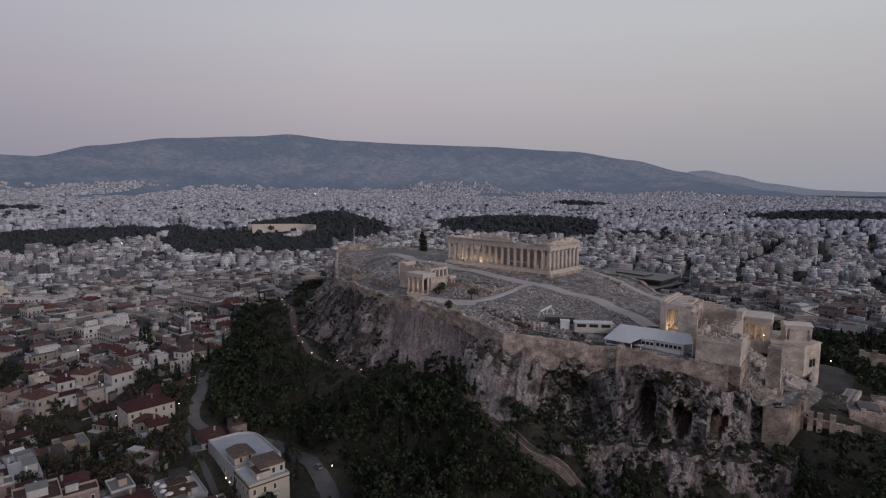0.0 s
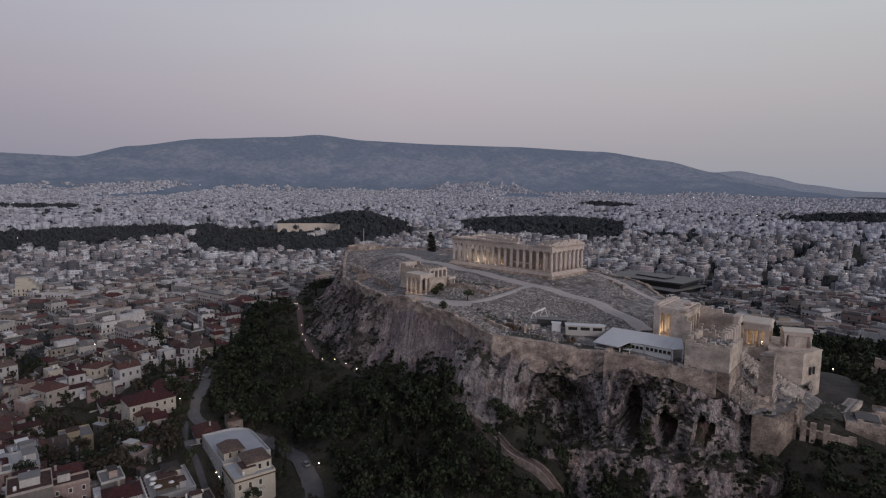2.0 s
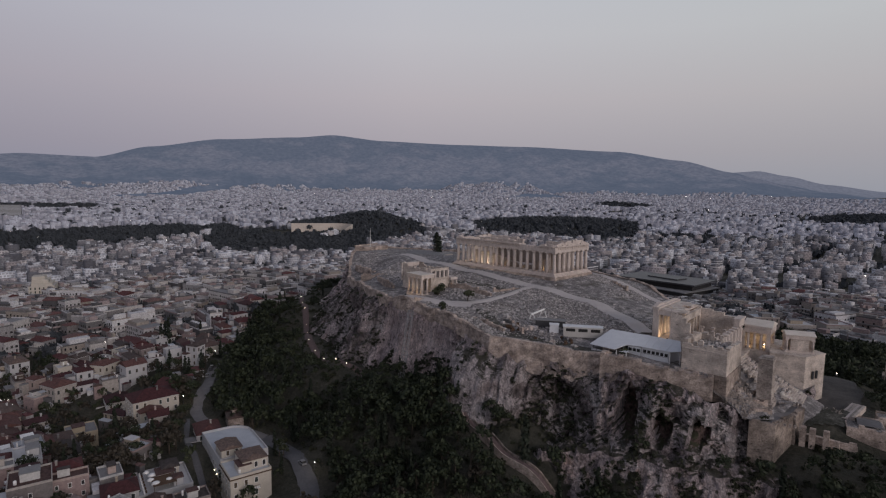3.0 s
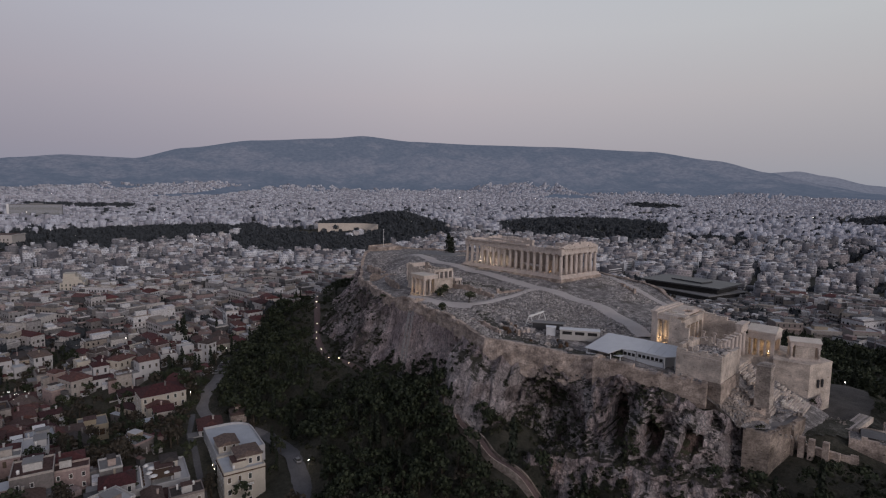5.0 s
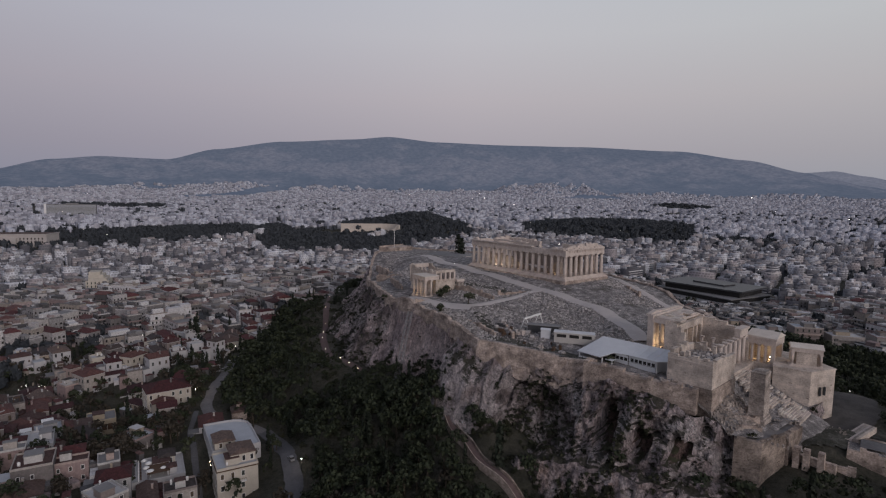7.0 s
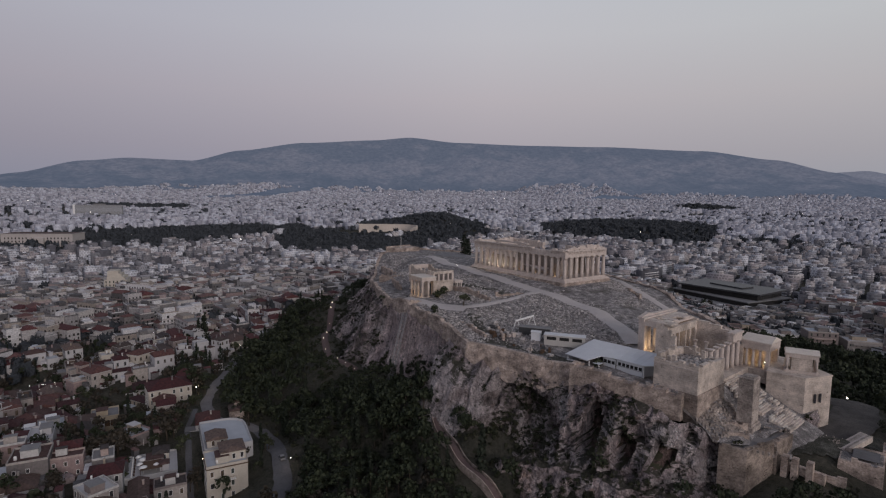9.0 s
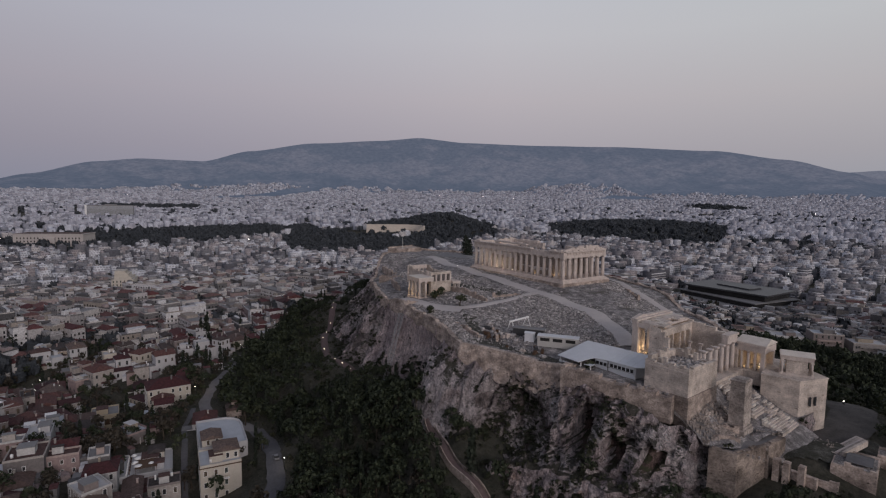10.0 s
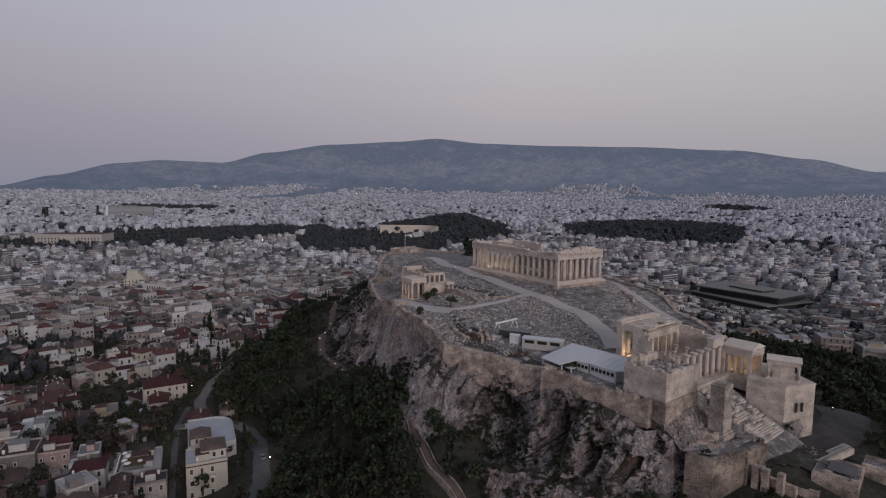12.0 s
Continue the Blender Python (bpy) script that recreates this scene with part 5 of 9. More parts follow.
def pinakotheke():
    t = thing("picture_hall", (-94, 70, 41), label="massive roofless block of pale squared masonry beside the gateway", category="building")
    x0, x1, y0, y1 = -6.2, 6.4, -8.0, 8.4
    part("podium", Shape().box(x0 - 0.35, x1, y0, y1 + 0.35, -1.5, 6.6).mesh("podium", "podium_stone"), t, "rough darker masonry podium")
    part("north_wall", ragged_wall(Shape(), x0, x1, y1 - 0.6, 1.2, 6.6, [7.9, 7.9, 7.6, 7.4, 8.4], seed=31).mesh("north_wall", "marble_wall"), t)
    part("west_wall", ragged_wall(Shape(), y0, y1 - 1.2, x0 + 0.6, 1.2, 6.6, [7.4, 7.4, 7.9], along="y", seed=32).mesh("west_wall", "marble_wall"), t)
    part("east_wall", ragged_wall(Shape(), y0, y1 - 1.2, x1 - 0.6, 1.2, 6.6, [8.4, 8.6, 9.4, 9.0], along="y", seed=33).mesh("east_wall", "marble_wall"), t)
    part("south_wall", ragged_wall(Shape(), x0 + 1.2, x1 - 1.2, y0 + 0.6, 1.2, 6.6, [6.4, 7, 8], seed=34).mesh("south_wall", "marble_wall"), t)
    part("string_course", Shape().box(x0 - 0.15, x1, y1, y1 + 0.15, 12.9, 13.2).mesh("string_course", "marble"), t)
    fill = Shape()
    rnd = random.Random(3)
    fill.box(x0 + 1.2, x1 - 1.2, y0 + 1.2, y1 - 1.2, 6.6, 12.6)
    for _ in range(160):
        x, y, q = rnd.uniform(x0 + 1.4, x1 - 1.4), rnd.uniform(y0 + 1.4, y1 - 1.4), rnd.uniform(0.2, 0.6)
        fill.box(-q, q, -q * 0.7, q * 0.7, 12.5, 12.6 + rnd.uniform(0.2, 0.8), turn=rnd.uniform(0, 3), at=(x, y))
    part("rubble_fill", fill.mesh("rubble_fill", "rubble"), t, "grey rubble filling the roofless hall")
    for x, y, h in ((1.5, 6.5, 3.2), (3.5, 5.5, 2.4), (5.0, 3.5, 3.0), (-1.0, -6.0, 2.8), (2.0, -6.5, 3.4)):
        part("wall_stub", Shape().box(x - 0.6, x + 0.6, y - 0.5, y + 0.5, 12.4, 12.4 + h, taper=0.08).mesh("wall_stub", "marble_wall"), t)


pinakotheke()


def pedestal():
    t = thing("statue_pedestal", (-107.9, 64.3, 38), label="tall square pedestal of grey marble standing before the gateway", category="pedestal")
    part("shaft", Shape().box(-2.0, 2.0, -2.35, 2.35, 1.6, 13.6, taper=0.15).mesh("shaft", "grey_marble"), t)
    part("base", Shape().box(-2.6, 2.6, -2.9, 2.9, -2.0, 0.9).box(-2.3, 2.3, -2.6, 2.6, 0.902, 1.6).mesh("base", "grey_marble"), t)
    cap = Shape().box(-1.95, 2.0, -2.3, 2.35, 13.602, 13.95).box(-1.7, 1.2, -2.1, 1.5, 13.952, 14.3, taper=0.1)
    part("cap", cap.mesh("cap", "grey_marble"), t)


pedestal()


def prism(s, corners, z0, z1, m=0):
    n = len(corners)
    pts = [(x, y, z0) for x, y in corners] + [(x, y, z1) for x, y in corners]
    return s.add(pts, [tuple(range(n))[::-1], tuple(range(n, 2 * n))] + [(i, (i + 1) % n, n + (i + 1) % n, n + i) for i in range(n)], m)


def nike():
    b = thing("temple_bastion", (-109, 33.2, 36.5), label="smooth pale masonry bastion carrying the small temple", category="bastion")
    corners = [(4.6, 7.95), (-5.3, 6.4), (-9.4, -3.5), (4, -13), (9, -12)]
    part("masonry", prism(Shape(), corners, -7, 11.0).mesh("masonry", "marble_wall"), b)
    lip = [(x * 1.02, y * 1.02) for x, y in corners]
    part("coping", prism(Shape(), lip, 11.002, 11.45).mesh("coping", "marble_wall"), b)
    for k in range(2):
        part("niche", Shape().box(-0.25, 0.25, -0.55, 0.55, 3.6, 6.2, turn=0.39, at=(-7.05 - 0.78 * k, 2.6 - 1.9 * k)).mesh("niche", "dark_panel"), b)
    t = thing("small_temple", (-110.9, 32.8, 47.95), turn=0.37, label="tiny Ionic marble temple perched on the bastion", category="temple")
    part("step", Shape().box(-4.6, 4.6, -3.1, 3.1, 0, 0.25).box(-4.3, 4.3, -2.8, 2.8, 0.252, 0.5).mesh("step", "marble"), t)
    part("cella", Shape().box(-2.7, 2.7, -2.3, 2.3, 0.5, 4.6).mesh("cella", "marble_wall"), t)
    col = ionic_column("column", 4.05, 0.36)
    for x in (-3.8, 3.8):
        for k in range(4):
            part("column", col, t, at=(x, -2.3 + 1.53 * k, 0.5))
    part("entablature", Shape().box(-4.2, 4.2, -2.65, 2.65, 4.55, 5.6).box(-4.5, 4.5, -2.95, 2.95, 5.602, 5.85).mesh("entablature", "marble"), t)
    part("roof", Shape().gable(-4.3, 4.3, -2.8, 2.8, 5.852, 1.1, over=0.15, thick=0.12).mesh("roof", "pale_marble"), t)


nike()


def lower_gate():
    w = thing("lower_bastion", (-112, 70, 30), label="old masonry bastion of tawny blocks below the gateway", category="bastion")
    outline = [(4.6, 10.5), (-1.5, 8.4), (-3.9, -3.0), (-4.6, -3.0), (-5.4, -12.2), (-3.9, -12.2), (-3.0, -3.4), (-0.4, 7.2), (5.0, 9.2)]
    part("wall", prism(Shape(), outline, -10, 7.15).mesh("wall", "bastion_stone"), w)
    part("terrace", prism(Shape(), [(4.9, 9.1), (-0.42, 7.15), (-3.05, -3.45), (-3.92, -12.1), (0.2, -12), (1.2, -2), (5.6, 4.2)], -8, 6.85).mesh("terrace", "paving"), w, "flat grey paved top")
    for x, y, q in ((3.2, 9.3, 0.5), (-1.0, 6.6, 0.35), (-2.2, 1.4, 0.45), (-4.4, -6.0, 0.4)):
        part("coping_block", Shape().box(-1.1, 1.1, -0.4, 0.4, 7.152, 7.15 + q, taper=0.06, turn=0.35 if y > 8 else 1.35, at=(x, y)).mesh("coping_block", "bastion_stone"), w)
    g = thing("gate_wall", (-121, 64, 28), label="low ruined gate wall with square stone piers", category="wall")
    part("curtain", prism(Shape(), [(4.5, 0.5), (-6, 0.8), (-6, -0.6), (4.5, -0.9)], -5, 3.6).mesh("curtain", "rampart"), g)
    pier = Shape().box(-0.8, 0.8, -1.0, 1.0, -4.5, 6.2, taper=0.08).mesh("pier", "rampart")
    for x, y in ((2.6, 2.0), (0.3, 2.0), (-2.9, 1.4)):
        part("pier", pier, g, at=(x, y, 0), turn=0.05)
    for name, at, sx, sy, h in (("gate_tower", (-131.5, 51.4, 24), 4.9, 6.3, 9.9), ("gate_tower", (-137.2, 39.8, 24), 3.8, 4.4, 9.8)):
        q = thing(name, at, turn=0.16, label="square tower of worn tawny blocks at the lower gate", category="tower", group="gate towers")
        part("masonry", Shape().box(-sx, sx, -sy, sy, -4, h, taper=0.25).mesh("masonry", "rampart"), q)
        part("coping", ragged_wall(Shape(), -sx + 0.3, sx - 0.3, sy - 0.7, 0.8, h, [0.5, 1.0, 0.6], seed=41).mesh("coping", "rampart"), q)
        part("coping", ragged_wall(Shape(), -sx + 0.3, sx - 0.3, -sy + 0.7, 0.8, h, [0.5, 0.5], seed=42).mesh("coping", "rampart"), q)
        part("deck", Shape().box(-sx + 0.6, sx - 0.6, -sy + 1.2, sy - 1.2, h, h + 0.1).mesh("deck", "plateau_rock"), q)
    cover = thing("site_cover", (-132.2, 50.6, 34.0), turn=0.16, label="blue-grey sheeting stretched over the gate tower's top", category="cover")
    part("sheet", Shape().gable(-2.6, 2.6, -3.2, 3.2, 0.55, 0.7, over=0.2, thick=0.06).mesh("sheet", "asphalt"), cover)
    for x in (-2.4, 2.4):
        for y in (-3.0, 0, 3.0):
            part("post", Shape().box(x - 0.06, x + 0.06, y - 0.06, y + 0.06, 0, 0.6).mesh("post", "iron"), cover)
    f = thing("fore_wall", (-128.0, 60.6, 26), turn=0.16, label="low broken forework of tawny blocks beside the gate tower", category="wall")
    part("masonry", Shape().box(-2.8, 3.0, -2.6, 2.6, -5, 4.6, taper=0.2).mesh("masonry", "rampart"), f)
    part("coping", ragged_wall(Shape(), -2.4, 2.6, 2.0, 0.7, 4.6, [0.6, 1.2, 0.5], seed=44).mesh("coping", "rampart"), f)
    side = thing("side_stair", (-127.0, 41.0, land(-127.0, 41.0) + 0.5), turn=-0.13, label="long pale stone steps up the slope by the gate tower", category="stairs")
    for k in range(6):
        part("step", Shape().box(-0.4, 0.4, -9.5 + 0.7 * k, 9.5 - 0.4 * k, -1.6, 0.0, taper=0.03).mesh("step", ("marble", "grey_marble", "marble_wall")[k % 3]), side, at=(1.2 - 0.8 * k, 0.3 * k, 0.32 * k + 0.3))
    st = thing("stairway", (-96, 48, 46), turn=0.0, label="broad worn marble stair climbing to the gateway", category="stairs")
    rnd = random.Random(11)
    step = [Shape().box(-0.38, 0.38, -w, w, -0.9, 0.0, taper=0.03).mesh("step", m) for w, m in ((1.1, "marble"), (1.6, "marble_wall"), (0.8, "grey_marble"), (1.3, "pale_marble"))]
    for k in range(31):
        worn = 0.12 if k < 7 else 0.25 if k < 14 else 0.42 if k < 22 else 0.1
        y = -6.0 + rnd.uniform(0, 0.8)
        while y < (7.0 if k < 12 else 5.4):
            i = rnd.choice((0, 1, 1, 2, 3))
            w = (1.1, 1.6, 0.8, 1.3)[i]
            if rnd.random() > worn:
                part("step", step[i], st, at=(-1.0 - 0.62 * k + rnd.uniform(-0.06, 0.06), y + w + 0.04 * k, -0.305 * k - rnd.uniform(0, 0.1)), turn=rnd.uniform(-0.02, 0.02))
            y += 2 * w + rnd.choice((0.02, 0.02, 0.1))
    verts, nx, ny = [], 31, 26
    for i in range(nx):
        for j in range(ny):
            x, y = -24.5 + 0.82 * i, -6.6 + 0.82 * j
            z = 0.305 / 0.62 * (min(x, -0.6) + 1.0) - 0.58 - 3.2 * smooth(5.5, 13.5, y) * smooth(-0.5, -6, x)
            verts.append((x, y, z + 0.22 * fbm(x / 1.6, y / 1.6, 7, 3)))
    faces = [(i * ny + j, (i + 1) * ny + j, (i + 1) * ny + j + 1, i * ny + j + 1) for i in range(nx - 1) for j in range(ny - 1)]
    part("stair_bed", Shape().add(verts, faces, 0, True).mesh("stair_bed", "plateau_rock"), st, "worn rock and earth under the broken steps")
    ramp = Shape()
    rnd = random.Random(12)
    for k in range(420):
        x, y = rnd.uniform(-24, -2), rnd.uniform(-6, 30)
        if not -19 < x + 0.16 * y or (x > -10 and y > 12) or (-7 < y < 7.5 and (x > -9 or k % 12)) or (y >= 7.5 and k % 5):
            continue
        q = rnd.uniform(0.15, 0.42)
        z = top(x - 96, y + 48) - 46
        if y < 13.5:
            z = max(z, 0.305 / 0.62 * (x + 1.0) - 0.42 - 3.2 * smooth(5.5, 13.5, y) * smooth(-0.5, -6, x))
        ramp.box(-q, q, -q * 0.6, q * 0.6, z - 0.4, z + rnd.uniform(0.15, 0.45), turn=rnd.uniform(0, 3), at=(x, y))
    for _ in range(520):
        x, y = rnd.uniform(-14.5, -3.0), rnd.uniform(9.5, 31)
        if y < 17 and x < -9 or x < -13 + 0.4 * (y - 24) or -14.4 < x < -9.4 and 13.4 < y < 19.2:
            continue
        q = rnd.uniform(0.15, 0.5)
        z = top(x - 96, y + 48) - 46
        ramp.box(-q, q, -q * 0.6, q * 0.6, z - 0.8, z + rnd.uniform(0.25, 0.8), turn=rnd.uniform(0, 3), at=(x, y))
    single("fallen_block", ramp.mesh("fallen_block", "grey_marble"), "scattered marble blocks beside the stair", "rubble", "stuff", at=(-96, 48, 46))


lower_gate()


def odeon():
    """The tall stage wall of the ancient odeon, pierced by two rows of arches, among the trees of the south slope."""
    t = thing("odeon_ruin", (-131, -78, 4), label="tall ruined odeon wall of brown stone with arched openings", category="ruin")
    bays, wide, pier = 9, 2.6, 2.4
    rnd = random.Random(14)
    x = 0.0
    for k in range(bays + 1):
        h = 19.0 + rnd.choice((0, 0.8, -1.4, 0.4)) - (3.0 if k > 6 else 0)
        part("pier", Shape().box(-x - pier, -x, -1.1, 1.1, -4, h, taper=0.04).mesh("pier", "rampart"), t)
        x += pier
        if k < bays:
            for z0, z1 in ((-4.0, 1.0), (6.2, 9.2), (14.6, min(h, 18.2))):
                part("spandrel", Shape().box(-x - wide, -x, -0.95, 0.95, z0, z1).mesh("spandrel", "rampart"), t)
            for z0 in (6.2, 14.6):
                arch = Shape()
                for i in range(6):
                    a0, a1 = math.pi * i / 6, math.pi * (i + 1) / 6
                    c0, s0, c1, s1 = math.cos(a0) * wide / 2, math.sin(a0) * wide / 2, math.cos(a1) * wide / 2, math.sin(a1) * wide / 2
                    m, base = -x - wide / 2, z0 - wide / 2
                    pts = [(m + c, y, base + s) for y in (-0.9, 0.9) for c, s in ((c0, s0), (c1, s1), (c1, wide / 2), (c0, wide / 2))]
                    arch.add(pts, [(3, 2, 1, 0), (4, 5, 6, 7), (0, 1, 5, 4)])
                part("arch", arch.mesh("arch", "rampart"), t)
            x += wide
    part("side_wall", Shape().box(-1.1, 1.1, -20, -1.2, -4, 12).mesh("side_wall", "rampart"), t)


odeon()


def low_walls():
    """Footings of vanished buildings: low ruined walls on the summit."""
    for k, (a, b, h) in enumerate((((30, 49), (4, 51.5), [2.4, 3.0, 2.2, 1.2]), ((9, 43), (3, 30), [1.0, 0.8, 0.5]), ((24, 73), (24, 80), [0.8, 1.0]), ((-8, 80), (-26, 84), [0.6, 1.0, 0.5]), ((-20, 72), (-33, 82), [0.6, 0.5, 0.8]), ((60, 38), (80, 30), [1.0, 1.4, 0.8]), ((88, 36), (104, 42), [2.6, 2.0, 1.6]),
                                 ((58, 60), (84, 47), [1.8, 2.4, 1.6]), ((110, 26), (140, 16), [1.6, 2.4, 2.0]), ((-14, -22), (-34, -8), [0.7, 1.0, 0.6]), ((-100, 76.5), (-109, 67), [0.3, 0.6, 0.2]), ((-103, 78.5), (-111, 71), [0.2, 0.5, 0.1]), ((-99, 71.5), (-105.5, 63.5), [0.4, 0.2, 0.1]))):
        (x0, y0), (x1, y1) = a, b
        L = math.hypot(x1 - x0, y1 - y0)
        z = min(top(x0, y0), top(x1, y1)) - 0.9
        s = ragged_wall(Shape(), 0, L, 0, 0.9, 0, [q + 0.9 + abs(top(x0, y0) - top(x1, y1)) * 0.5 for q in h], seed=60 + k)
        single("low_wall", s.mesh("low_wall", "rampart"), "low ruined stone footing on the summit", "wall", group="ruined footings", at=(x0, y0, z), turn=math.atan2(y1 - y0, x1 - x0))


low_walls()


def retaining_wall():
    """The straight stepped-out wall below the work yard."""
    (x0, y0), (x1, y1) = (-65.8, 87.2), (-97.6, 81.0)
    w = thing("retaining_wall", (x0, y0, 38), math.atan2(y1 - y0, x1 - x0), label="straight retaining wall of tawny masonry below the work yard", category="wall")
    L = math.hypot(x1 - x0, y1 - y0)
    part("face", ragged_wall(Shape(), 0, L, 0, 2.4, 2.6, [9.3, 8.6, 7.9, 7.4, 7.2, 6.9], seed=91).mesh("face", "rampart"), w)
    part("end_face", ragged_wall(Shape(), 1.2, 6.5, 1.0, 2.0, 2.2, [9.3, 9.0], along="y", seed=92).mesh("end_face", "rampart"), w)
    rnd = random.Random(17)
    for k in range(16):
        q = rnd.uniform(0.3, 0.7)
        part("top_block", Shape().box(-q, q, -q * 0.6, q * 0.6, -0.4, q * 0.8).mesh("top_block", "rubble"), w, at=(rnd.uniform(2, L - 2), rnd.uniform(1.4, 4.5), 9.6 - 0.03 * k), turn=rnd.uniform(0, 3))


retaining_wall()


# ---- site huts, gantry, terrace and flagpole ----
def site_works():
    a = thing("white_shelter", (-68, 76, 47.3), label="white sheet-metal shelter over the conservation yard", category="shelter")
    b = thing("site_office", (-79, 71, 47.0), label="low white site office with a band of dark windows", category="hut")

    def sheet_roof(owner, pts, ribs):
        n = len(pts)
        roof = Shape().add([*pts, *[(x, y, z + 0.18) for x, y, z in pts]], [tuple(range(n))[::-1], tuple(range(n, 2 * n))] + [(i, (i + 1) % n, n + (i + 1) % n, n + i) for i in range(n)])
        part("roof_sheet", roof.mesh("roof_sheet", "metal_white"), owner)
        for p, q in ribs:
            part("roof_seam", Shape().tube([(p[0], p[1], p[2] + 0.2), (q[0], q[1], q[2] + 0.2)], 0.06, 4).mesh("roof_seam", "metal_white"), owner)

    def between(p, q, u):
        return tuple(i + (j - i) * u for i, j in zip(p, q))

    low_l, low_r, back_l, back_r = (9.6, 4.2, 2.3), (-0.2, 6.7, 2.9), (8.6, -10.0, 4.9), (-4.8, -10.4, 5.0)
    notch, valley = (-2.0, 1.6, 3.7), (-6.6, 0.6, 3.8)
    sheet_roof(a, [low_l, low_r, notch, valley, back_r, back_l], [(between(low_l, low_r, u), between(back_l, back_r, u * 0.72)) for u in (0.15, 0.4, 0.65, 0.9)])
    part("front_wall", Shape().box(-6.4, -2.2, 0.7, 0.85, -1, 3.6).mesh("front_wall", "metal_white"), a)
    pane = Shape().box(-0.5, 0.5, -0.03, 0.03, 0, 1.0).mesh("window", "glass_dark")
    for k in range(3):
        part("window", pane, a, at=(-5.7 + 1.35 * k, 0.9, 2.0))
    part("back_wall", Shape().box(-4.6, 8.2, -9.8, -9.6, -1, 4.7).mesh("back_wall", "dark_panel"), a)
    part("side_wall", Shape().box(0.2, 8.9, 4.2, 4.4, -1.5, 1.2).mesh("side_wall", "metal_white"), a)
    part("work_bench", Shape().box(-1, 5, -3.2, -1.4, -1, 1.1).box(4, 6, -2, 1.5, -1, 1.6).mesh("work_bench", "marble"), a, "cut marble blocks under the shelter")
    part("canopy", Shape().box(-3.6, -1.2, 2.6, 5.2, 2.2, 2.32).mesh("canopy", "metal_white"), a)
    for x, y, h in ((9.0, 3.6, 2.3), (8.0, -9.2, 4.8), (-4.4, -9.6, 4.8), (-0.6, 6.0, 2.8), (-3.4, 5.0, 2.2)):
        part("post", Shape().box(x - 0.12, x + 0.12, y - 0.12, y + 0.12, -2.0, h).mesh("post", "white_paint"), a)
    eave_l, eave_r, top_l, top_r, tip = (4.4, 5.8, 4.1), (-4.6, 5.6, 4.1), (6.2, -5.2, 5.3), (-4.0, -5.4, 5.3), (-7.2, 3.4, 4.3)
    sheet_roof(b, [eave_l, eave_r, tip, top_r, top_l], [(between(eave_l, eave_r, u), between(top_l, top_r, u)) for u in (0.1, 0.35, 0.6, 0.85)])
    part("wall", Shape().box(-4.0, 4.6, -5.0, 5.2, -1.5, 3.9).mesh("wall", "metal_white"), b)
    for k in range(6):
        part("window", pane, b, at=(-3.3 + 1.36 * k, 5.23, 2.3))
    part("sill", Shape().box(-4.0, 4.6, 5.2, 5.3, 2.05, 2.18).mesh("sill", "steel"), b)
    for x, y in ((-4.4, 5.2), (-6.8, 3.2)):
        part("post", Shape().box(x - 0.12, x + 0.12, y - 0.12, y + 0.12, -1.5, 4.1).mesh("post", "white_paint"), b)
    c = thing("site_cabin", (-50.8, 70.6, 50.0), turn=math.radians(31), label="long cream-coloured site cabin with big windows", category="cabin")
    part("wall", Shape().box(-6.8, 6.8, -1.7, 1.7, -1, 2.6).mesh("wall", "cabin_cream"), c)
    part("roof", Shape().box(-7.0, 7.0, -1.9, 1.9, 2.602, 2.8).mesh("roof", "metal_white"), c)
    wide = Shape().box(-1.6, 1.6, -0.03, 0.03, 0, 1.1).mesh("window", "glass_dark")
    for k in range(3):
        part("window", wide, c, at=(-4.3 + 4.3 * k, 1.72, 1.0))
    d = thing("store_hut", (-41.5, 74.5, 50.2), turn=0.5, label="small white store hut beside the cabin", category="hut")
    part("wall", Shape().box(-1.6, 1.6, -1.3, 1.3, -1, 2.4).mesh("wall", "metal_white"), d)
    part("roof", Shape().gable(-1.6, 1.6, -1.3, 1.3, 2.4, 0.5, over=0.15, thick=0.08).mesh("roof", "metal_white"), d)
    g = thing("gantry_crane", (-30.8, 68.4, 50.3), turn=math.radians(97), label="white steel gantry crane on the work yard", category="crane")
    for x in (-5.0, 5.0):
        for y in (-1.2, 1.2):
            part("leg", Shape().tube([(x, y * 2.0, -1.0), (x, y * 0.4, 4.0)], 0.14).mesh("leg", "white_paint"), g)
        part("brace", Shape().tube([(x, -1.4, 1.2), (x, 1.4, 1.2)], 0.1).mesh("brace", "white_paint"), g)
    part("beam", Shape().box(-6.0, 6.0, -0.25, 0.25, 4.0, 4.55).mesh("beam", "white_paint"), g)
    s = thing("long_shed", (-37.5, 70.5, 50.6), turn=math.radians(31), label="long low shed with a flat grey sheet roof", category="shed")
    part("wall", Shape().box(-5.5, 5.5, -1.5, 1.5, -1, 2.2).mesh("wall", "dark_panel"), s)
    part("roof", Shape().box(-5.9, 5.9, -1.9, 1.9, 2.2, 2.4).mesh("roof", "grey_concrete"), s)
    rnd = random.Random(15)
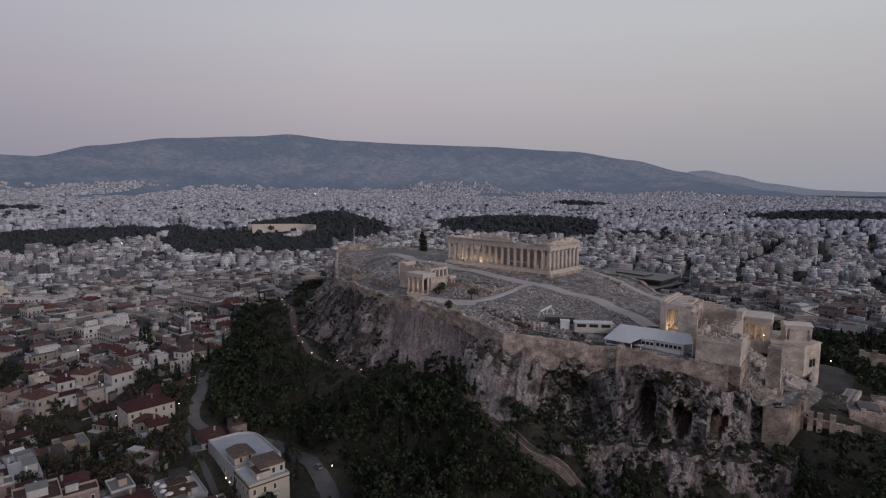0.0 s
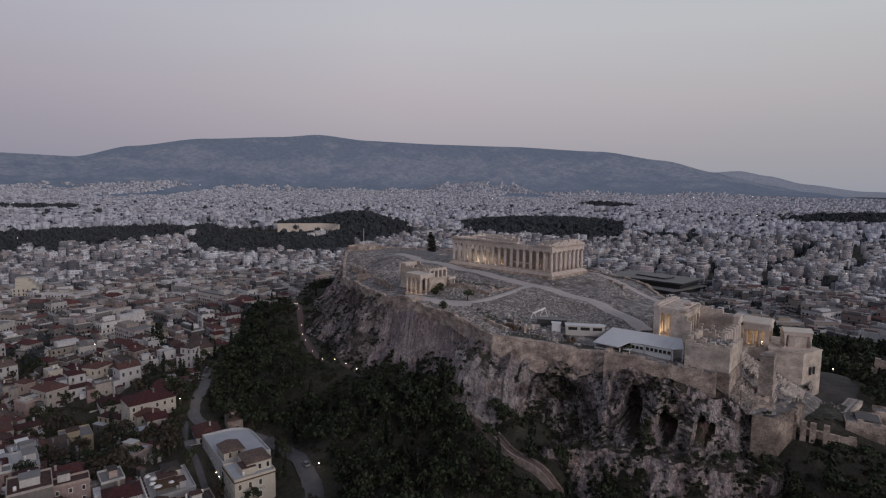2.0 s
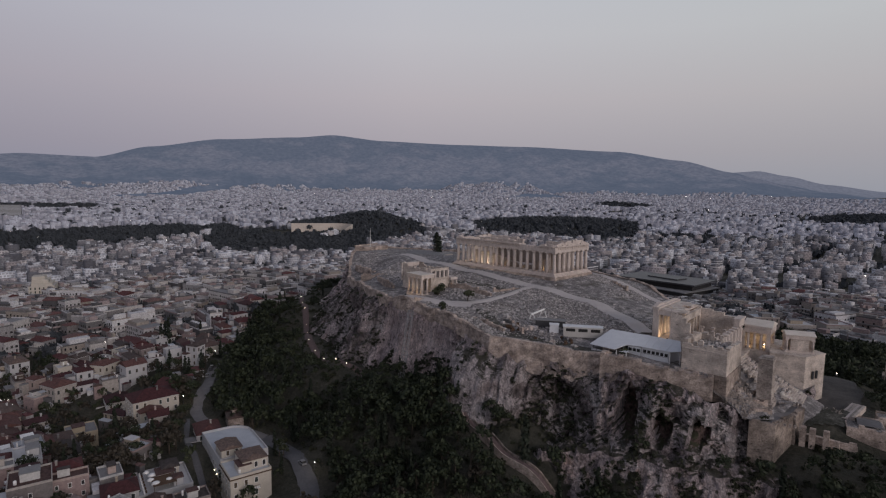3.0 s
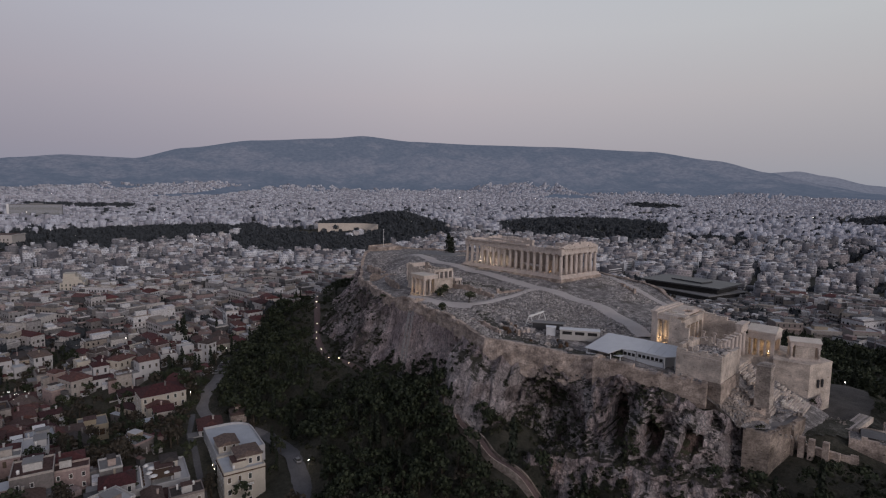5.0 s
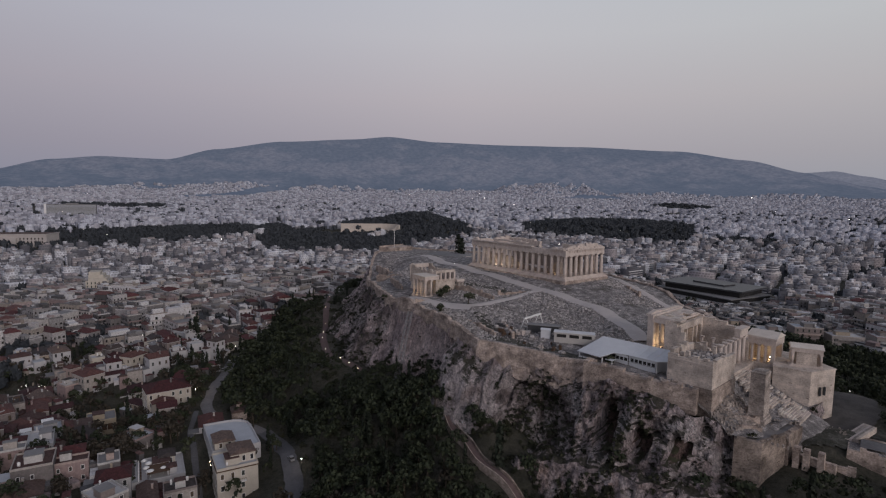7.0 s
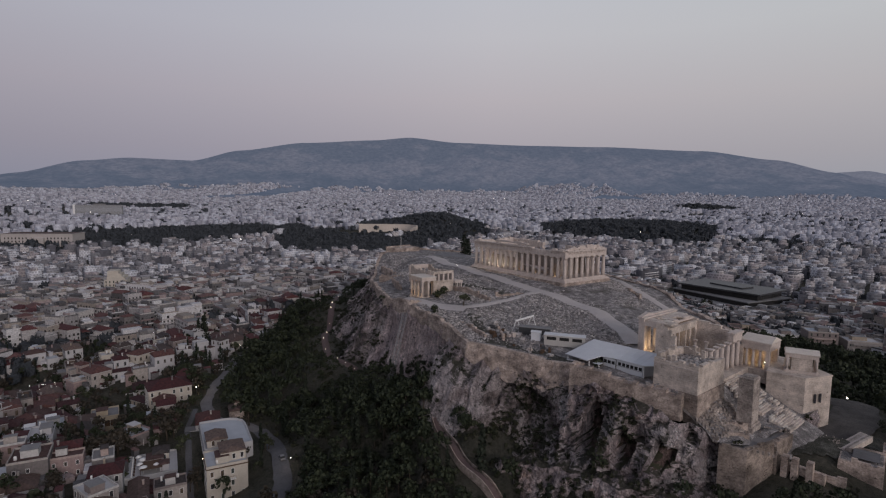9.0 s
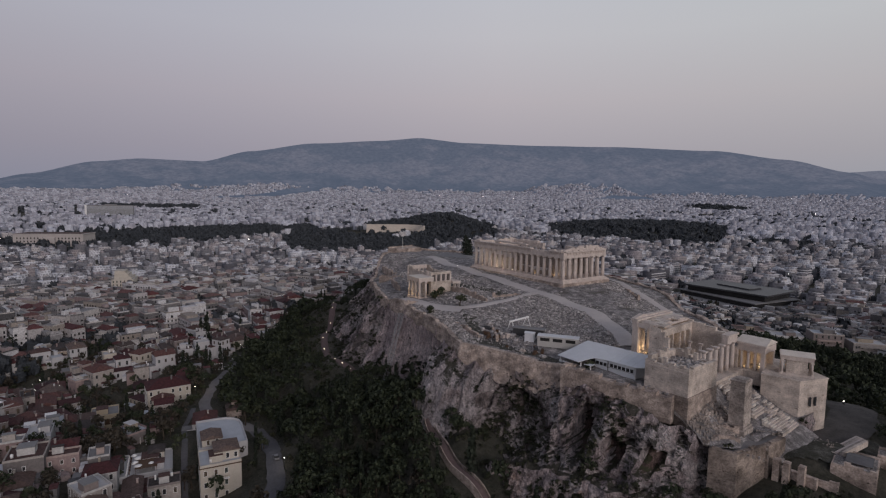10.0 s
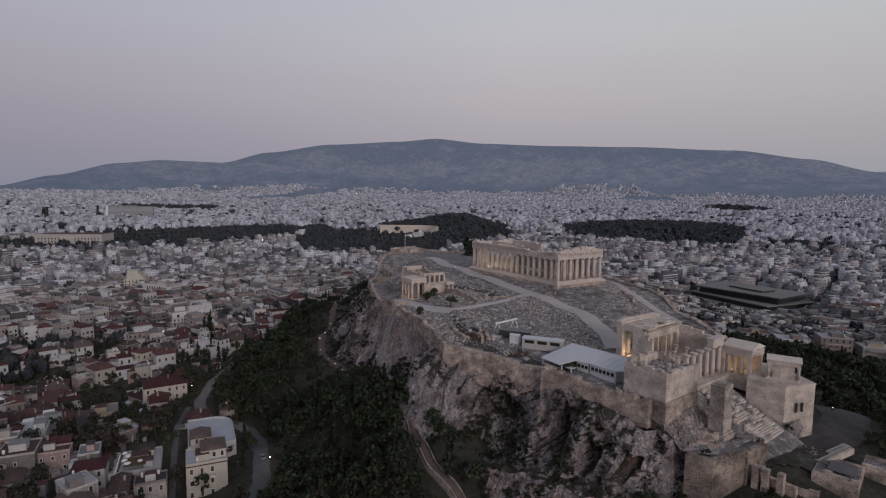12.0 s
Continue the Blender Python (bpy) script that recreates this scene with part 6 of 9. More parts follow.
    for _ in range(26):
        x = rnd.uniform(-60, -18)
        y = 79 + rnd.uniform(-3.5, 5.5) - 0.12 * (x + 40)
        w, d, q = rnd.uniform(0.5, 1.8), rnd.uniform(0.4, 1.0), rnd.uniform(0.5, 1.5)
        single("stacked_block", Shape().box(-w, w, -d, d, -0.6, q * 0.5).box(-w * 0.7, w * 0.6, -d * 0.9, d * 0.8, q * 0.5 + 0.004, q, turn=0.1).mesh("stacked_block", rnd.choice(("rubble", "marble", "dark_panel", "wood_brown"))),
               "stacked cut stones and timber in the conservation yard", "stone stack", group="stacks of the work yard", at=(x, y, top(x, y) + 0.1), turn=rnd.uniform(0, 3))
    fence = thing("yard_fence", (-62, 82.5, 47.5), turn=0, label="thin steel fence along the work yard", category="fence")
    post = Shape().box(-0.05, 0.05, -0.05, 0.05, -0.8, 1.5).mesh("post", "iron")
    line = [(-62 + 1.9 * k, 82.5 + 0.13 * k + 0.5 * math.sin(k / 3)) for k in range(22)]
    for x, y in line:
        part("post", post, fence, at=(x + 62, y - 82.5, top(x, y) - 47.5))
    for hgt in (0.7, 1.4):
        part("wire", Shape().tube([(x + 62, y - 82.5, top(x, y) - 47.5 + hgt) for x, y in line], 0.03, 4).mesh("wire", "iron"), fence)
    h = thing("belvedere", (168, -20, 54), label="square masonry lookout terrace at the rock's far end", category="terrace")
    part("masonry", prism(Shape(), [(5, 9.5), (-7, 4), (-5, -14), (9, -16)], -3, 5.3).mesh("masonry", "rampart"), h)
    part("parapet", prism(Shape(), [(5.2, 9.7), (4.4, 9.0), (8.2, -15.6), (9.2, -16.2)], 5.3, 6.0).mesh("parapet", "rampart"), h)
    f = thing("flagpole", (164.5, -18, 59.2), label="tall thin pale flagpole on the lookout terrace", category="flagpole")
    part("pole", Shape().lathe([(0.16, 0), (0.14, 6), (0.09, 13.4)], 8).mesh("pole", "white_paint"), f)
    part("foot", Shape().box(-0.6, 0.6, -0.6, 0.6, -0.3, 0.3).mesh("foot", "pale_marble"), f)
    k = thing("old_museum", (122, -34, 52.5), turn=0.1, label="low half-sunken grey museum roof behind the temple", category="building")
    part("wall", Shape().box(-16, 16, -8, 8, -3, 4.2).mesh("wall", "marble_wall"), k)
    part("roof", Shape().gable(-14, 14, -8, 8, 4.2, 1.6, hip=4, over=0.4).mesh("roof", "grey_concrete"), k)
    e = thing("lift_track", (17, 91, 36), turn=0.0, label="steep pale steel lift rails against the cliff", category="lift")
    low, high = Vector((-4.5, 8.5, -12.5)), Vector((4.2, -6.0, 13.5))
    for q in (-1.5, -0.7, 0.9, 1.7):
        part("rail", Shape().tube([(low.x + q, low.y, low.z), (high.x + q, high.y, high.z)], 0.15).mesh("rail", "steel"), e)
    rung = Shape().box(-1.6, 1.8, -0.09, 0.09, -0.09, 0.09).mesh("rung", "steel")
    for i in range(22):
        part("rung", rung, e, at=low + (high - low) * (i / 21))
    part("lower_station", Shape().box(-6.5, -3.0, 7.5, 9.6, -15, -10.2).mesh("lower_station", "grey_concrete"), e)



site_works()

# ---- zones of the surroundings ----
def inside(poly, x, y):
    hit, n = False, len(poly)
    for i in range(n):
        (x0, y0), (x1, y1) = poly[i], poly[(i + 1) % n]
        if (y0 > y) != (y1 > y) and x < (x1 - x0) * (y - y0) / (y1 - y0) + x0:
            hit = not hit
    return hit


def from_line(points, x, y):
    best = 1e9
    for (x0, y0), (x1, y1) in zip(points, points[1:]):
        dx, dy = x1 - x0, y1 - y0
        t = min(max(((x - x0) * dx + (y - y0) * dy) / (dx * dx + dy * dy), 0), 1)
        best = min(best, math.hypot(x - x0 - t * dx, y - y0 - t * dy))
    return best


RIM_LOOP = RIM + RIM[:1]
NORTH_WOOD = [(-185, 62), (-185, 170), (-40, 172), (-8, 146), (34, 134), (52, 135), (66, 143), (82, 144), (98, 137), (112, 127), (130, 114), (152, 98), (176, 78), (206, 48), (236, 18), (262, -25), (215, -30), (176, -14), (104, 48), (47, 77), (-27, 94), (-101, 79), (-117, 70), (-132, 60)]
SOUTH_WOOD = [(-190, 60), (-140, 40), (-122, 26), (-98, 8), (-60, -20), (-13, -56), (60, -74), (180, -60), (190, -130), (60, -195), (-20, -200), (-110, -195), (-200, -130), (-240, -20)]
LANE = [(140, 112), (127, 120.4), (110, 132), (101, 140), (92, 146), (80, 148.5), (68, 147.5), (58, 142.5), (48, 138.5)]
STREET = [(48, 138.5), (36, 138), (20, 141.5), (8, 145.5), (-1, 154), (-4, 170), (-6, 190)]
ALLEY = [(86, 152), (66, 161.5), (54, 164), (43, 167.3), (28, 171.2), (10, 175.5), (-12, 182)]
APARTMENTS = [(-22, -163), (-40, -176), (-58, -189), (-77, -202), (-97, -216)]
APPROACH = [(-112, 47), (-118.5, 37), (-122, 27), (-122.5, 15), (-118, 1), (-108, -16), (-90, -36)]
RED_WALK = [(-29, 109.5), (-37, 113), (-48, 116), (-60, 117.5), (-74, 116)]
CLIFF_WALK = [(225, 0), (188, 24), (165, 39), (141, 54), (105, 78), (78, 90.5), (54, 97), (42, 97), (30, 102)]
strip("lane", LANE, 6.0, "paving", land, "pale sloping stone lane below the wood", "road", lift=0.3)
strip("street", STREET, 8.0, "asphalt", land, "grey asphalt street beside the wood", "road", lift=0.3)
strip("alley", ALLEY, 2.8, "asphalt", land, "narrow dark alley between houses", "road", lift=0.25)
strip("cliff_walk", CLIFF_WALK, 4.0, "brick_path", land, "reddish footpath along the foot of the cliff", "path", lift=0.5)


def gate_slope():
    """The stony slope between the small temple's bastion and the lower gate."""
    edge = [(-112.5, 57), (-119, 61), (-127, 57), (-138, 44), (-149, 24), (-140, 17), (-124, 29), (-118, 44)]
    verts, faces, at = [], [], {}
    for i in range(-125, -86):
        for j in range(10, 53):
            x, y = i * 1.2, j * 1.2
            if inside(edge, x, y):
                at[i, j] = len(verts)
                verts.append((x, y, land(x, y) + 0.35 + 0.7 * fbm(x / 3, y / 3, 3, 3)))
    for i, j in at:
        if (i + 1, j) in at and (i, j + 1) in at and (i + 1, j + 1) in at:
            faces.append((at[i, j], at[i + 1, j], at[i + 1, j + 1], at[i, j + 1]))
    single("gate_slope", Shape().add(verts, faces, 0, True).mesh("gate_slope", "stony_turf"), "worn stony slope below the small temple", "slope", "structure")
    rnd = random.Random(26)
    s = Shape()
    for _ in range(260):
        x, y = rnd.uniform(-127, -112), rnd.uniform(26, 48)
        if inside(edge, x, y):
            q = rnd.uniform(0.12, 0.34)
            s.box(-q, q, -q * 0.6, q * 0.6, land(x, y) - 0.3, land(x, y) + rnd.uniform(0.3, 0.75), turn=rnd.uniform(0, 3), at=(x, y))
    single("gate_rubble", s.mesh("gate_rubble", "grey_marble"), "marble fragments strewn below the gateway", "rubble", "stuff")


gate_slope()
strip("approach", APPROACH, 13.0, "dusty_ground", land, "worn grey approach ramp below the small temple", "path", lift=0.6)
strip("red_walk", RED_WALK, 2.4, "brick_path", lambda x, y: land(x, y) + 1.6, "red brick walkway with pale kerbs on the slope", "path", lift=0.5)


def walk_walls():
    """Low pale parapets on both sides of the red walkway."""
    for side in (-1.4, 1.4):
        s = Shape()
        pts = []
        for (x0, y0), (x1, y1) in zip(RED_WALK, RED_WALK[1:]):
            for k in range(6):
                pts.append((x0 + (x1 - x0) * k / 6, y0 + (y1 - y0) * k / 6))
        for _ in range(3):
            pts = [pts[0]] + [((a[0] + 2 * b[0] + c[0]) / 4, (a[1] + 2 * b[1] + c[1]) / 4) for a, b, c in zip(pts, pts[1:], pts[2:])] + [pts[-1]]
        ring = []
        for i, (x, y) in enumerate(pts):
            (ax, ay), (bx, by) = pts[max(i - 1, 0)], pts[min(i + 1, len(pts) - 1)]
            d = math.hypot(bx - ax, by - ay)
            nx, ny = -(by - ay) / d, (bx - ax) / d
            z = land(x, y) + 2.1
            ring.append([(x + nx * (side + o), y + ny * (side + o), q) for o, q in ((-0.14, z - 3.5), (-0.14, z + 0.35), (0.14, z + 0.35), (0.14, z - 3.5))])
        for a, b in zip(ring, ring[1:]):
            s.add(a + b, [(0, 1, 5, 4), (1, 2, 6, 5), (2, 3, 7, 6)])
        s.add(ring[0], [(3, 2, 1, 0)])
        s.add(ring[-1], [(0, 1, 2, 3)])
        single("kerb_wall", s.mesh("kerb_wall", "rampart"), "low pale kerb wall beside the brick walkway", "wall", "structure")


walk_walls()

# ---- trees ----
def leaf_cloud(rnd, lumps, per_lump, size, flat=1.0):
    """Small leaf cards gathered in lumps; returns vertices and faces."""
    verts, faces = [], []
    for cx, cy, cz, r in lumps:
        for _ in range(per_lump):
            d = Vector((rnd.gauss(0, 1), rnd.gauss(0, 1), rnd.gauss(0, 1))).normalized()
            q = r * rnd.uniform(0.45, 1.08)
            c = Vector((cx + d.x * q, cy + d.y * q, cz + d.z * q * flat))
            u = (d.cross(Vector((rnd.gauss(0, 1), rnd.gauss(0, 1), rnd.gauss(0, 1))))).normalized()
            v = (u.cross(d) + 0.5 * d * rnd.uniform(-1, 1)).normalized()
            a, b = size * rnd.uniform(0.6, 1.3), size * rnd.uniform(0.5, 1.1)
            k = len(verts)
            verts += [tuple(c - u * a), tuple(c - v * b * 0.7), tuple(c + u * a), tuple(c + v * b)]
            faces.append((k, k + 1, k + 2, k + 3))
    return verts, faces


def tree_kind(kind, seed, leaves=18, leaf=0.49):
    """Trunk and crown shapes of one tree about eight metres high."""
    rnd = random.Random(seed)
    trunk, crown = Shape(), Shape()
    if kind == "cypress":
        trunk.tube([(0, 0, -1), (0, 0, 2), (0.05, 0, 8)], [0.22, 0.18, 0.05])
        lumps = [(rnd.uniform(-0.15, 0.15), rnd.uniform(-0.15, 0.15), 0.9 + 0.85 * k, 1.05 * (1 - (k / 12) ** 2.2) + 0.12) for k in range(12)]
        crown.add(*leaf_cloud(rnd, lumps, 26, 0.42, 1.3), 0)
    elif kind == "bush":
        trunk.tube([(0, 0, -0.5), (0.1, 0, 0.9), (0.2, 0.1, 1.6)], [0.14, 0.1, 0.05])
        lumps = [(rnd.uniform(-1.2, 1.2), rnd.uniform(-1.2, 1.2), rnd.uniform(0.7, 1.7), rnd.uniform(0.7, 1.1)) for _ in range(6)]
        crown.add(*leaf_cloud(rnd, lumps, 20, 0.4, 0.9), 0)
    else:
        h = {"pine": 5.2, "olive": 2.6, "broad": 3.6}[kind]
        lean = rnd.uniform(-0.6, 0.6)
        trunk.tube([(0, 0, -1.2), (lean * 0.3, 0, h * 0.5), (lean, 0.2, h)], [0.3, 0.22, 0.14])
        lumps = []
        count = {"pine": 9, "olive": 8, "broad": 10}[kind]
        spread = {"pine": 2.3, "olive": 1.9, "broad": 2.2}[kind]
        for k in range(count):
            a, q = 2.4 * k + rnd.uniform(-0.5, 0.5), spread * math.sqrt((k + 0.4) / count)
            z = h + {"pine": 1.1, "olive": 0.8, "broad": 1.4}[kind] * (1 - (q / spread) ** 2) * 1.6 + rnd.uniform(-0.7, 0.7)
            lumps.append((lean + q * math.cos(a), 0.2 + q * math.sin(a), z, rnd.uniform(0.95, 1.5)))
            if k % 2 == 0:
                trunk.tube([(lean * 0.8, 0.1, h * 0.8), (lean + q * 0.6 * math.cos(a), q * 0.6 * math.sin(a), z - 0.4)], [0.1, 0.04], 5)
        crown.add(*leaf_cloud(rnd, lumps, leaves, leaf, 0.75), 0)
    return trunk, crown


KINDS = []
for kind, leaf, count in (("pine", "leaf_pine", 4), ("olive", "leaf_olive", 3), ("cypress", "leaf_cypress", 2), ("broad", "leaf_autumn", 2), ("bush", "leaf_olive", 3)):
    for k in range(count):
        tr, cr = tree_kind(kind, 40 + k * 7 + len(kind))
        sparse = tree_kind(kind, 40 + k * 7 + len(kind), 9, 0.68)[1]
        KINDS.append((kind, leaf, tr, cr, tr.mesh("trunk", "bark"), cr.mesh("crown", leaf), sparse))
TREE_WORDS = {"pine": ("dark green pine tree with a rounded crown", "tree"), "olive": ("low grey-green olive tree", "tree"), "cypress": ("tall narrow dark cypress tree", "tree"),
              "broad": ("half-bare brownish broadleaf tree", "tree"), "bush": ("low dark green shrub", "shrub")}


def plant(kind_index, x, y, z, scale, turn, group):
    kind, tm, cm = KINDS[kind_index][0], KINDS[kind_index][4], KINDS[kind_index][5]
    t = thing({"bush": "shrub"}.get(kind, kind + "_tree" if kind != "broad" else "broadleaf_tree"), (x, y, z), label=TREE_WORDS[kind][0], category=TREE_WORDS[kind][1], group=group)
    for name, me in (("trunk", tm), ("crown", cm)):
        part(name, me, t)
    t.matrix_world = Matrix.Translation((x, y, z)) @ Matrix.Rotation(turn, 4, "Z") @ Matrix.Diagonal((scale * random.uniform(0.9, 1.15), scale, scale * random.uniform(0.9, 1.15), 1))
    return t


def joined_mesh(name, pieces, material):
    """pieces: (vertex array, face array of quads, placement matrices); one mesh of all copies."""
    vs, fs, base = [], [], 0
    for v, f, places in pieces:
        for m in places:
            vs.append(v @ m[:3, :3].T + m[:3, 3])
            fs.append(f + base)
            base += len(v)
    v, f = np.concatenate(vs), np.concatenate(fs)
    me = bpy.data.meshes.new(name)
    me.vertices.add(len(v))
    me.vertices.foreach_set("co", v.ravel())
    me.loops.add(f.size)
    me.loops.foreach_set("vertex_index", f.ravel().astype(np.int32))
    me.polygons.add(len(f))
    me.polygons.foreach_set("loop_start", np.arange(0, f.size, f.shape[1], dtype=np.int32))
    me.materials.append(MATS[material])
    me.update(calc_edges=True)
    return me


def placing(x, y, z, sx, sy, sz, turn):
    c, s = math.cos(turn), math.sin(turn)
    return np.array([[c * sx, -s * sy, 0, x], [s * sx, c * sy, 0, y], [0, 0, sz, z]])


def on_way(x, y, gap=0.0):
    return (from_line(LANE, x, y) < 4 + gap or from_line(STREET, x, y) < 4.6 + gap or from_line(CLIFF_WALK, x, y) < 3 + gap or from_line(RED_WALK, x, y) < 4.5 + gap or from_line(ALLEY, x, y) < 2.2 + gap)


def woods():
    rnd = random.Random(77)
    picks = []
    step = 4.0
    for poly, dense in ((NORTH_WOOD, 0.95), (SOUTH_WOOD, 0.62)):
        xs, ys = [p[0] for p in poly], [p[1] for p in poly]
        x = min(xs)
        while x < max(xs):
            y = min(ys)
            while y < max(ys):
                px, py = x + rnd.uniform(-2, 2), y + rnd.uniform(-2, 2)
                y += step
                if rnd.random() > dense or not inside(poly, px, py) or inside(RIM, px, py) or on_way(px, py):
                    continue
                gap = from_line(RIM_LOOP, px, py)
                if gap < 12.5 or (px > 28 and gap < 24 - 0.02 * px) or from_line(CLIFF_WALK, px, py) < 4.5 or (-114 < px < -45 and py > 60 and gap < 26 and rnd.random() < 0.9):
                    continue
                if from_line(APPROACH, px, py) < 8 or from_line(APARTMENTS, px, py) < 10:
                    continue
                if -185 < px < -124 and -84 < py < -35:
                    continue
                if -146 < px < -116 and 34 < py < 74:
                    continue
                picks.append((px, py, gap))
            x += step
    rnd.shuffle(picks)
    near = sorted(picks, key=lambda p: math.hypot(p[0] + 30, p[1] - 175))
    chosen, rest = near[:150], near[150:]
    for k, (x, y, gap) in enumerate(chosen):
        r = rnd.random()
        kind = rnd.choice((0, 1, 2, 3)) if r < 0.62 else rnd.choice((4, 5, 6)) if r < 0.86 else rnd.choice((7, 8)) if r < 0.94 else rnd.choice((9, 10))
        plant(kind, x, y, land(x, y), rnd.uniform(0.75, 1.2), rnd.uniform(0, 6), "trees of the north slope")
    lots = {}
    for x, y, gap in rest:
        r = rnd.random()
        kind = rnd.choice((0, 1, 2, 3)) if r < 0.7 else rnd.choice((4, 5, 6)) if r < 0.9 else rnd.choice((7, 8))
        s = rnd.uniform(0.7, 1.25) * (0.5 if from_line(CLIFF_WALK, x, y) < 12 else 0.75 if from_line(CLIFF_WALK, x, y) < 22 else 1)
        lots.setdefault((kind, 6 if math.hypot(x + 150, y - 237) > 215 else 3), []).append(placing(x, y, land(x, y), s, s, s * rnd.uniform(0.9, 1.1), rnd.uniform(0, 6)))
    for leaf in ("leaf_pine", "leaf_olive", "leaf_cypress"):
        pieces = [(np.array(KINDS[k][c].v), np.array(KINDS[k][c].f), m) for (k, c), m in lots.items() if KINDS[k][1] == leaf]
        single("woodland", joined_mesh("woodland", pieces, leaf), "dense dark evergreen wood on the slope", "wood", "stuff")


woods()


def shrubs():
    """Bushes on cliff ledges, slopes and the summit."""
    rnd = random.Random(13)
    for x, y, k, s in ((6.7, 64.8, 4, 1.15), (7.4, 79, 11, 1.4), (28, 56, 11, 1.5), (26.0, 62.5, 12, 1.9), (98, 12, 12, 0.9), (-74, 76, 11, 0.9), (-70, 79, 12, 1.0), (48, 78.5, 13, 0.8)):
        plant(k, x, y, top(x, y) - 0.1, s, rnd.uniform(0, 6), "shrubs on the summit")
    for x, y, k, w, h in ((116.5, -37, 7, 3.2, 1.45), (122, -46, 8, 2.6, 1.15)):
        ob = plant(k, x, y, top(x, y) - 0.1, 1.0, 1.0, "shrubs on the summit")
        ob.matrix_world = Matrix.Translation((x, y, top(x, y) - 0.1)) @ Matrix.Diagonal((w, w, h, 1))
    for _ in range(110):
        x = rnd.uniform(-122, -20)
        q = rnd.uniform(9, 24)
        y = 92 - 0.12 * abs(x + 40) + q
        if on_way(x, y, 1) or from_line(RIM_LOOP, x, y) < 9:
            continue
        plant(rnd.choice((11, 12, 13)), x, y, land(x, y), rnd.uniform(0.4, 0.9), rnd.uniform(0, 6), "shrubs at the foot of the cliff")
    for _ in range(70):
        x, y = rnd.uniform(-34, 34), rnd.uniform(103, 124)
        if from_line(RIM_LOOP, x, y) < 12.5 + 0.2 * max(x, 0) or on_way(x, y):
            continue
        plant(rnd.choice((0, 1, 2, 3, 0, 1, 7)), x, y, land(x, y) - 0.3, rnd.uniform(0.95, 1.35) if x < -6 else rnd.uniform(0.5, 0.7), rnd.uniform(0, 6), "trees under the cliff")
    for x, y, s in ((-56, 115, 1.5), (-78, 112, 1.35), (-98, 112, 1.1), (8, 118, 1.3), (44, 120, 1.2), (128, 134, 1.2), (131, 131, 1.0), (205, 110, 1.9), (209, 113, 1.7), (213, 109, 1.6)):
        plant(rnd.choice((7, 8)), x, y, land(x, y), s, rnd.uniform(0, 6), "tall cypresses")


shrubs()


def scrub():
    """Low scrub rooted on the cliff ledges and all over the slopes."""
    rnd = random.Random(5)
    forms = []
    for k in range(3):
        v, f = leaf_cloud(rnd, [(rnd.uniform(-0.6, 0.6), rnd.uniform(-0.6, 0.6), 0.35, 0.75) for _ in range(3)], 9, 0.36, 0.75)
        forms.append((np.array(v), np.array(f)))
    lots = [[], [], []]
    for x, y, z in ROOTS:
        s = rnd.uniform(0.45, 1.15)
        lots[rnd.randrange(3)].append(placing(x, y + 0.3, z, s, s, s, rnd.uniform(0, 6)))
    slope = []
    while len(slope) < 2400:
        x, y = rnd.uniform(-190, 230), rnd.uniform(20, 170)
        if not inside(NORTH_WOOD, x, y) or inside(RIM, x, y) or on_way(x, y, -1) or from_line(RIM_LOOP, x, y) < 8:
            continue
        s = rnd.uniform(0.6, 1.7)
        slope.append((x, y))
        lots[rnd.randrange(3)].append(placing(x, y, land(x, y), s, s, s, rnd.uniform(0, 6)))
    single("scrub", joined_mesh("scrub", [(v, f, m) for (v, f), m in zip(forms, lots)], "leaf_scrub"), "dark low scrub on ledges and slopes", "scrub", "stuff")


scrub()

# ---- houses of the old town ----
WINDOW = {}
for w, h in ((0.95, 1.75), (0.8, 1.3), (1.0, 2.1), (1.5, 1.3)):
    frame_shape = Shape()
    frame_shape.box(-w / 2 - 0.1, w / 2 + 0.1, -0.04, 0.07, -0.12, 0.0).box(-w / 2 - 0.1, -w / 2, -0.04, 0.06, 0, h).box(w / 2, w / 2 + 0.1, -0.04, 0.06, 0, h).box(-w / 2 - 0.1, w / 2 + 0.1, -0.04, 0.06, h, h + 0.1)
    WINDOW[w] = (h, frame_shape.mesh("window_frame", "white_paint"), Shape().box(-w / 2, w / 2, -0.05, 0.02, 0, h).mesh("pane", "shutter"))


def add_window(parent, w, x, y, z, turn, deep=False):
    h, fr, pane = WINDOW[w]
    p = part("window", pane, parent, at=(x, y, z), turn=turn)
    if deep:
        part("window_frame", fr, p)
    return p


HOUSE_LABELS = {"tile": "old {} house with a red tiled roof", "old": "old {} house with a faded brown tiled roof", "flat": "{} house with a flat terrace roof"}
WALL_WORDS = {"house_wall": "plastered", "cream_wall": "cream-plastered", "yellow_wall": "ochre-yellow", "white_wall": "whitewashed"}


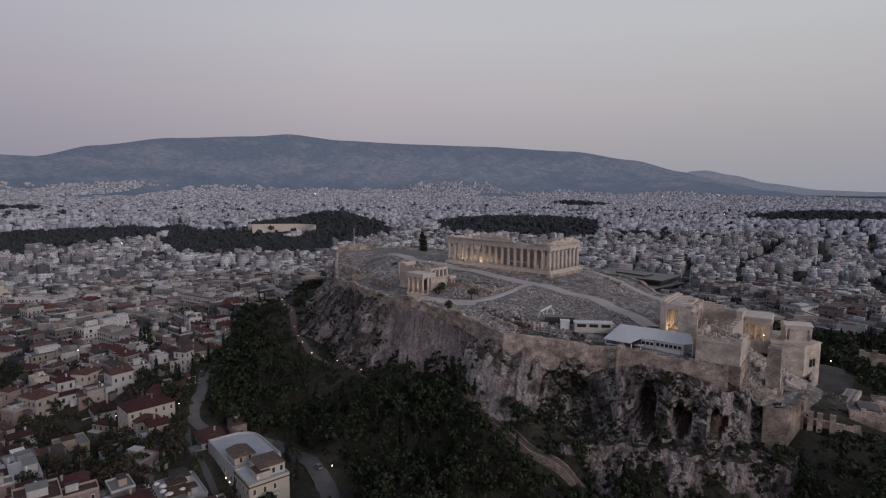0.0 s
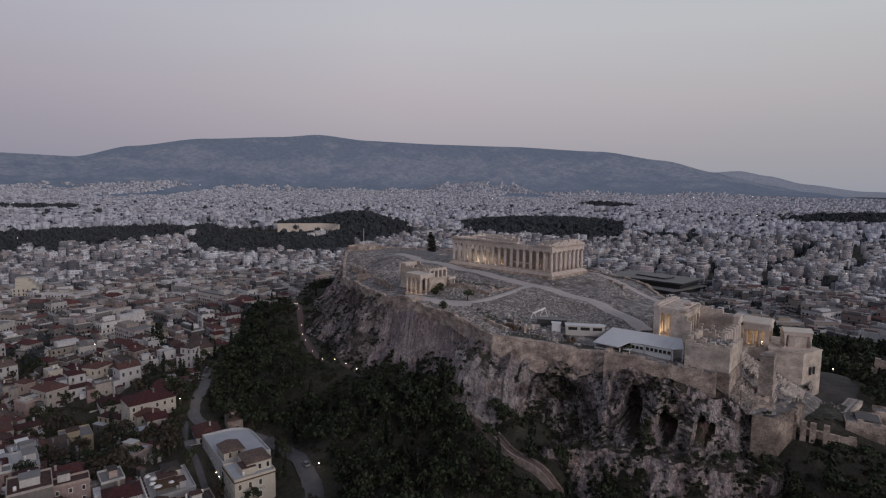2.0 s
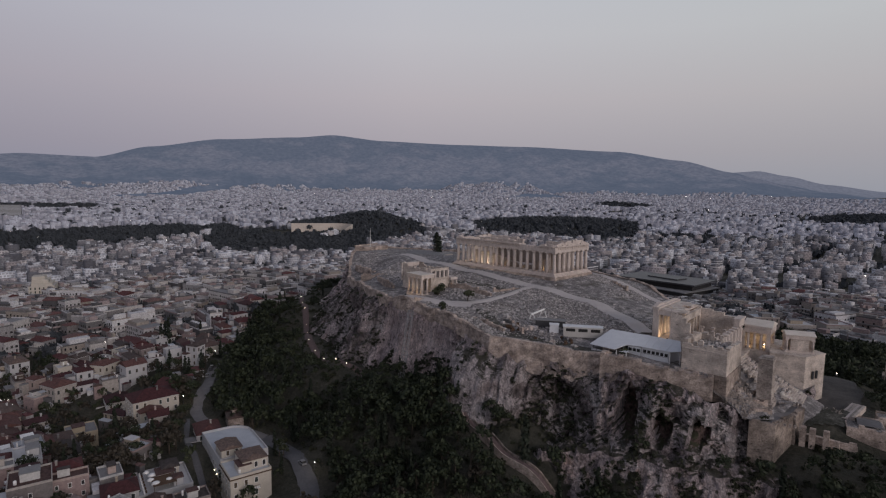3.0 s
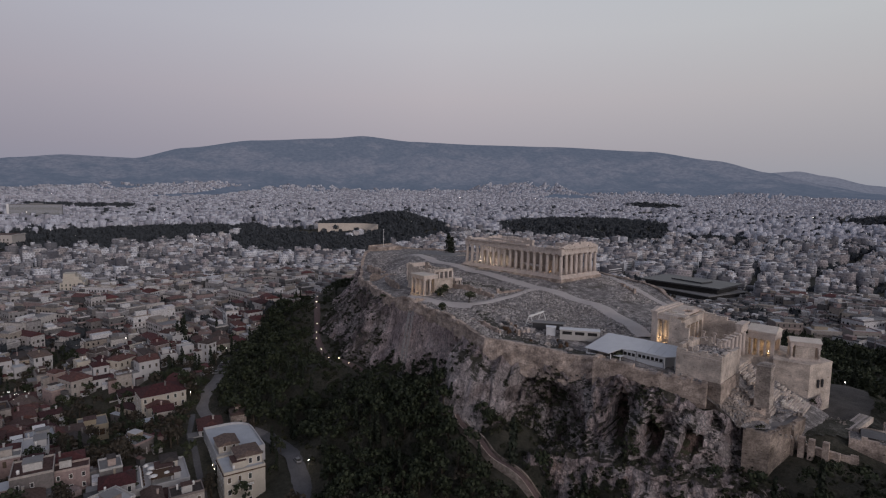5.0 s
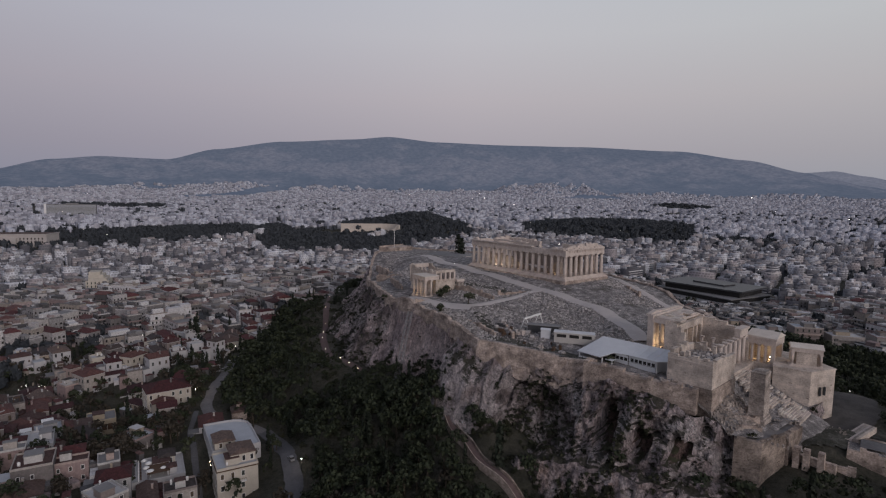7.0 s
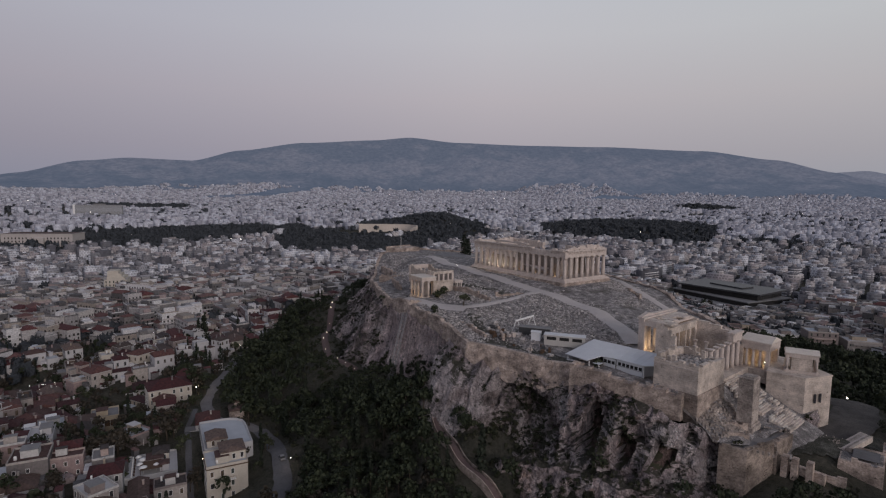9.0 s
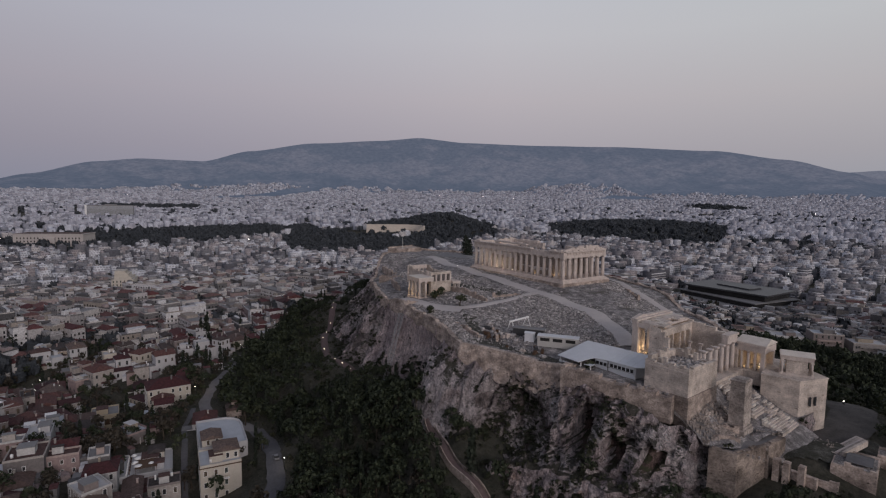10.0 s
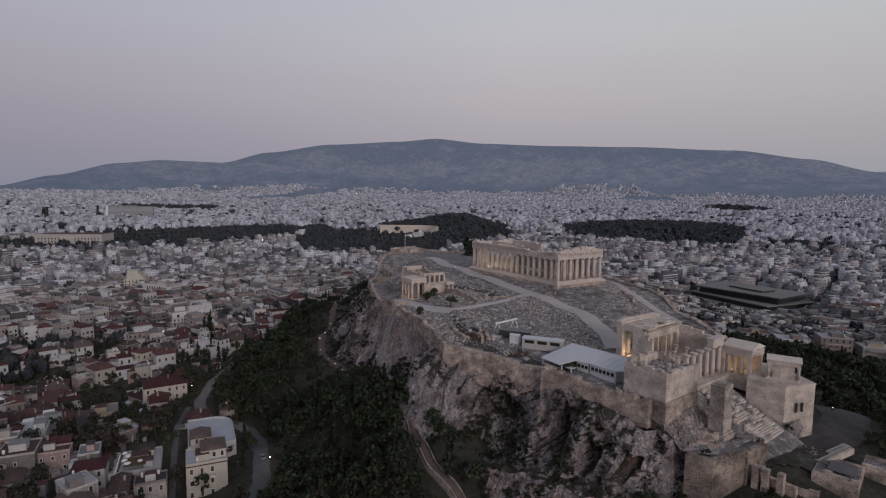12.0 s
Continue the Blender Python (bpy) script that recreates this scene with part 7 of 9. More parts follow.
def house(x, y, z, turn, w, d, h, roof, wall="house_wall", seed=0, deep=False, group="houses of the old town", label="", chimney=True, lit=0):
    """One house: w along its x, d along its y, h to the eaves."""
    rnd = random.Random(seed)
    t = thing("house", (x, y, z), turn, label or HOUSE_LABELS[roof].format(WALL_WORDS[wall]), "house", group)
    part("wall", Shape().box(-w / 2, w / 2, -d / 2, d / 2, -4, h).mesh("wall", wall), t)
    if roof == "flat":
        p = 0.7
        s = Shape().box(-w / 2 - 0.06, w / 2 + 0.06, -d / 2 - 0.06, -d / 2 + 0.2, h, h + p).box(-w / 2 - 0.06, w / 2 + 0.06, d / 2 - 0.2, d / 2 + 0.06, h, h + p)
        s.box(-w / 2 - 0.06, -w / 2 + 0.2, -d / 2 + 0.2, d / 2 - 0.2, h, h + p).box(w / 2 - 0.2, w / 2 + 0.06, -d / 2 + 0.2, d / 2 - 0.2, h, h + p)
        part("parapet", s.mesh("parapet", wall), t)
        part("roof", Shape().box(-w / 2 + 0.2, w / 2 - 0.2, -d / 2 + 0.2, d / 2 - 0.2, h, h + 0.12).mesh("roof", rnd.choice(("grey_concrete", "terrace_white", "roof_tile_old", "white_wall"))), t)
        if rnd.random() < 0.75:
            a, b = w * rnd.uniform(0.25, 0.45), d * rnd.uniform(0.3, 0.5)
            ox, oy = rnd.uniform(-0.2, 0.2) * w, rnd.uniform(-0.2, 0.2) * d
            part("stair_hut", Shape().box(ox - a / 2, ox + a / 2, oy - b / 2, oy + b / 2, h + 0.1, h + 2.5).mesh("stair_hut", wall), t)
            part("hut_roof", Shape().box(ox - a / 2 - 0.2, ox + a / 2 + 0.2, oy - b / 2 - 0.2, oy + b / 2 + 0.2, h + 2.5, h + 2.7).mesh("hut_roof", rnd.choice(("grey_concrete", "roof_tile_old", "white_wall"))), t)
        if rnd.random() < 0.6:
            ox, oy = rnd.uniform(-0.35, 0.35) * w, rnd.uniform(-0.35, 0.35) * d
            part("solar_panel", Shape().box(-0.9, 0.9, -0.65, 0.65, 0.0, 0.08).mesh("solar_panel", "glass_dark"), t, at=(ox, oy, h + 0.75))
            part("solar_tank", Shape().lathe([(0.28, -0.8), (0.32, -0.6), (0.32, 0.6), (0.28, 0.8)], 8, at=(ox, oy + 0.6, h + 1.75)).mesh("solar_tank", "white_paint"), t)
        if rnd.random() < 0.45:
            ox, q = rnd.choice((-1, 1)) * w * 0.27, min(w, d) * 0.2
            bower = Shape()
            for sx in (-1, 1):
                for sy in (-1, 1):
                    bower.box(ox + sx * q - 0.06, ox + sx * q + 0.06, sy * q - 0.06, sy * q + 0.06, h + 0.1, h + 2.2)
            bower.box(ox - q - 0.2, ox + q + 0.2, -q - 0.2, q + 0.2, h + 2.2, h + 2.3)
            part("awning", bower.mesh("awning", rnd.choice(("white_paint", "terrace_white", "wood_brown"))), t)
        if rnd.random() < 0.6:
            ox, oy = rnd.uniform(-0.35, 0.35) * w, rnd.uniform(-0.35, 0.35) * d
            part("water_tank", Shape().lathe([(0.45, 0), (0.45, 1.1), (0.2, 1.25)], 10, at=(ox, oy, h + 0.5)).mesh("water_tank", "white_paint"), t)
    else:
        mat = "roof_tile" if roof == "tile" else "roof_tile_old"
        long_x = w >= d
        s = Shape()
        rise = min(w, d) * 0.24
        if long_x:
            s.gable(-w / 2, w / 2, -d / 2, d / 2, h, rise, hip=rnd.choice((0, 0.35, 0.5)) * d)
        else:
            s.gable(-d / 2, d / 2, -w / 2, w / 2, h, rise, hip=rnd.choice((0, 0.35, 0.5)) * w, turn=math.pi / 2)
        part("roof", s.mesh("roof", mat), t)
        part("eaves_band", Shape().box(-w / 2 - 0.12, w / 2 + 0.12, -d / 2 - 0.12, d / 2 + 0.12, h - 0.3, h - 0.01).mesh("eaves_band", "white_wall"), t)
        if chimney:
            ox, oy = rnd.uniform(-0.3, 0.3) * w, rnd.uniform(-0.3, 0.3) * d
            part("chimney", Shape().box(ox - 0.3, ox + 0.3, oy - 0.3, oy + 0.3, h, h + rise + 0.9).box(ox - 0.4, ox + 0.4, oy - 0.4, oy + 0.4, h + rise + 0.9, h + rise + 1.05).mesh("chimney", "house_wall"), t)
    if rnd.random() < 0.65 and not label:
        aw, ad, ah = w * rnd.uniform(0.35, 0.6), rnd.uniform(2.2, 4.2), h * rnd.uniform(0.45, 0.75)
        side = rnd.choice((-1, 1))
        ox = side * (w - aw) / 2
        part("annex", Shape().box(ox - aw / 2, ox + aw / 2, d / 2 - 0.05, d / 2 + ad, -4, ah).mesh("annex", wall), t)
        part("annex_roof", Shape().gable(ox - aw / 2, ox + aw / 2, d / 2 + 0.1, d / 2 + ad, ah, 0.9, over=0.2).mesh("annex_roof", "roof_tile_old") if rnd.random() < 0.5 else
             Shape().box(ox - aw / 2 - 0.1, ox + aw / 2 + 0.1, d / 2, d / 2 + ad + 0.1, ah, ah + 0.25).mesh("annex_roof", rnd.choice(("grey_concrete", "terrace_white"))), t)
        add_window(t, 0.8, ox, d / 2 + ad + 0.02, ah * 0.45, 0.0, deep)
    kind = rnd.choice((0.95, 0.8, 0.95, 1.0))
    floors = max(1, int(h / 3.2))
    # the faces turned to the west and north are the ones that the flight sees
    for nx, ny, width, depth, a in ((-1, 0, d, w, math.pi / 2), (0, 1, w, d, 0.0)):
        count = max(1, int(width / 2.9))
        for f in range(floors):
            for k in range(count):
                if rnd.random() < 0.12:
                    continue
                u = -width / 2 + width * (k + 0.5) / count
                zz = 0.9 + f * (h / floors)
                add_window(t, kind, nx * (depth / 2 + 0.02) if nx else u, ny * (depth / 2 + 0.02) if ny else u, zz, a, deep)
    return t


TAKEN = []
def special_houses():
    ang = math.radians(-13)
    # cream mansion on the street corner: front block, attic and the long block with the pale terrace
    a = house(22.6, 161.0, -3.4, ang, 12.5, 13.0, 12.2, "flat", "cream_wall", 1, True, label="three-storey cream mansion with balconies and a terrace roof")
    part("attic", Shape().box(-3.6, 5.4, -6.2, 1.8, 12.2, 15.4).mesh("attic", "cream_wall"), a)
    part("attic_roof", Shape().gable(-3.6, 5.4, -6.2, 1.8, 15.4, 1.3, hip=2, over=0.25).mesh("attic_roof", "roof_tile_old"), a)
    part("cornice", Shape().box(-6.5, 6.5, -6.75, 6.75, 11.7, 12.0).mesh("cornice", "wood_brown"), a)
    for k in range(3):
        add_window(a, 0.95, -3.62, -5.0 + 2.6 * k, 12.9, math.pi / 2, True)
    bal = part("balcony", Shape().box(-7.3, -6.25, -2.6, 2.6, 7.3, 7.5).mesh("balcony", "white_paint"), a)
    for k in range(9):
        part("baluster", Shape().box(-7.25, -7.2, -2.55 + 0.63 * k, -2.5 + 0.63 * k, 7.5, 8.4).mesh("baluster", "iron"), bal)
    part("rail", Shape().box(-7.28, -7.18, -2.6, 2.6, 8.4, 8.46).mesh("rail", "iron"), bal)
    b = thing("terrace_house", (43.5, 153.8, -2.0), ang, label="long white house with a pale walled roof terrace", category="house", group="houses of the old town")
    outline = [(-13, -8.2), (5, -8.2), (8.4, -7.6), (11.0, -5.8), (12.6, -3.0), (13, 0), (13, 8.2), (-13, 8.2)]
    part("wall", prism(Shape(), outline, -4, 10.0).mesh("wall", "white_wall"), b)
    part("terrace", prism(Shape(), [(x * 0.975, y * 0.965) for x, y in outline], 10.0, 10.12).mesh("terrace", "terrace_white"), b)
    par = Shape()
    n = len(outline)
    for i in range(n):
        (x0, y0), (x1, y1) = outline[i], outline[(i + 1) % n]
        par.add([(x0, y0, 10), (x1, y1, 10), (x1 * 0.97, y1 * 0.955, 10), (x0 * 0.97, y0 * 0.955, 10), (x0, y0, 10.9), (x1, y1, 10.9), (x1 * 0.97, y1 * 0.955, 10.9), (x0 * 0.97, y0 * 0.955, 10.9)], [(4, 5, 6, 7), (0, 1, 5, 4), (2, 3, 7, 6)])
    part("parapet", par.mesh("parapet", "white_wall"), b)
    part("roof_room", Shape().box(-11.5, -3.5, 0.5, 7.2, 10.1, 13.0).mesh("roof_room", "cream_wall"), b)
    part("room_roof", Shape().gable(-11.5, -3.5, 0.5, 7.2, 13.0, 1.2, hip=0.4, over=0.4).mesh("room_roof", "roof_tile_old"), b)
    for k in range(2):
        add_window(b, 0.95, -11.52, 2.2 + 3 * k, 11.0, math.pi / 2, True)
    for k in range(7):
        add_window(b, 0.95, -11 + 3.4 * k, 8.22, 5.5, 0, True)
        part("wall_lamp", Shape().lathe([(0.05, 0), (0.16, 0.12), (0.05, 0.28)], 8).mesh("wall_lamp", "lamp_warm"), b, at=(-9.3 + 3.4 * k, 8.45, 4.2))
    # red-roofed house with a gable wing
    c = house(107.5, 157.5, -4.0, math.radians(-6), 13, 18, 14.4, "tile", "cream_wall", 5, True, label="large cream house with a dark red tiled roof")
    part("wing", Shape().box(-10.2, -6.5, -1.5, 7.5, -4, 10.8).mesh("wing", "cream_wall"), c)
    part("wing_roof", Shape().gable(-10.6, -6.0, -1.5, 7.5, 10.8, 1.8, over=0.3).mesh("wing_roof", "roof_tile"), c)
    for k in range(3):
        add_window(c, 0.95, -10.22, 0.2 + 2.6 * k, 7.4, math.pi / 2, True)
    # terrace house with white awnings
    d = house(43, 179.5, -5.5, math.radians(-14), 17, 16, 9.4, "flat", "white_wall", 9, True, label="white house with roof terraces, white awnings and tubs")
    for x, y, r in ((-5.5, 2.5, 1.6), (-2.5, 3.6, 1.3), (0.8, 2.8, 1.5), (3.4, 4.2, 1.1), (-5.0, -1.5, 1.2)):
        part("parasol", Shape().lathe([(0.06, 0), (0.06, 2.0), (r, 2.05), (r * 0.5, 2.45), (0.1, 2.7)], 10, at=(x, y, 9.5)).mesh("parasol", "white_paint"), d)
    part("roof_room", Shape().box(1.5, 7.8, -5.4, -0.4, 9.4, 12.2).mesh("roof_room", "cream_wall"), d)
    part("room_roof", Shape().gable(1.5, 7.8, -5.4, -0.4, 12.2, 1.0, hip=1.5, over=0.35).mesh("room_roof", "roof_tile_old"), d)
    part("stair_room", Shape().box(-6.5, -3.2, -5.4, -2.6, 9.4, 11.8).mesh("stair_room", "white_wall"), d)
    part("stair_roof", Shape().gable(-6.5, -3.2, -5.4, -2.6, 11.8, 0.7, hip=0.8, over=0.3).mesh("stair_roof", "roof_tile_old"), d)
    for k in range(9):
        part("parapet_post", Shape().box(-0.16, 0.16, -0.16, 0.16, 0, 1.3).mesh("parapet_post", "white_paint"), d, at=(-8.3 + 2.07 * k, 5.95, 9.4))
    for k in range(6):
        part("planter", Shape().box(-0.5, 0.5, -0.22, 0.22, 0, 0.5).mesh("planter", "wood_brown"), d, at=(-6 + 2.3 * k, 5.3, 9.55))
    for x, y in ((1.48, -2.0), (1.48, -4.0)):
        add_window(d, 0.95, x, y, 10.0, math.pi / 2, True)
    part("front_wing", Shape().box(-13.5, -8.5, -5.5, 5.5, -4, 7.2).mesh("front_wing", "white_wall"), d)
    part("front_roof", Shape().gable(-13.5, -8.5, -5.5, 5.5, 7.2, 1.3, hip=0.5).mesh("front_roof", "roof_tile_old"), d)
    for k in range(3):
        add_window(d, 0.95, -13.52, -3.4 + 3.2 * k, 4.0, math.pi / 2, True)
    # ochre house with an open loggia
    e = house(122, 181, -11.5, math.radians(-10), 12, 11, 9.2, "flat", "yellow_wall", 14, True, label="ochre house with a brown timber loggia")
    part("loggia", Shape().box(-6.2, -5.9, -4.5, 2.5, 5.2, 7.8).mesh("loggia", "wood_brown"), e)
    for k in range(4):
        part("loggia_post", Shape().box(-6.4, -6.2, -4.3 + 2.2 * k, -4.1 + 2.2 * k, 5.0, 8.2).mesh("loggia_post", "cream_wall"), e)
    f = house(492, 108, -15, math.radians(-20), 26, 20, 21, "flat", "cream_wall", 44, False, label="tall cream hotel with stepped roof terraces")
    for k in range(3):
        part("setback", Shape().box(-11 + 2 * k, 11 - 2 * k, -8 + 3 * k, 8, 21 + 3 * k, 24 + 3 * k).mesh("setback", "cream_wall"), f)
    for k, (x, y) in enumerate(APARTMENTS):
        b = house(x, y, land(x, y), math.radians(35.5), 19.0 if k % 2 else 17.0, 13.0, (15.2, 13.0, 16.4, 14.2, 15.6)[k], "flat", "house_wall", 60 + k, False, group="apartment houses beyond the wood", label="pale five-storey apartment house with balconies beyond the wood")
        for f in range(1, 5):
            part("balcony", Shape().box(-6.5, 6.5, 6.52, 7.7, 3.1 * f - 0.2, 3.1 * f + 0.75).mesh("balcony", "house_wall"), b)
    house(372, 43, -15, math.radians(-20), 15, 42, 9.5, "flat", "white_wall", 45, False, label="long low white building with a flat roof")
    house(243, 78, -6, math.radians(-20), 14, 11, 7.5, "tile", "white_wall", 46, False)
    TAKEN.extend([(x, y, 13) for x, y in APARTMENTS])
    TAKEN.extend([(492, 108, 15), (372, 43, 20), (243, 78, 9)])
    house(99, 174.5, -9.0, math.radians(-10), 9, 8, 6.0, "flat", "white_wall", 15, True)
    house(66, 153, 0.0, math.radians(-18), 12, 9, 6.4, "tile", "white_wall", 16, True)
    house(143, 160, -8, math.radians(-10), 12, 10, 8.2, "tile", "white_wall", 17, True)
    house(88, 193, -11.5, math.radians(-14), 11, 9, 6.5, "tile", "house_wall", 18, True)
    for x, y, r in ((22.6, 161, 10), (43.5, 153.8, 16), (108, 158, 14), (97, 164, 7), (77, 180, 9), (71, 142, 13), (66, 153, 9), (40, 178, 13), (122, 181, 9), (101, 172.5, 7.5), (80, 151, 8), (71, 142, 7), (143, 160, 9.5), (84, 190, 9), (4, 166, 10), (12, 156, 8)):
        TAKEN.append((x, y, r))


special_houses()


def chapel():
    t = thing("chapel", (69.5, 139.8, 2.5), math.radians(-20), label="small brown stone Byzantine chapel with a tiled dome", category="church")
    part("wall", Shape().box(-4, 4, -3, 3, -3, 4.0).mesh("wall", "rampart"), t)
    part("roof", Shape().gable(-4, 4, -3, 3, 4.0, 1.4, over=0.25).mesh("roof", "roof_tile_old"), t)
    part("cross_roof", Shape().gable(-3.2, 3.2, -1.5, 1.5, 4.3, 1.3, turn=math.pi / 2).mesh("cross_roof", "roof_tile_old"), t)
    part("drum", Shape().lathe([(1.3, 4.8), (1.3, 6.6), (1.45, 6.65)], 8, smooth=False).mesh("drum", "rampart"), t)
    part("dome", Shape().lathe([(1.5, 6.65), (1.1, 7.3), (0.4, 7.8), (0.05, 7.9)], 8).mesh("dome", "roof_tile_old"), t)
    for k in range(4):
        a = k * math.pi / 2 + 0.4
        part("drum_window", Shape().box(-0.2, 0.2, -0.05, 0.05, 5.2, 6.3).mesh("drum_window", "glass_dark"), t, at=(1.28 * math.cos(a), 1.28 * math.sin(a), 0), turn=a + math.pi / 2)


chapel()


def built_on(x, y):
    return inside(NORTH_WOOD, x, y) or inside(SOUTH_WOOD, x, y) or inside(RIM, x, y)


GARDENS, PLOT_GRID = [], {}
# overgrown yards among the near houses: place and radius
GROVES = [(73, 166, 9), (60, 191, 7), (112, 146, 6)]


def among_houses(x, y, gap):
    i, j = int(x // 12), int(y // 12)
    return any(math.hypot(x - px, y - py) < gap for a in (i - 1, i, i + 1) for b in (j - 1, j, j + 1) for px, py in PLOT_GRID.get((a, b), ()))


def old_town():
    """Single houses of the near quarter, then the joined rows behind it."""
    rnd = random.Random(21)
    a = math.radians(-13)
    plots = []
    for i in range(-76, 86):
        for j in range(-76, 86):
            u, v = i * 10.3, j * 10.0
            bend = 0.25 * math.sin(u / 170) + 0.2 * math.sin(v / 130 + 1)
            x, y = 150 + u * math.cos(a) - v * math.sin(a), 180 + u * math.sin(a) + v * math.cos(a)
            x, y = x + rnd.uniform(-1.8, 1.8), y + rnd.uniform(-1.8, 1.8)
            d = math.hypot(x - EYE_XY[0], y - EYE_XY[1])
            bearing = math.degrees(math.atan2(y - EYE_XY[1], x - EYE_XY[0]))
            if d > 700 or d < 140 or not -98 < bearing < 12:
                continue
            if built_on(x, y) or from_line(RIM_LOOP, x, y) < 22 or on_way(x, y, 3.8):
                continue
            if y > 225 and x < 60 or (x < 0 and y > 120) or (x < -60 and y > -20):
                continue
            if any(math.hypot(x - q[0], y - q[1]) < q[2] + 2.2 for q in TAKEN):
                continue
            if (i % 6 == 0 and rnd.random() < 0.4) or (j % 7 == 0 and rnd.random() < 0.25) or rnd.random() < 0.03:
                continue
            if in_park(x, y) or math.hypot(x - 93, y + 425) < 64 or (d > 215 and noise.noise((x / 34, y / 34, 17.3)) > 0.36):
                continue
            turn = a + bend + rnd.choice((0, 0, 0.1, -0.12, 0.3, 0.5)) + rnd.uniform(-0.05, 0.05)
            plots.append((x, y, land(x, y), turn, rnd.choice((5.5, 7, 8.5, 10, 12, 14.5)), rnd.uniform(5.5, 11.5), d))
    plots.sort(key=lambda p: p[6])
    for p in plots:
        PLOT_GRID.setdefault((int(p[0] // 12), int(p[1] // 12)), []).append(p[:2])
    far_rows, made = [], 0
    keep = random.Random(4)
    for x, y, z, turn, w, dd, d in plots:
        if d < 400 and keep.random() < 0.17:
            GARDENS.append((x, y))
            continue
        if d < 460 and made < 235 and y > 40:
            made += 1
            h = rnd.choice((3.6, 4.2, 5.2, 6.2, 6.8, 7.4, 8.6))
            h += 2.0 if d > 290 and rnd.random() < 0.6 else 0
            roof = rnd.choices(("tile", "old", "flat"), (0.50, 0.24, 0.26))[0]
            wall = rnd.choice(("house_wall",) * 9 + ("white_wall",) * 3 + ("cream_wall",))
            if any(math.hypot(x - q[0], y - q[1]) < q[2] for q in GROVES):
                continue
            house(x, y, z, turn, w, dd, h, roof, wall, made + 100, d < 220)
        else:
            far_rows.append((x, y, z, turn, w, dd, d))
    rows(far_rows)


def in_park(x, y):
    for cx, cy, rx, ry, turn in PARKS:
        c, s = math.cos(turn), math.sin(turn)
        u, v = (x - cx) * c + (y - cy) * s, -(x - cx) * s + (y - cy) * c
        if (u / rx) ** 2 + (v / ry) ** 2 < 1 + 0.25 * noise.noise((x / 60, y / 60, 5)):
            return True
    return False


# centre, half lengths and turn of the wooded parks and hills
STADIUM = [(1062, -520), (1000, -612)]
PARKS = [(985, -520, 85, 70, -0.6), (895, -690, 125, 125, 0), (1200, -120, 190, 400, 0.2), (920, -380, 250, 130, -0.5), (1030, -775, 165, 118, 0.9), (1110, -650, 80, 70, 0.2), (820, -570, 130, 90, -0.9), (765, -372, 92, 125, -0.9), (668, -1170, 235, 330, 0.486), (290, -1165, 75, 62, 0.4), (985, -2380, 130, 100, 0.42), (-55, -1950, 225, 150, 0.1), (555, -2110, 95, 26, 0.4), (2290, -300, 190, 110, 1.2)]


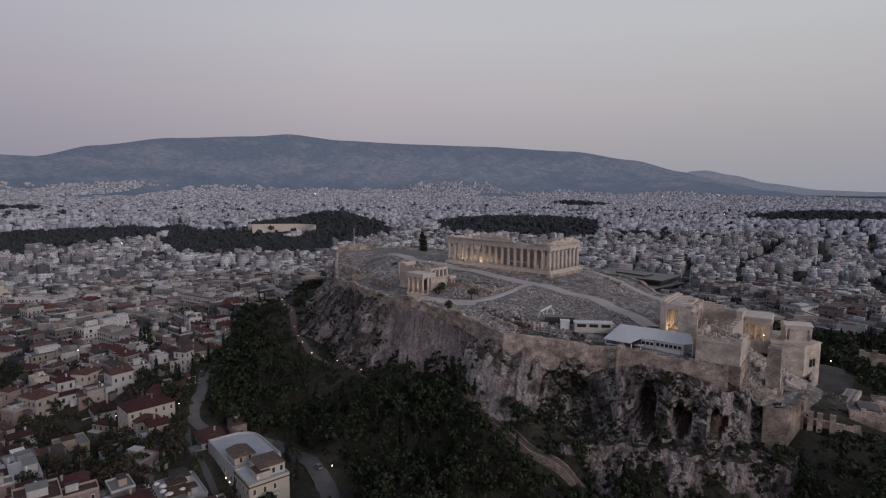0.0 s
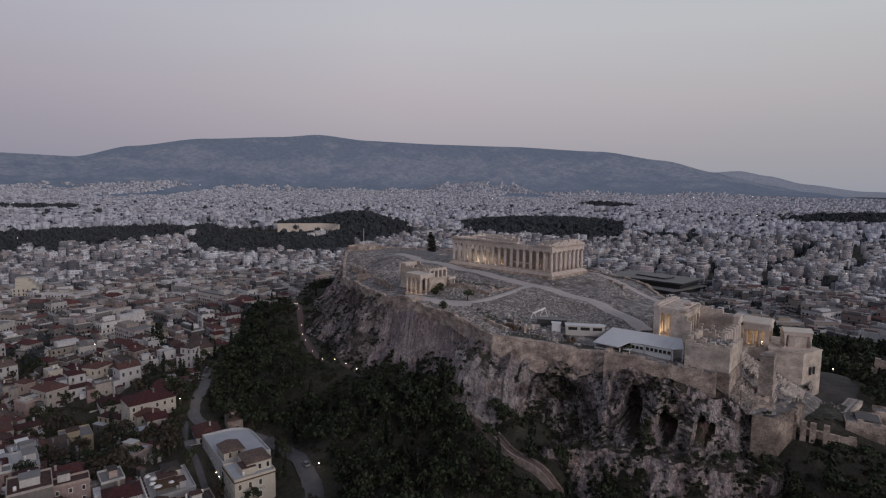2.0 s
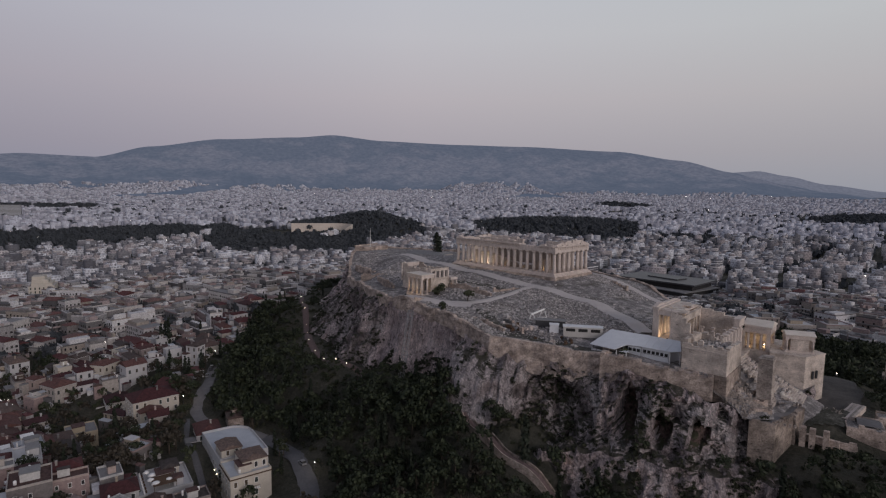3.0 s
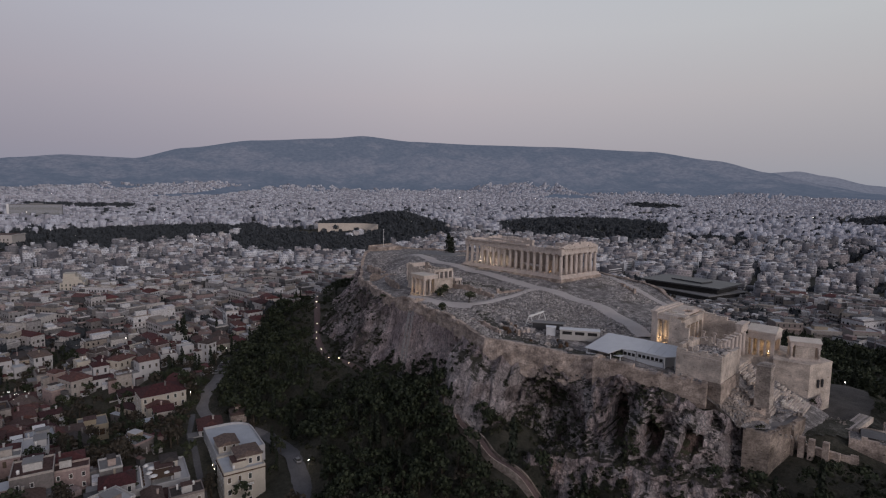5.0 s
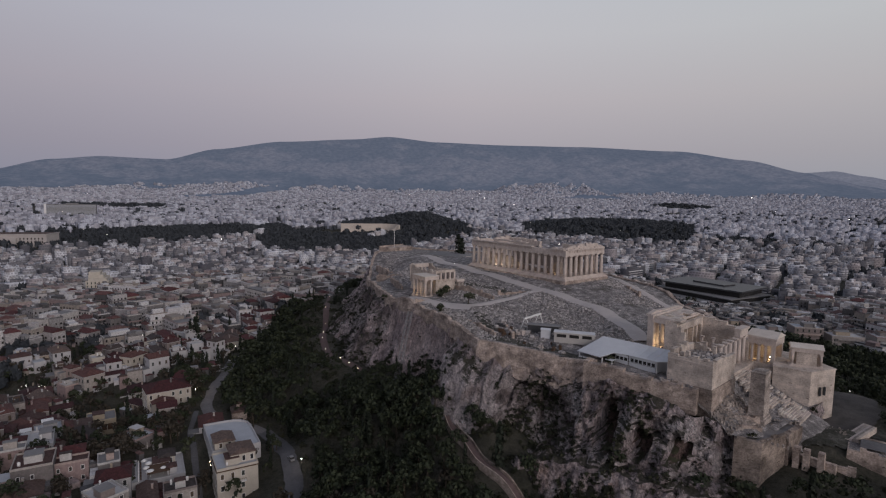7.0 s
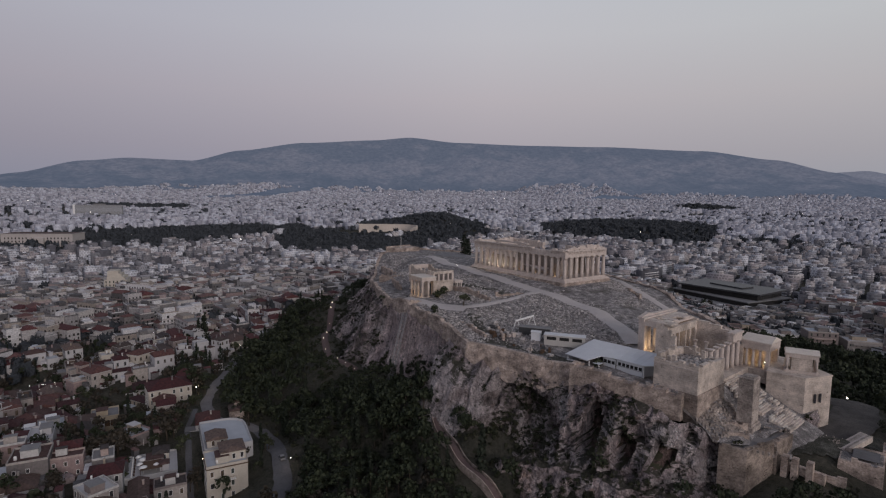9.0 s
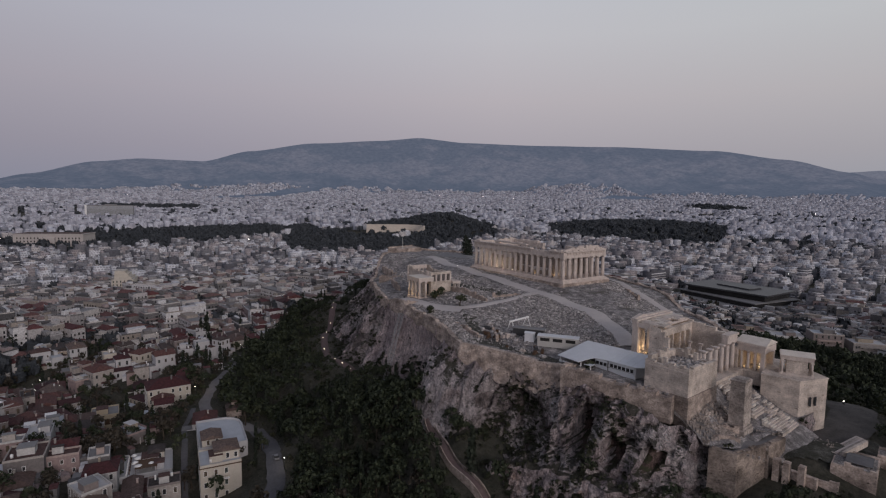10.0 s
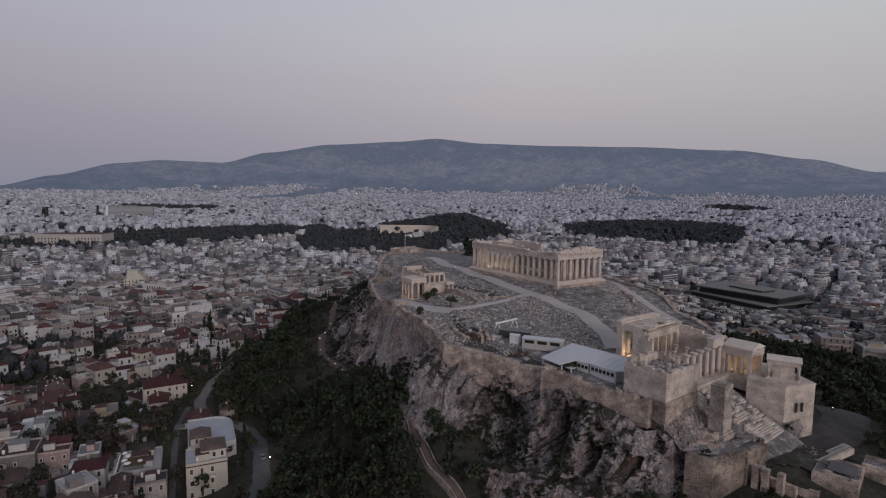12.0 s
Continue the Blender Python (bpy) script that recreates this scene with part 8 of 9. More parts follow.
def rows(plots):
    """Town houses of the middle distance: walls, roofs, terraces and window openings, joined by material."""
    rnd = random.Random(8)
    wall, tile, panes, flat = Shape(), Shape(), Shape(), Shape()
    for x, y, z, turn, w, d, dist in plots:
        modern = y < -60 or dist > rnd.uniform(410, 600)
        near_museum = from_line([(100, -425), (20, -300), (-10, -240)], x, y) < 75
        h = rnd.choice((9, 11, 13, 14, 15, 17)) if modern and rnd.random() < 0.75 else rnd.choice((5, 6, 7, 8, 9, 10, 12))
        if modern:
            w, d = w * 1.3, d * 1.3
        if rnd.random() < 0.22:
            w, d = (w * 2.2, d) if rnd.random() < 0.5 else (w, d * 2.0)
        h = min(h, 6.0) if near_museum else h
        at = (x, y)
        wall.box(-w / 2, w / 2, -d / 2, d / 2, z - 5, z + h, turn=turn, at=at, bottom=False)
        top_z = z + h
        if rnd.random() < (0.10 if modern else 0.50) and max(w, d) < 15:
            tile.gable(-w / 2, w / 2, -d / 2, d / 2, top_z, 0.24 * min(w, d), hip=rnd.choice((0, 3)), turn=turn, at=at)
        else:
            for q in range(rnd.choice((1, 2, 2, 3))):
                a, b = w * rnd.uniform(0.15, 0.62), d * rnd.uniform(0.15, 0.6)
                ox, oy = rnd.uniform(-0.3, 0.3) * w, rnd.uniform(-0.3, 0.3) * d
                wall.box(ox - a / 2, ox + a / 2, oy - b / 2, oy + b / 2, top_z - 0.1, top_z + rnd.uniform(1.8, 3.2), turn=turn, at=at, bottom=False)
            flat.box(-w / 2 + 0.3, w / 2 - 0.3, -d / 2 + 0.3, d / 2 - 0.3, top_z, top_z + 0.1, turn=turn, at=at, bottom=False)
            wall.box(-w / 2, w / 2, -d / 2, -d / 2 + 0.3, top_z, top_z + 0.8, turn=turn, at=at, bottom=False)
            wall.box(-w / 2, -w / 2 + 0.3, -d / 2, d / 2, top_z, top_z + 0.8, turn=turn, at=at, bottom=False)
            wall.box(-w / 2, w / 2, d / 2 - 0.3, d / 2, top_z, top_z + 0.8, turn=turn, at=at, bottom=False)
        c, s = math.cos(turn), math.sin(turn)
        floors = max(1, int(h / 3.1))
        balconies = modern and rnd.random() < 0.6
        for f in range(floors):
            zz = z + 1.0 + f * 3.05
            for nx, ny, width, depth in ((-1, 0, d, w), (0, 1, w, d)):
                if balconies and f > 0:
                    lo, hi = -width / 2 + 0.5, width / 2 - 0.5
                    if nx:
                        wall.box(-depth / 2 - 1.1, -depth / 2, lo, hi, zz - 1.0, zz - 0.1, turn=turn, at=at)
                    else:
                        wall.box(lo, hi, depth / 2, depth / 2 + 1.1, zz - 1.0, zz - 0.1, turn=turn, at=at)
                count = max(1, int(width / 2.7))
                for k in range(count):
                    if rnd.random() < 0.15:
                        continue
                    u = -width / 2 + width * (k + 0.5) / count
                    hw, hh = rnd.choice((0.5, 0.55, 0.8)), rnd.choice((1.3, 1.5, 1.9))
                    if nx:
                        quad = [(-depth / 2 - 0.05, u + hw, zz), (-depth / 2 - 0.05, u - hw, zz), (-depth / 2 - 0.05, u - hw, zz + hh), (-depth / 2 - 0.05, u + hw, zz + hh)]
                    else:
                        quad = [(u + hw, depth / 2 + 0.05, zz), (u - hw, depth / 2 + 0.05, zz), (u - hw, depth / 2 + 0.05, zz + hh), (u + hw, depth / 2 + 0.05, zz + hh)]
                    panes.add([(x + c * p - s * q, y + s * p + c * q, r) for p, q, r in quad], [(0, 1, 2, 3)])
    single("town_row", wall.mesh("town_row", "town_wall"), "crowded pale plastered town houses with balconies", "houses", "stuff")
    single("town_roofs", tile.mesh("town_roofs", "town_tile"), "red and brown tiled roofs of the town", "roofs", "stuff")
    single("town_terraces", flat.mesh("town_terraces", "grey_concrete"), "grey flat roofs of the town", "roofs", "stuff")
    single("town_windows", panes.mesh("town_windows", "glass_dark"), "dark windows of the town houses", "windows", "stuff")


old_town()


def back_yards():
    """Lean-tos, yard walls, sheds and awnings crowded between the near houses."""
    rnd = random.Random(29)
    wall, tile = Shape(), Shape()
    spots = [p for cell in PLOT_GRID.values() for p in cell if math.hypot(p[0] - EYE_XY[0], p[1] - EYE_XY[1]) < 470 and p[1] > 40]
    for x, y in sorted(spots):
        for _ in range(5):
            a, q = rnd.uniform(0, 6.28), rnd.uniform(4.5, 8.5)
            px, py = x + q * math.cos(a), y + q * math.sin(a)
            if on_way(px, py, 2.5) or built_on(px, py) or any(math.hypot(px - p[0], py - p[1]) < p[2] * 0.8 for p in TAKEN):
                continue
            w, d, h, turn, z = rnd.uniform(0.9, 3.2), rnd.uniform(0.8, 2.4), rnd.choice((1.8, 2.4, 3.0, 3.8, 4.6)), math.radians(-13) + rnd.choice((0, 0.1, 1.57, 0.4)), land(px, py)
            if rnd.random() < 0.25:
                d = 0.15
                h = 2.2
            wall.box(-w, w, -d, d, z - 2, z + h, turn=turn, at=(px, py), bottom=False)
            if d > 0.5 and rnd.random() < 0.5:
                tile.gable(-w, w, -d, d, z + h, 0.5, turn=turn, at=(px, py), over=0.15, thick=0.1)
    single("lean_tos", wall.mesh("lean_tos", "town_wall"), "small sheds and yard walls crowded between old houses", "sheds", "stuff")
    single("shed_roofs", tile.mesh("shed_roofs", "town_tile"), "little tiled roofs of backyard sheds", "roofs", "stuff")


back_yards()


def town_trees():
    rnd = random.Random(51)
    n = 0
    for x, y in GARDENS + [(74, 178), (80, 179), (77, 183), (84, 181), (70, 165), (78, 160), (30, 171), (60, 182), (134, 121), (118, 131), (103, 142), (92, 150), (30, 145), (55, 139)]:
        for k in range(0 if from_line([(122, 181), (92, 191)], x, y) < 10 else 2):
            plant(rnd.choice((9, 10, 9, 4, 5, 6, 0, 1)), x + rnd.uniform(-3, 3), y + rnd.uniform(-3, 3), land(x, y) - 0.2, rnd.uniform(0.75, 1.15), rnd.uniform(0, 6), "trees between the houses")
    for gx, gy, r in GROVES:
        for k in range(int(r * 1.5)):
            x, y = gx + rnd.uniform(-r, r) * 0.8, gy + rnd.uniform(-r, r) * 0.8
            if not on_way(x, y) and not any(math.hypot(x - p[0], y - p[1]) < p[2] * 0.75 for p in TAKEN):
                plant(rnd.choice((9, 10, 9, 10, 5, 0, 12)), x, y, land(x, y) - 0.2, rnd.uniform(0.85, 1.4), rnd.uniform(0, 6), "trees between the houses")
    while n < 60:
        b, q = math.radians(rnd.uniform(-40, 2)), rnd.uniform(165, 520)
        x, y = EYE_XY[0] + q * math.cos(b), EYE_XY[1] + q * math.sin(b)
        if built_on(x, y) or on_way(x, y) or from_line(RIM_LOOP, x, y) < 20 or (y > 220 and x < 60) or among_houses(x, y, 6) or any(math.hypot(x - p[0], y - p[1]) < p[2] * 0.8 for p in TAKEN):
            continue
        n += 1
        plant(rnd.choice((9, 10, 4, 5, 6, 9, 10, 0, 7)), x, y, land(x, y), rnd.uniform(0.8, 1.35), rnd.uniform(0, 6), "trees between the houses")


town_trees()


def town_greenery():
    """Unnumbered garden trees and bushes in the gaps of the old town."""
    rnd = random.Random(63)
    lots, n = {}, 0
    while n < 3700:
        b, q = math.radians(rnd.uniform(-70, 3)), 150 + 520 * rnd.random() ** 0.8
        x, y = EYE_XY[0] + q * math.cos(b), EYE_XY[1] + q * math.sin(b)
        if built_on(x, y) or on_way(x, y) or from_line(RIM_LOOP, x, y) < 20 or any(math.hypot(x - p[0], y - p[1]) < p[2] * 0.85 for p in TAKEN):
            n += 0.05
            continue
        n += 1
        if among_houses(x, y, 5.6) or from_line([(122, 181), (92, 191)], x, y) < 9:
            continue
        k, s = rnd.choice((4, 5, 6, 9, 10, 11, 12, 13, 0, 7)), rnd.uniform(0.6, 1.25)
        lots.setdefault(k, []).append(placing(x, y, land(x, y), s, s, s * rnd.uniform(0.9, 1.2), rnd.uniform(0, 6)))
    for leaf in ("leaf_pine", "leaf_olive", "leaf_cypress", "leaf_autumn"):
        pieces = [(np.array(KINDS[k][6].v), np.array(KINDS[k][6].f), m) for k, m in lots.items() if KINDS[k][1] == leaf]
        if pieces:
            single("garden_greenery", joined_mesh("garden_greenery", pieces, leaf), "dark garden trees and bushes between the houses", "greenery", "stuff")


town_greenery()


# ---- the wide city ----
# how far the suburbs climb, by bearing, and the dark woods that cut into them: bearings and distances
CITY_EDGE = [(-60, 3500), (-45, 3700), (-38, 3950), (-33, 4120), (-29.5, 4120), (-28, 4010), (-15, 4030), (-13, 4210), (-6, 4230), (-4, 4090), (2, 4050), (9, 4080), (13, 4090), (18, 4030), (19.3, 4080), (20, 4200), (24, 4200), (30, 4150), (34, 4080), (36.5, 4010), (45, 3980)]
CUT_WOODS = [[(27.2, 3180), (23.4, 3340), (20.6, 3440), (18.2, 3800), (16.4, 4060), (19.6, 4060), (21.5, 3960), (24.0, 3620), (26.6, 3350)], [(-10, 3560), (-17, 3560), (-16, 3960), (-12.5, 4040)]]


def city_edge(b):
    for (b0, d0), (b1, d1) in zip(CITY_EDGE, CITY_EDGE[1:]):
        if b <= b1:
            return d0 + (d1 - d0) * (b - b0) / (b1 - b0)
    return 3900


def wide_city():
    rnd = np.random.RandomState(4)
    boxes = []
    for d0, d1, cell in ((690, 1500, 15.5), (1500, 2600, 14.5), (2600, 4300, 13.6)):
        span = int(d1 / cell) + 2
        for i in range(-span, span):
            for j in range(-span, span):
                if i % 5 == 0 or (j % 9 == 0):
                    continue
                x0, y0 = EYE_XY[0] + i * cell, EYE_XY[1] + j * cell
                d = math.hypot(x0 - EYE_XY[0], y0 - EYE_XY[1])
                if not d0 <= d < d1:
                    continue
                b = math.degrees(math.atan2(y0 - EYE_XY[1], x0 - EYE_XY[0]))
                if not -96 < b < 6:
                    continue
                boxes.append((x0, y0, cell, d))
    placed = []
    for x0, y0, cell, d in boxes:
        # districts lie at different angles
        k = noise.noise((x0 / 700, y0 / 700, 2))
        swing = 0.5 * k
        x = x0 + 60 * noise.noise((x0 / 300, y0 / 300, 9)) + rnd.uniform(-4, 4)
        y = y0 + 60 * noise.noise((x0 / 300, y0 / 300, 14)) + rnd.uniform(-4, 4)
        if in_park(x, y) or rnd.rand() < 0.08:
            continue
        # the far edge of the city frays into the foothills
        if d > 1900:
            b = math.degrees(math.atan2(y - EYE_XY[1], x - EYE_XY[0]) - AXIS)
            if d > city_edge(b) + 60 * noise.noise((b / 0.8, 3.4, 2)) or any(inside(c, b + 0.5 * noise.noise((x / 90, y / 90, 3)), d) for c in CUT_WOODS) or noise.noise((x / 260, y / 260, 20)) + 0.6 * noise.noise((x / 90, y / 90, 8)) > 0.55:
                continue
        if from_line(STADIUM, x, y) < 70 or math.hypot(x - 1960, y + 110) < 85 or math.hypot(x - 93, y + 425) < 72 or math.hypot(x - 1130, y - 95) < 75 or math.hypot(x - 1060, y - 90) < 50:
            continue
        placed.append((x, y, cell, d, swing))
    cube = np.array([(-1, -1, 0), (1, -1, 0), (1, 1, 0), (-1, 1, 0), (-1, -1, 1), (1, -1, 1), (1, 1, 1), (-1, 1, 1)], float)
    quads = np.array([(4, 5, 6, 7), (0, 1, 5, 4), (1, 2, 6, 5), (2, 3, 7, 6), (3, 0, 4, 7)])
    near, far, bands = [], [], []
    for x, y, cell, d, swing in placed:
        z = land(x, y) if d < 3900 else slope_height(x, y)
        w, l = cell * rnd.uniform(0.26, 0.52), cell * rnd.uniform(0.26, 0.52)
        if rnd.rand() < 0.16:
            w, l = (w * 1.9, l) if rnd.rand() < 0.5 else (w, l * 1.9)
        h = rnd.choice((5, 7, 9, 11, 12, 13, 14, 15, 17, 20)) * rnd.uniform(0.9, 1.08) * (0.88 if d < 1250 else 1 if d < 2000 else 0.72)
        turn = swing + rnd.choice((0, 0, 0.05, -0.05, 0.3))
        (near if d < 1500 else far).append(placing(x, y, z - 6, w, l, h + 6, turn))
        if d < 1100 and rnd.rand() < 0.4:
            c, q, both = math.cos(turn), math.sin(turn), rnd.rand() < 0.4
            west, out = rnd.rand() < 0.6, rnd.uniform(0.3, 0.6)
            lo, hi = (1.0, 0.0) if rnd.rand() < 0.5 else (0.62, rnd.uniform(-0.3, 0.3))
            for f in range(1, int(h / 3.1)):
                if west or both:
                    u, v = -w - out, hi * l
                    bands.append(placing(x + c * u - q * v, y + q * u + c * v, z + 3.1 * f - 0.1, out, l * lo, 1.0, turn))
                if both or not west:
                    u, v = hi * w, l + out
                    bands.append(placing(x + c * u - q * v, y + q * u + c * v, z + 3.1 * f - 0.1, w * lo, out, 1.0, turn))
        for _ in range(rnd.randint(1, 4) if d < 1500 else int(rnd.rand() < (0.4 if d < 2600 else 0.1))):
            ox, oy = rnd.uniform(-0.6, 0.6) * w, rnd.uniform(-0.6, 0.6) * l
            (near if d < 1500 else far).append(placing(x + ox, y + oy, z + h, w * rnd.uniform(0.15, 0.5), l * rnd.uniform(0.15, 0.5), rnd.uniform(1.4, 3.6), turn))
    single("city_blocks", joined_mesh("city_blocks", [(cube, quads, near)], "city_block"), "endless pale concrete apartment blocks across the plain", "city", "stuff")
    single("balcony_bands", joined_mesh("balcony_bands", [(cube, quads, bands)], "band_paint"), "pale balcony fronts along the apartment blocks", "balconies", "stuff")
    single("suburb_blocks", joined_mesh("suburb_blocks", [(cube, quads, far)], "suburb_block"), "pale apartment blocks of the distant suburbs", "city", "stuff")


wide_city()


def far_woods():
    """Crowns of the parks and wooded hills in the city."""
    rnd = random.Random(6)
    verts, faces = leaf_cloud(rnd, [(0, 0, 4.5, 3.2), (2.2, 1, 3.5, 2.6), (-2, 0.6, 3.4, 2.6), (0.3, -2.2, 3.2, 2.5)], 5, 2.7, 0.9)
    v, f = np.array(verts), np.array(faces)
    places = []
    for cx, cy, rx, ry, turn in PARKS:
        c, s = math.cos(turn), math.sin(turn)
        dist = math.hypot(cx - EYE_XY[0], cy - EYE_XY[1])
        gap = 10 if dist < 1600 else 14
        n = int(4 * rx * ry / gap ** 2)
        for _ in range(n):
            u, w = rnd.uniform(-1.15, 1.15) * rx, rnd.uniform(-1.15, 1.15) * ry
            x, y = cx + c * u - s * w, cy + s * u + c * w
            if not in_park(x, y) or from_line(STADIUM, x, y) < 56 or math.hypot(x - 1130, y - 95) < 62 or math.hypot(x - 1060, y - 90) < 45:
                continue
            q = rnd.uniform(0.9, 1.5) * (1 if dist < 1600 else 1.35)
            places.append(placing(x, y, land(x, y) - 1, q, q, q * rnd.uniform(0.9, 1.5), rnd.uniform(0, 6)))
    small = np.random.RandomState(9)
    count = 0
    while count < 3900:
        b, q = math.radians(small.uniform(-94, 3)), 330 + 2300 * small.rand() ** 2.3
        x, y = EYE_XY[0] + q * math.cos(b), EYE_XY[1] + q * math.sin(b)
        if built_on(x, y) or math.hypot(x - 93, y + 425) < 75 or (y > 60 and q < 380) or noise.noise((x / 70, y / 70, 6)) < -0.05:
            continue
        count += 1
        k = small.uniform(0.6, 1.15) * (1 if q < 1200 else 1.5)
        places.append(placing(x, y, land(x, y) - 0.5, k, k, k * small.uniform(1.0, 1.9), small.uniform(0, 6)))
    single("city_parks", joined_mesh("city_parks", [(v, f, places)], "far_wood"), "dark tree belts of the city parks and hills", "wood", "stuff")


far_woods()


def landmarks():
    t = thing("stadium", (1044, -531, -9), math.radians(-124), label="long pale marble stadium bank cut into a wooded hill", category="stadium")
    # stepped seats along one side and round the closed end
    rows_, segs = 12, 44
    for k in range(rows_):
        outer, inner, z = 24 + 3.2 * (k + 1), 24 + 3.2 * k, 1.9 * (k + 1)
        verts, faces = [], []
        for i in range(segs + 1):
            q = i / segs
            if q < 0.5:
                base, d = (190 * q, 0), (0, 1)
            else:
                a = math.pi / 2 - 1.3 * math.pi * (q - 0.5)
                base, d = (95, 0), (math.cos(a), math.sin(a))
            for r, zz in ((inner, z - 1.9), (inner, z), (outer, z), (outer, -4)):
                verts.append((base[0] + d[0] * r * 0.9, base[1] + d[1] * r * 0.9, zz))
        for i in range(segs):
            a = i * 4
            faces += [(a, a + 4, a + 5, a + 1), (a + 1, a + 5, a + 6, a + 2), (a + 2, a + 6, a + 7, a + 3)]
        faces += [(0, 1, 2, 3), (segs * 4 + 3, segs * 4 + 2, segs * 4 + 1, segs * 4)]
        part("seat_row", Shape().add(verts, faces).mesh("seat_row", "stadium_marble"), t)
    p = thing("palace", (1145, 114, -12), math.radians(58), label="wide plain pale stone parliament palace at the park's edge", category="building")
    part("wall", Shape().box(-62, 62, -24, 24, -8, 22.5).mesh("wall", "palace_stone"), p)
    part("cornice", Shape().box(-63, 63, -25, 25, 22.5, 23.7).mesh("cornice", "palace_stone"), p)
    part("portico", Shape().box(-14, 14, 24, 30, -4, 17).mesh("portico", "palace_stone"), p)
    part("roof", Shape().gable(-60, 60, -22, 22, 23.7, 2, hip=20, over=0).mesh("roof", "roof_tile_old"), p)
    pane = Shape().box(-1.0, 1.0, -0.1, 0.1, 0, 3.2).mesh("window", "glass_dark")
    for k in range(19):
        for f in range(3):
            part("window", pane, p, at=(-55 + 6.1 * k, 24.15, 1.5 + 6 * f))
    q = thing("slab_hotel", (1985, -110, 4), math.radians(72), label="long grey slab hotel with rows of balconies beyond the park", category="building")
    part("wall", Shape().box(-70, 66, -9, 9, -8, 38).mesh("wall", "grey_concrete"), q)
    part("end_wall", Shape().box(66, 72, -9.3, 9.3, -8, 39).mesh("end_wall", "white_paint"), q)
    for f in range(9):
        part("balcony_band", Shape().box(-70, 66, 9, 10.2, 3.4 + 3.8 * f, 4.9 + 3.8 * f).mesh("balcony_band", "terrace_white"), q)
    part("roof_room", Shape().box(-20, 14, -5, 5, 38, 42).mesh("roof_room", "grey_concrete"), q)
    m = thing("glass_museum", (93, -425, -20.5), math.radians(-15), label="low modern museum of dark glass with a turned flat top floor", category="museum")
    part("lower_hall", Shape().box(-54, 50, -40, 46, -4, 6.5).mesh("lower_hall", "dark_panel"), m)
    part("lower_roof", Shape().box(-56, 52, -42, 49, 6.5, 7.5).mesh("lower_roof", "grey_concrete"), m)
    part("mid_glass", Shape().box(-48, 46, -34, 34, 7.5, 12).mesh("mid_glass", "glass_dark"), m)
    part("mid_band", Shape().box(-49.5, 47.5, -35.5, 35.5, 12, 12.9).mesh("mid_band", "grey_concrete"), m)
    part("glass_gallery", Shape().box(-43, 43, -29, 24, 12.9, 18.6, turn=0.16).mesh("glass_gallery", "glass_dark"), m)
    part("flat_roof", Shape().box(-47, 47, -33, 28, 18.6, 20.2, turn=0.16).mesh("flat_roof", "dark_panel"), m)
    for k in range(26):
        part("fin", Shape().box(-0.25, 0.25, -0.6, 0.6, -4, 6.4).mesh("fin", "grey_concrete"), m, at=(-52 + 4.0 * k, 46.8, 0))
    part("roof_plant", Shape().box(-20, 20, -14, 6, 20.2, 21.6).mesh("roof_plant", "dark_panel"), m)


landmarks()


# ---- parked cars ----
def car(x, y, turn, paint, label):
    """A small parked hatchback with its cabin, lamps and wheels."""
    t = thing("car", (x, y, land(x, y) + 0.32), turn, label=label, category="car", group="parked cars")
    hull = Shape()
    side = [(-1.95, 0.28), (-1.9, 0.72), (-1.0, 0.86), (1.75, 0.9), (1.95, 0.62), (1.95, 0.28)]
    n = len(side)
    hull.add([(u, v, z) for v in (-0.82, 0.82) for u, z in side], [tuple(range(n)), tuple(range(2 * n - 1, n - 1, -1))] + [(i, n + i, n + (i + 1) % n, (i + 1) % n) for i in range(n)])
    part("body", hull.mesh("body", paint), t)
    top_line = [(-1.0, 0.86), (-0.4, 1.4), (1.1, 1.42), (1.7, 0.9)]
    cab = Shape()
    cab.add([(u, v, z) for v in (-0.7, 0.7) for u, z in top_line], [(0, 1, 2, 3), (7, 6, 5, 4), (0, 4, 5, 1), (2, 6, 7, 3)])
    part("cabin_glass", cab.mesh("cabin_glass", "glass_dark"), t)
    part("roof", Shape().box(-0.42, 1.12, -0.7, 0.7, 1.405, 1.46).mesh("roof", paint), t)
    for u in (-1.2, 1.2):
        for v in (-0.78, 0.78):
            part("wheel", Shape().tube([(u, v - 0.1, 0.3), (u, v + 0.1, 0.3)], 0.31, 10).mesh("wheel", "dark_panel"), t)
    for v in (-0.6, 0.6):
        part("headlight", Shape().box(-1.97, -1.9, v - 0.15, v + 0.15, 0.55, 0.7).mesh("headlight", "white_paint"), t)


car(134.5, 117.2, math.radians(150), "metal_white", "small white car parked on the lane")
car(128.5, 121.0, math.radians(150), "dark_panel", "small dark car parked on the lane")
car(121.5, 126.2, math.radians(148), "steel", "small grey car parked on the lane")
car(16, 143.5, math.radians(170), "steel", "small grey car parked beside the street")


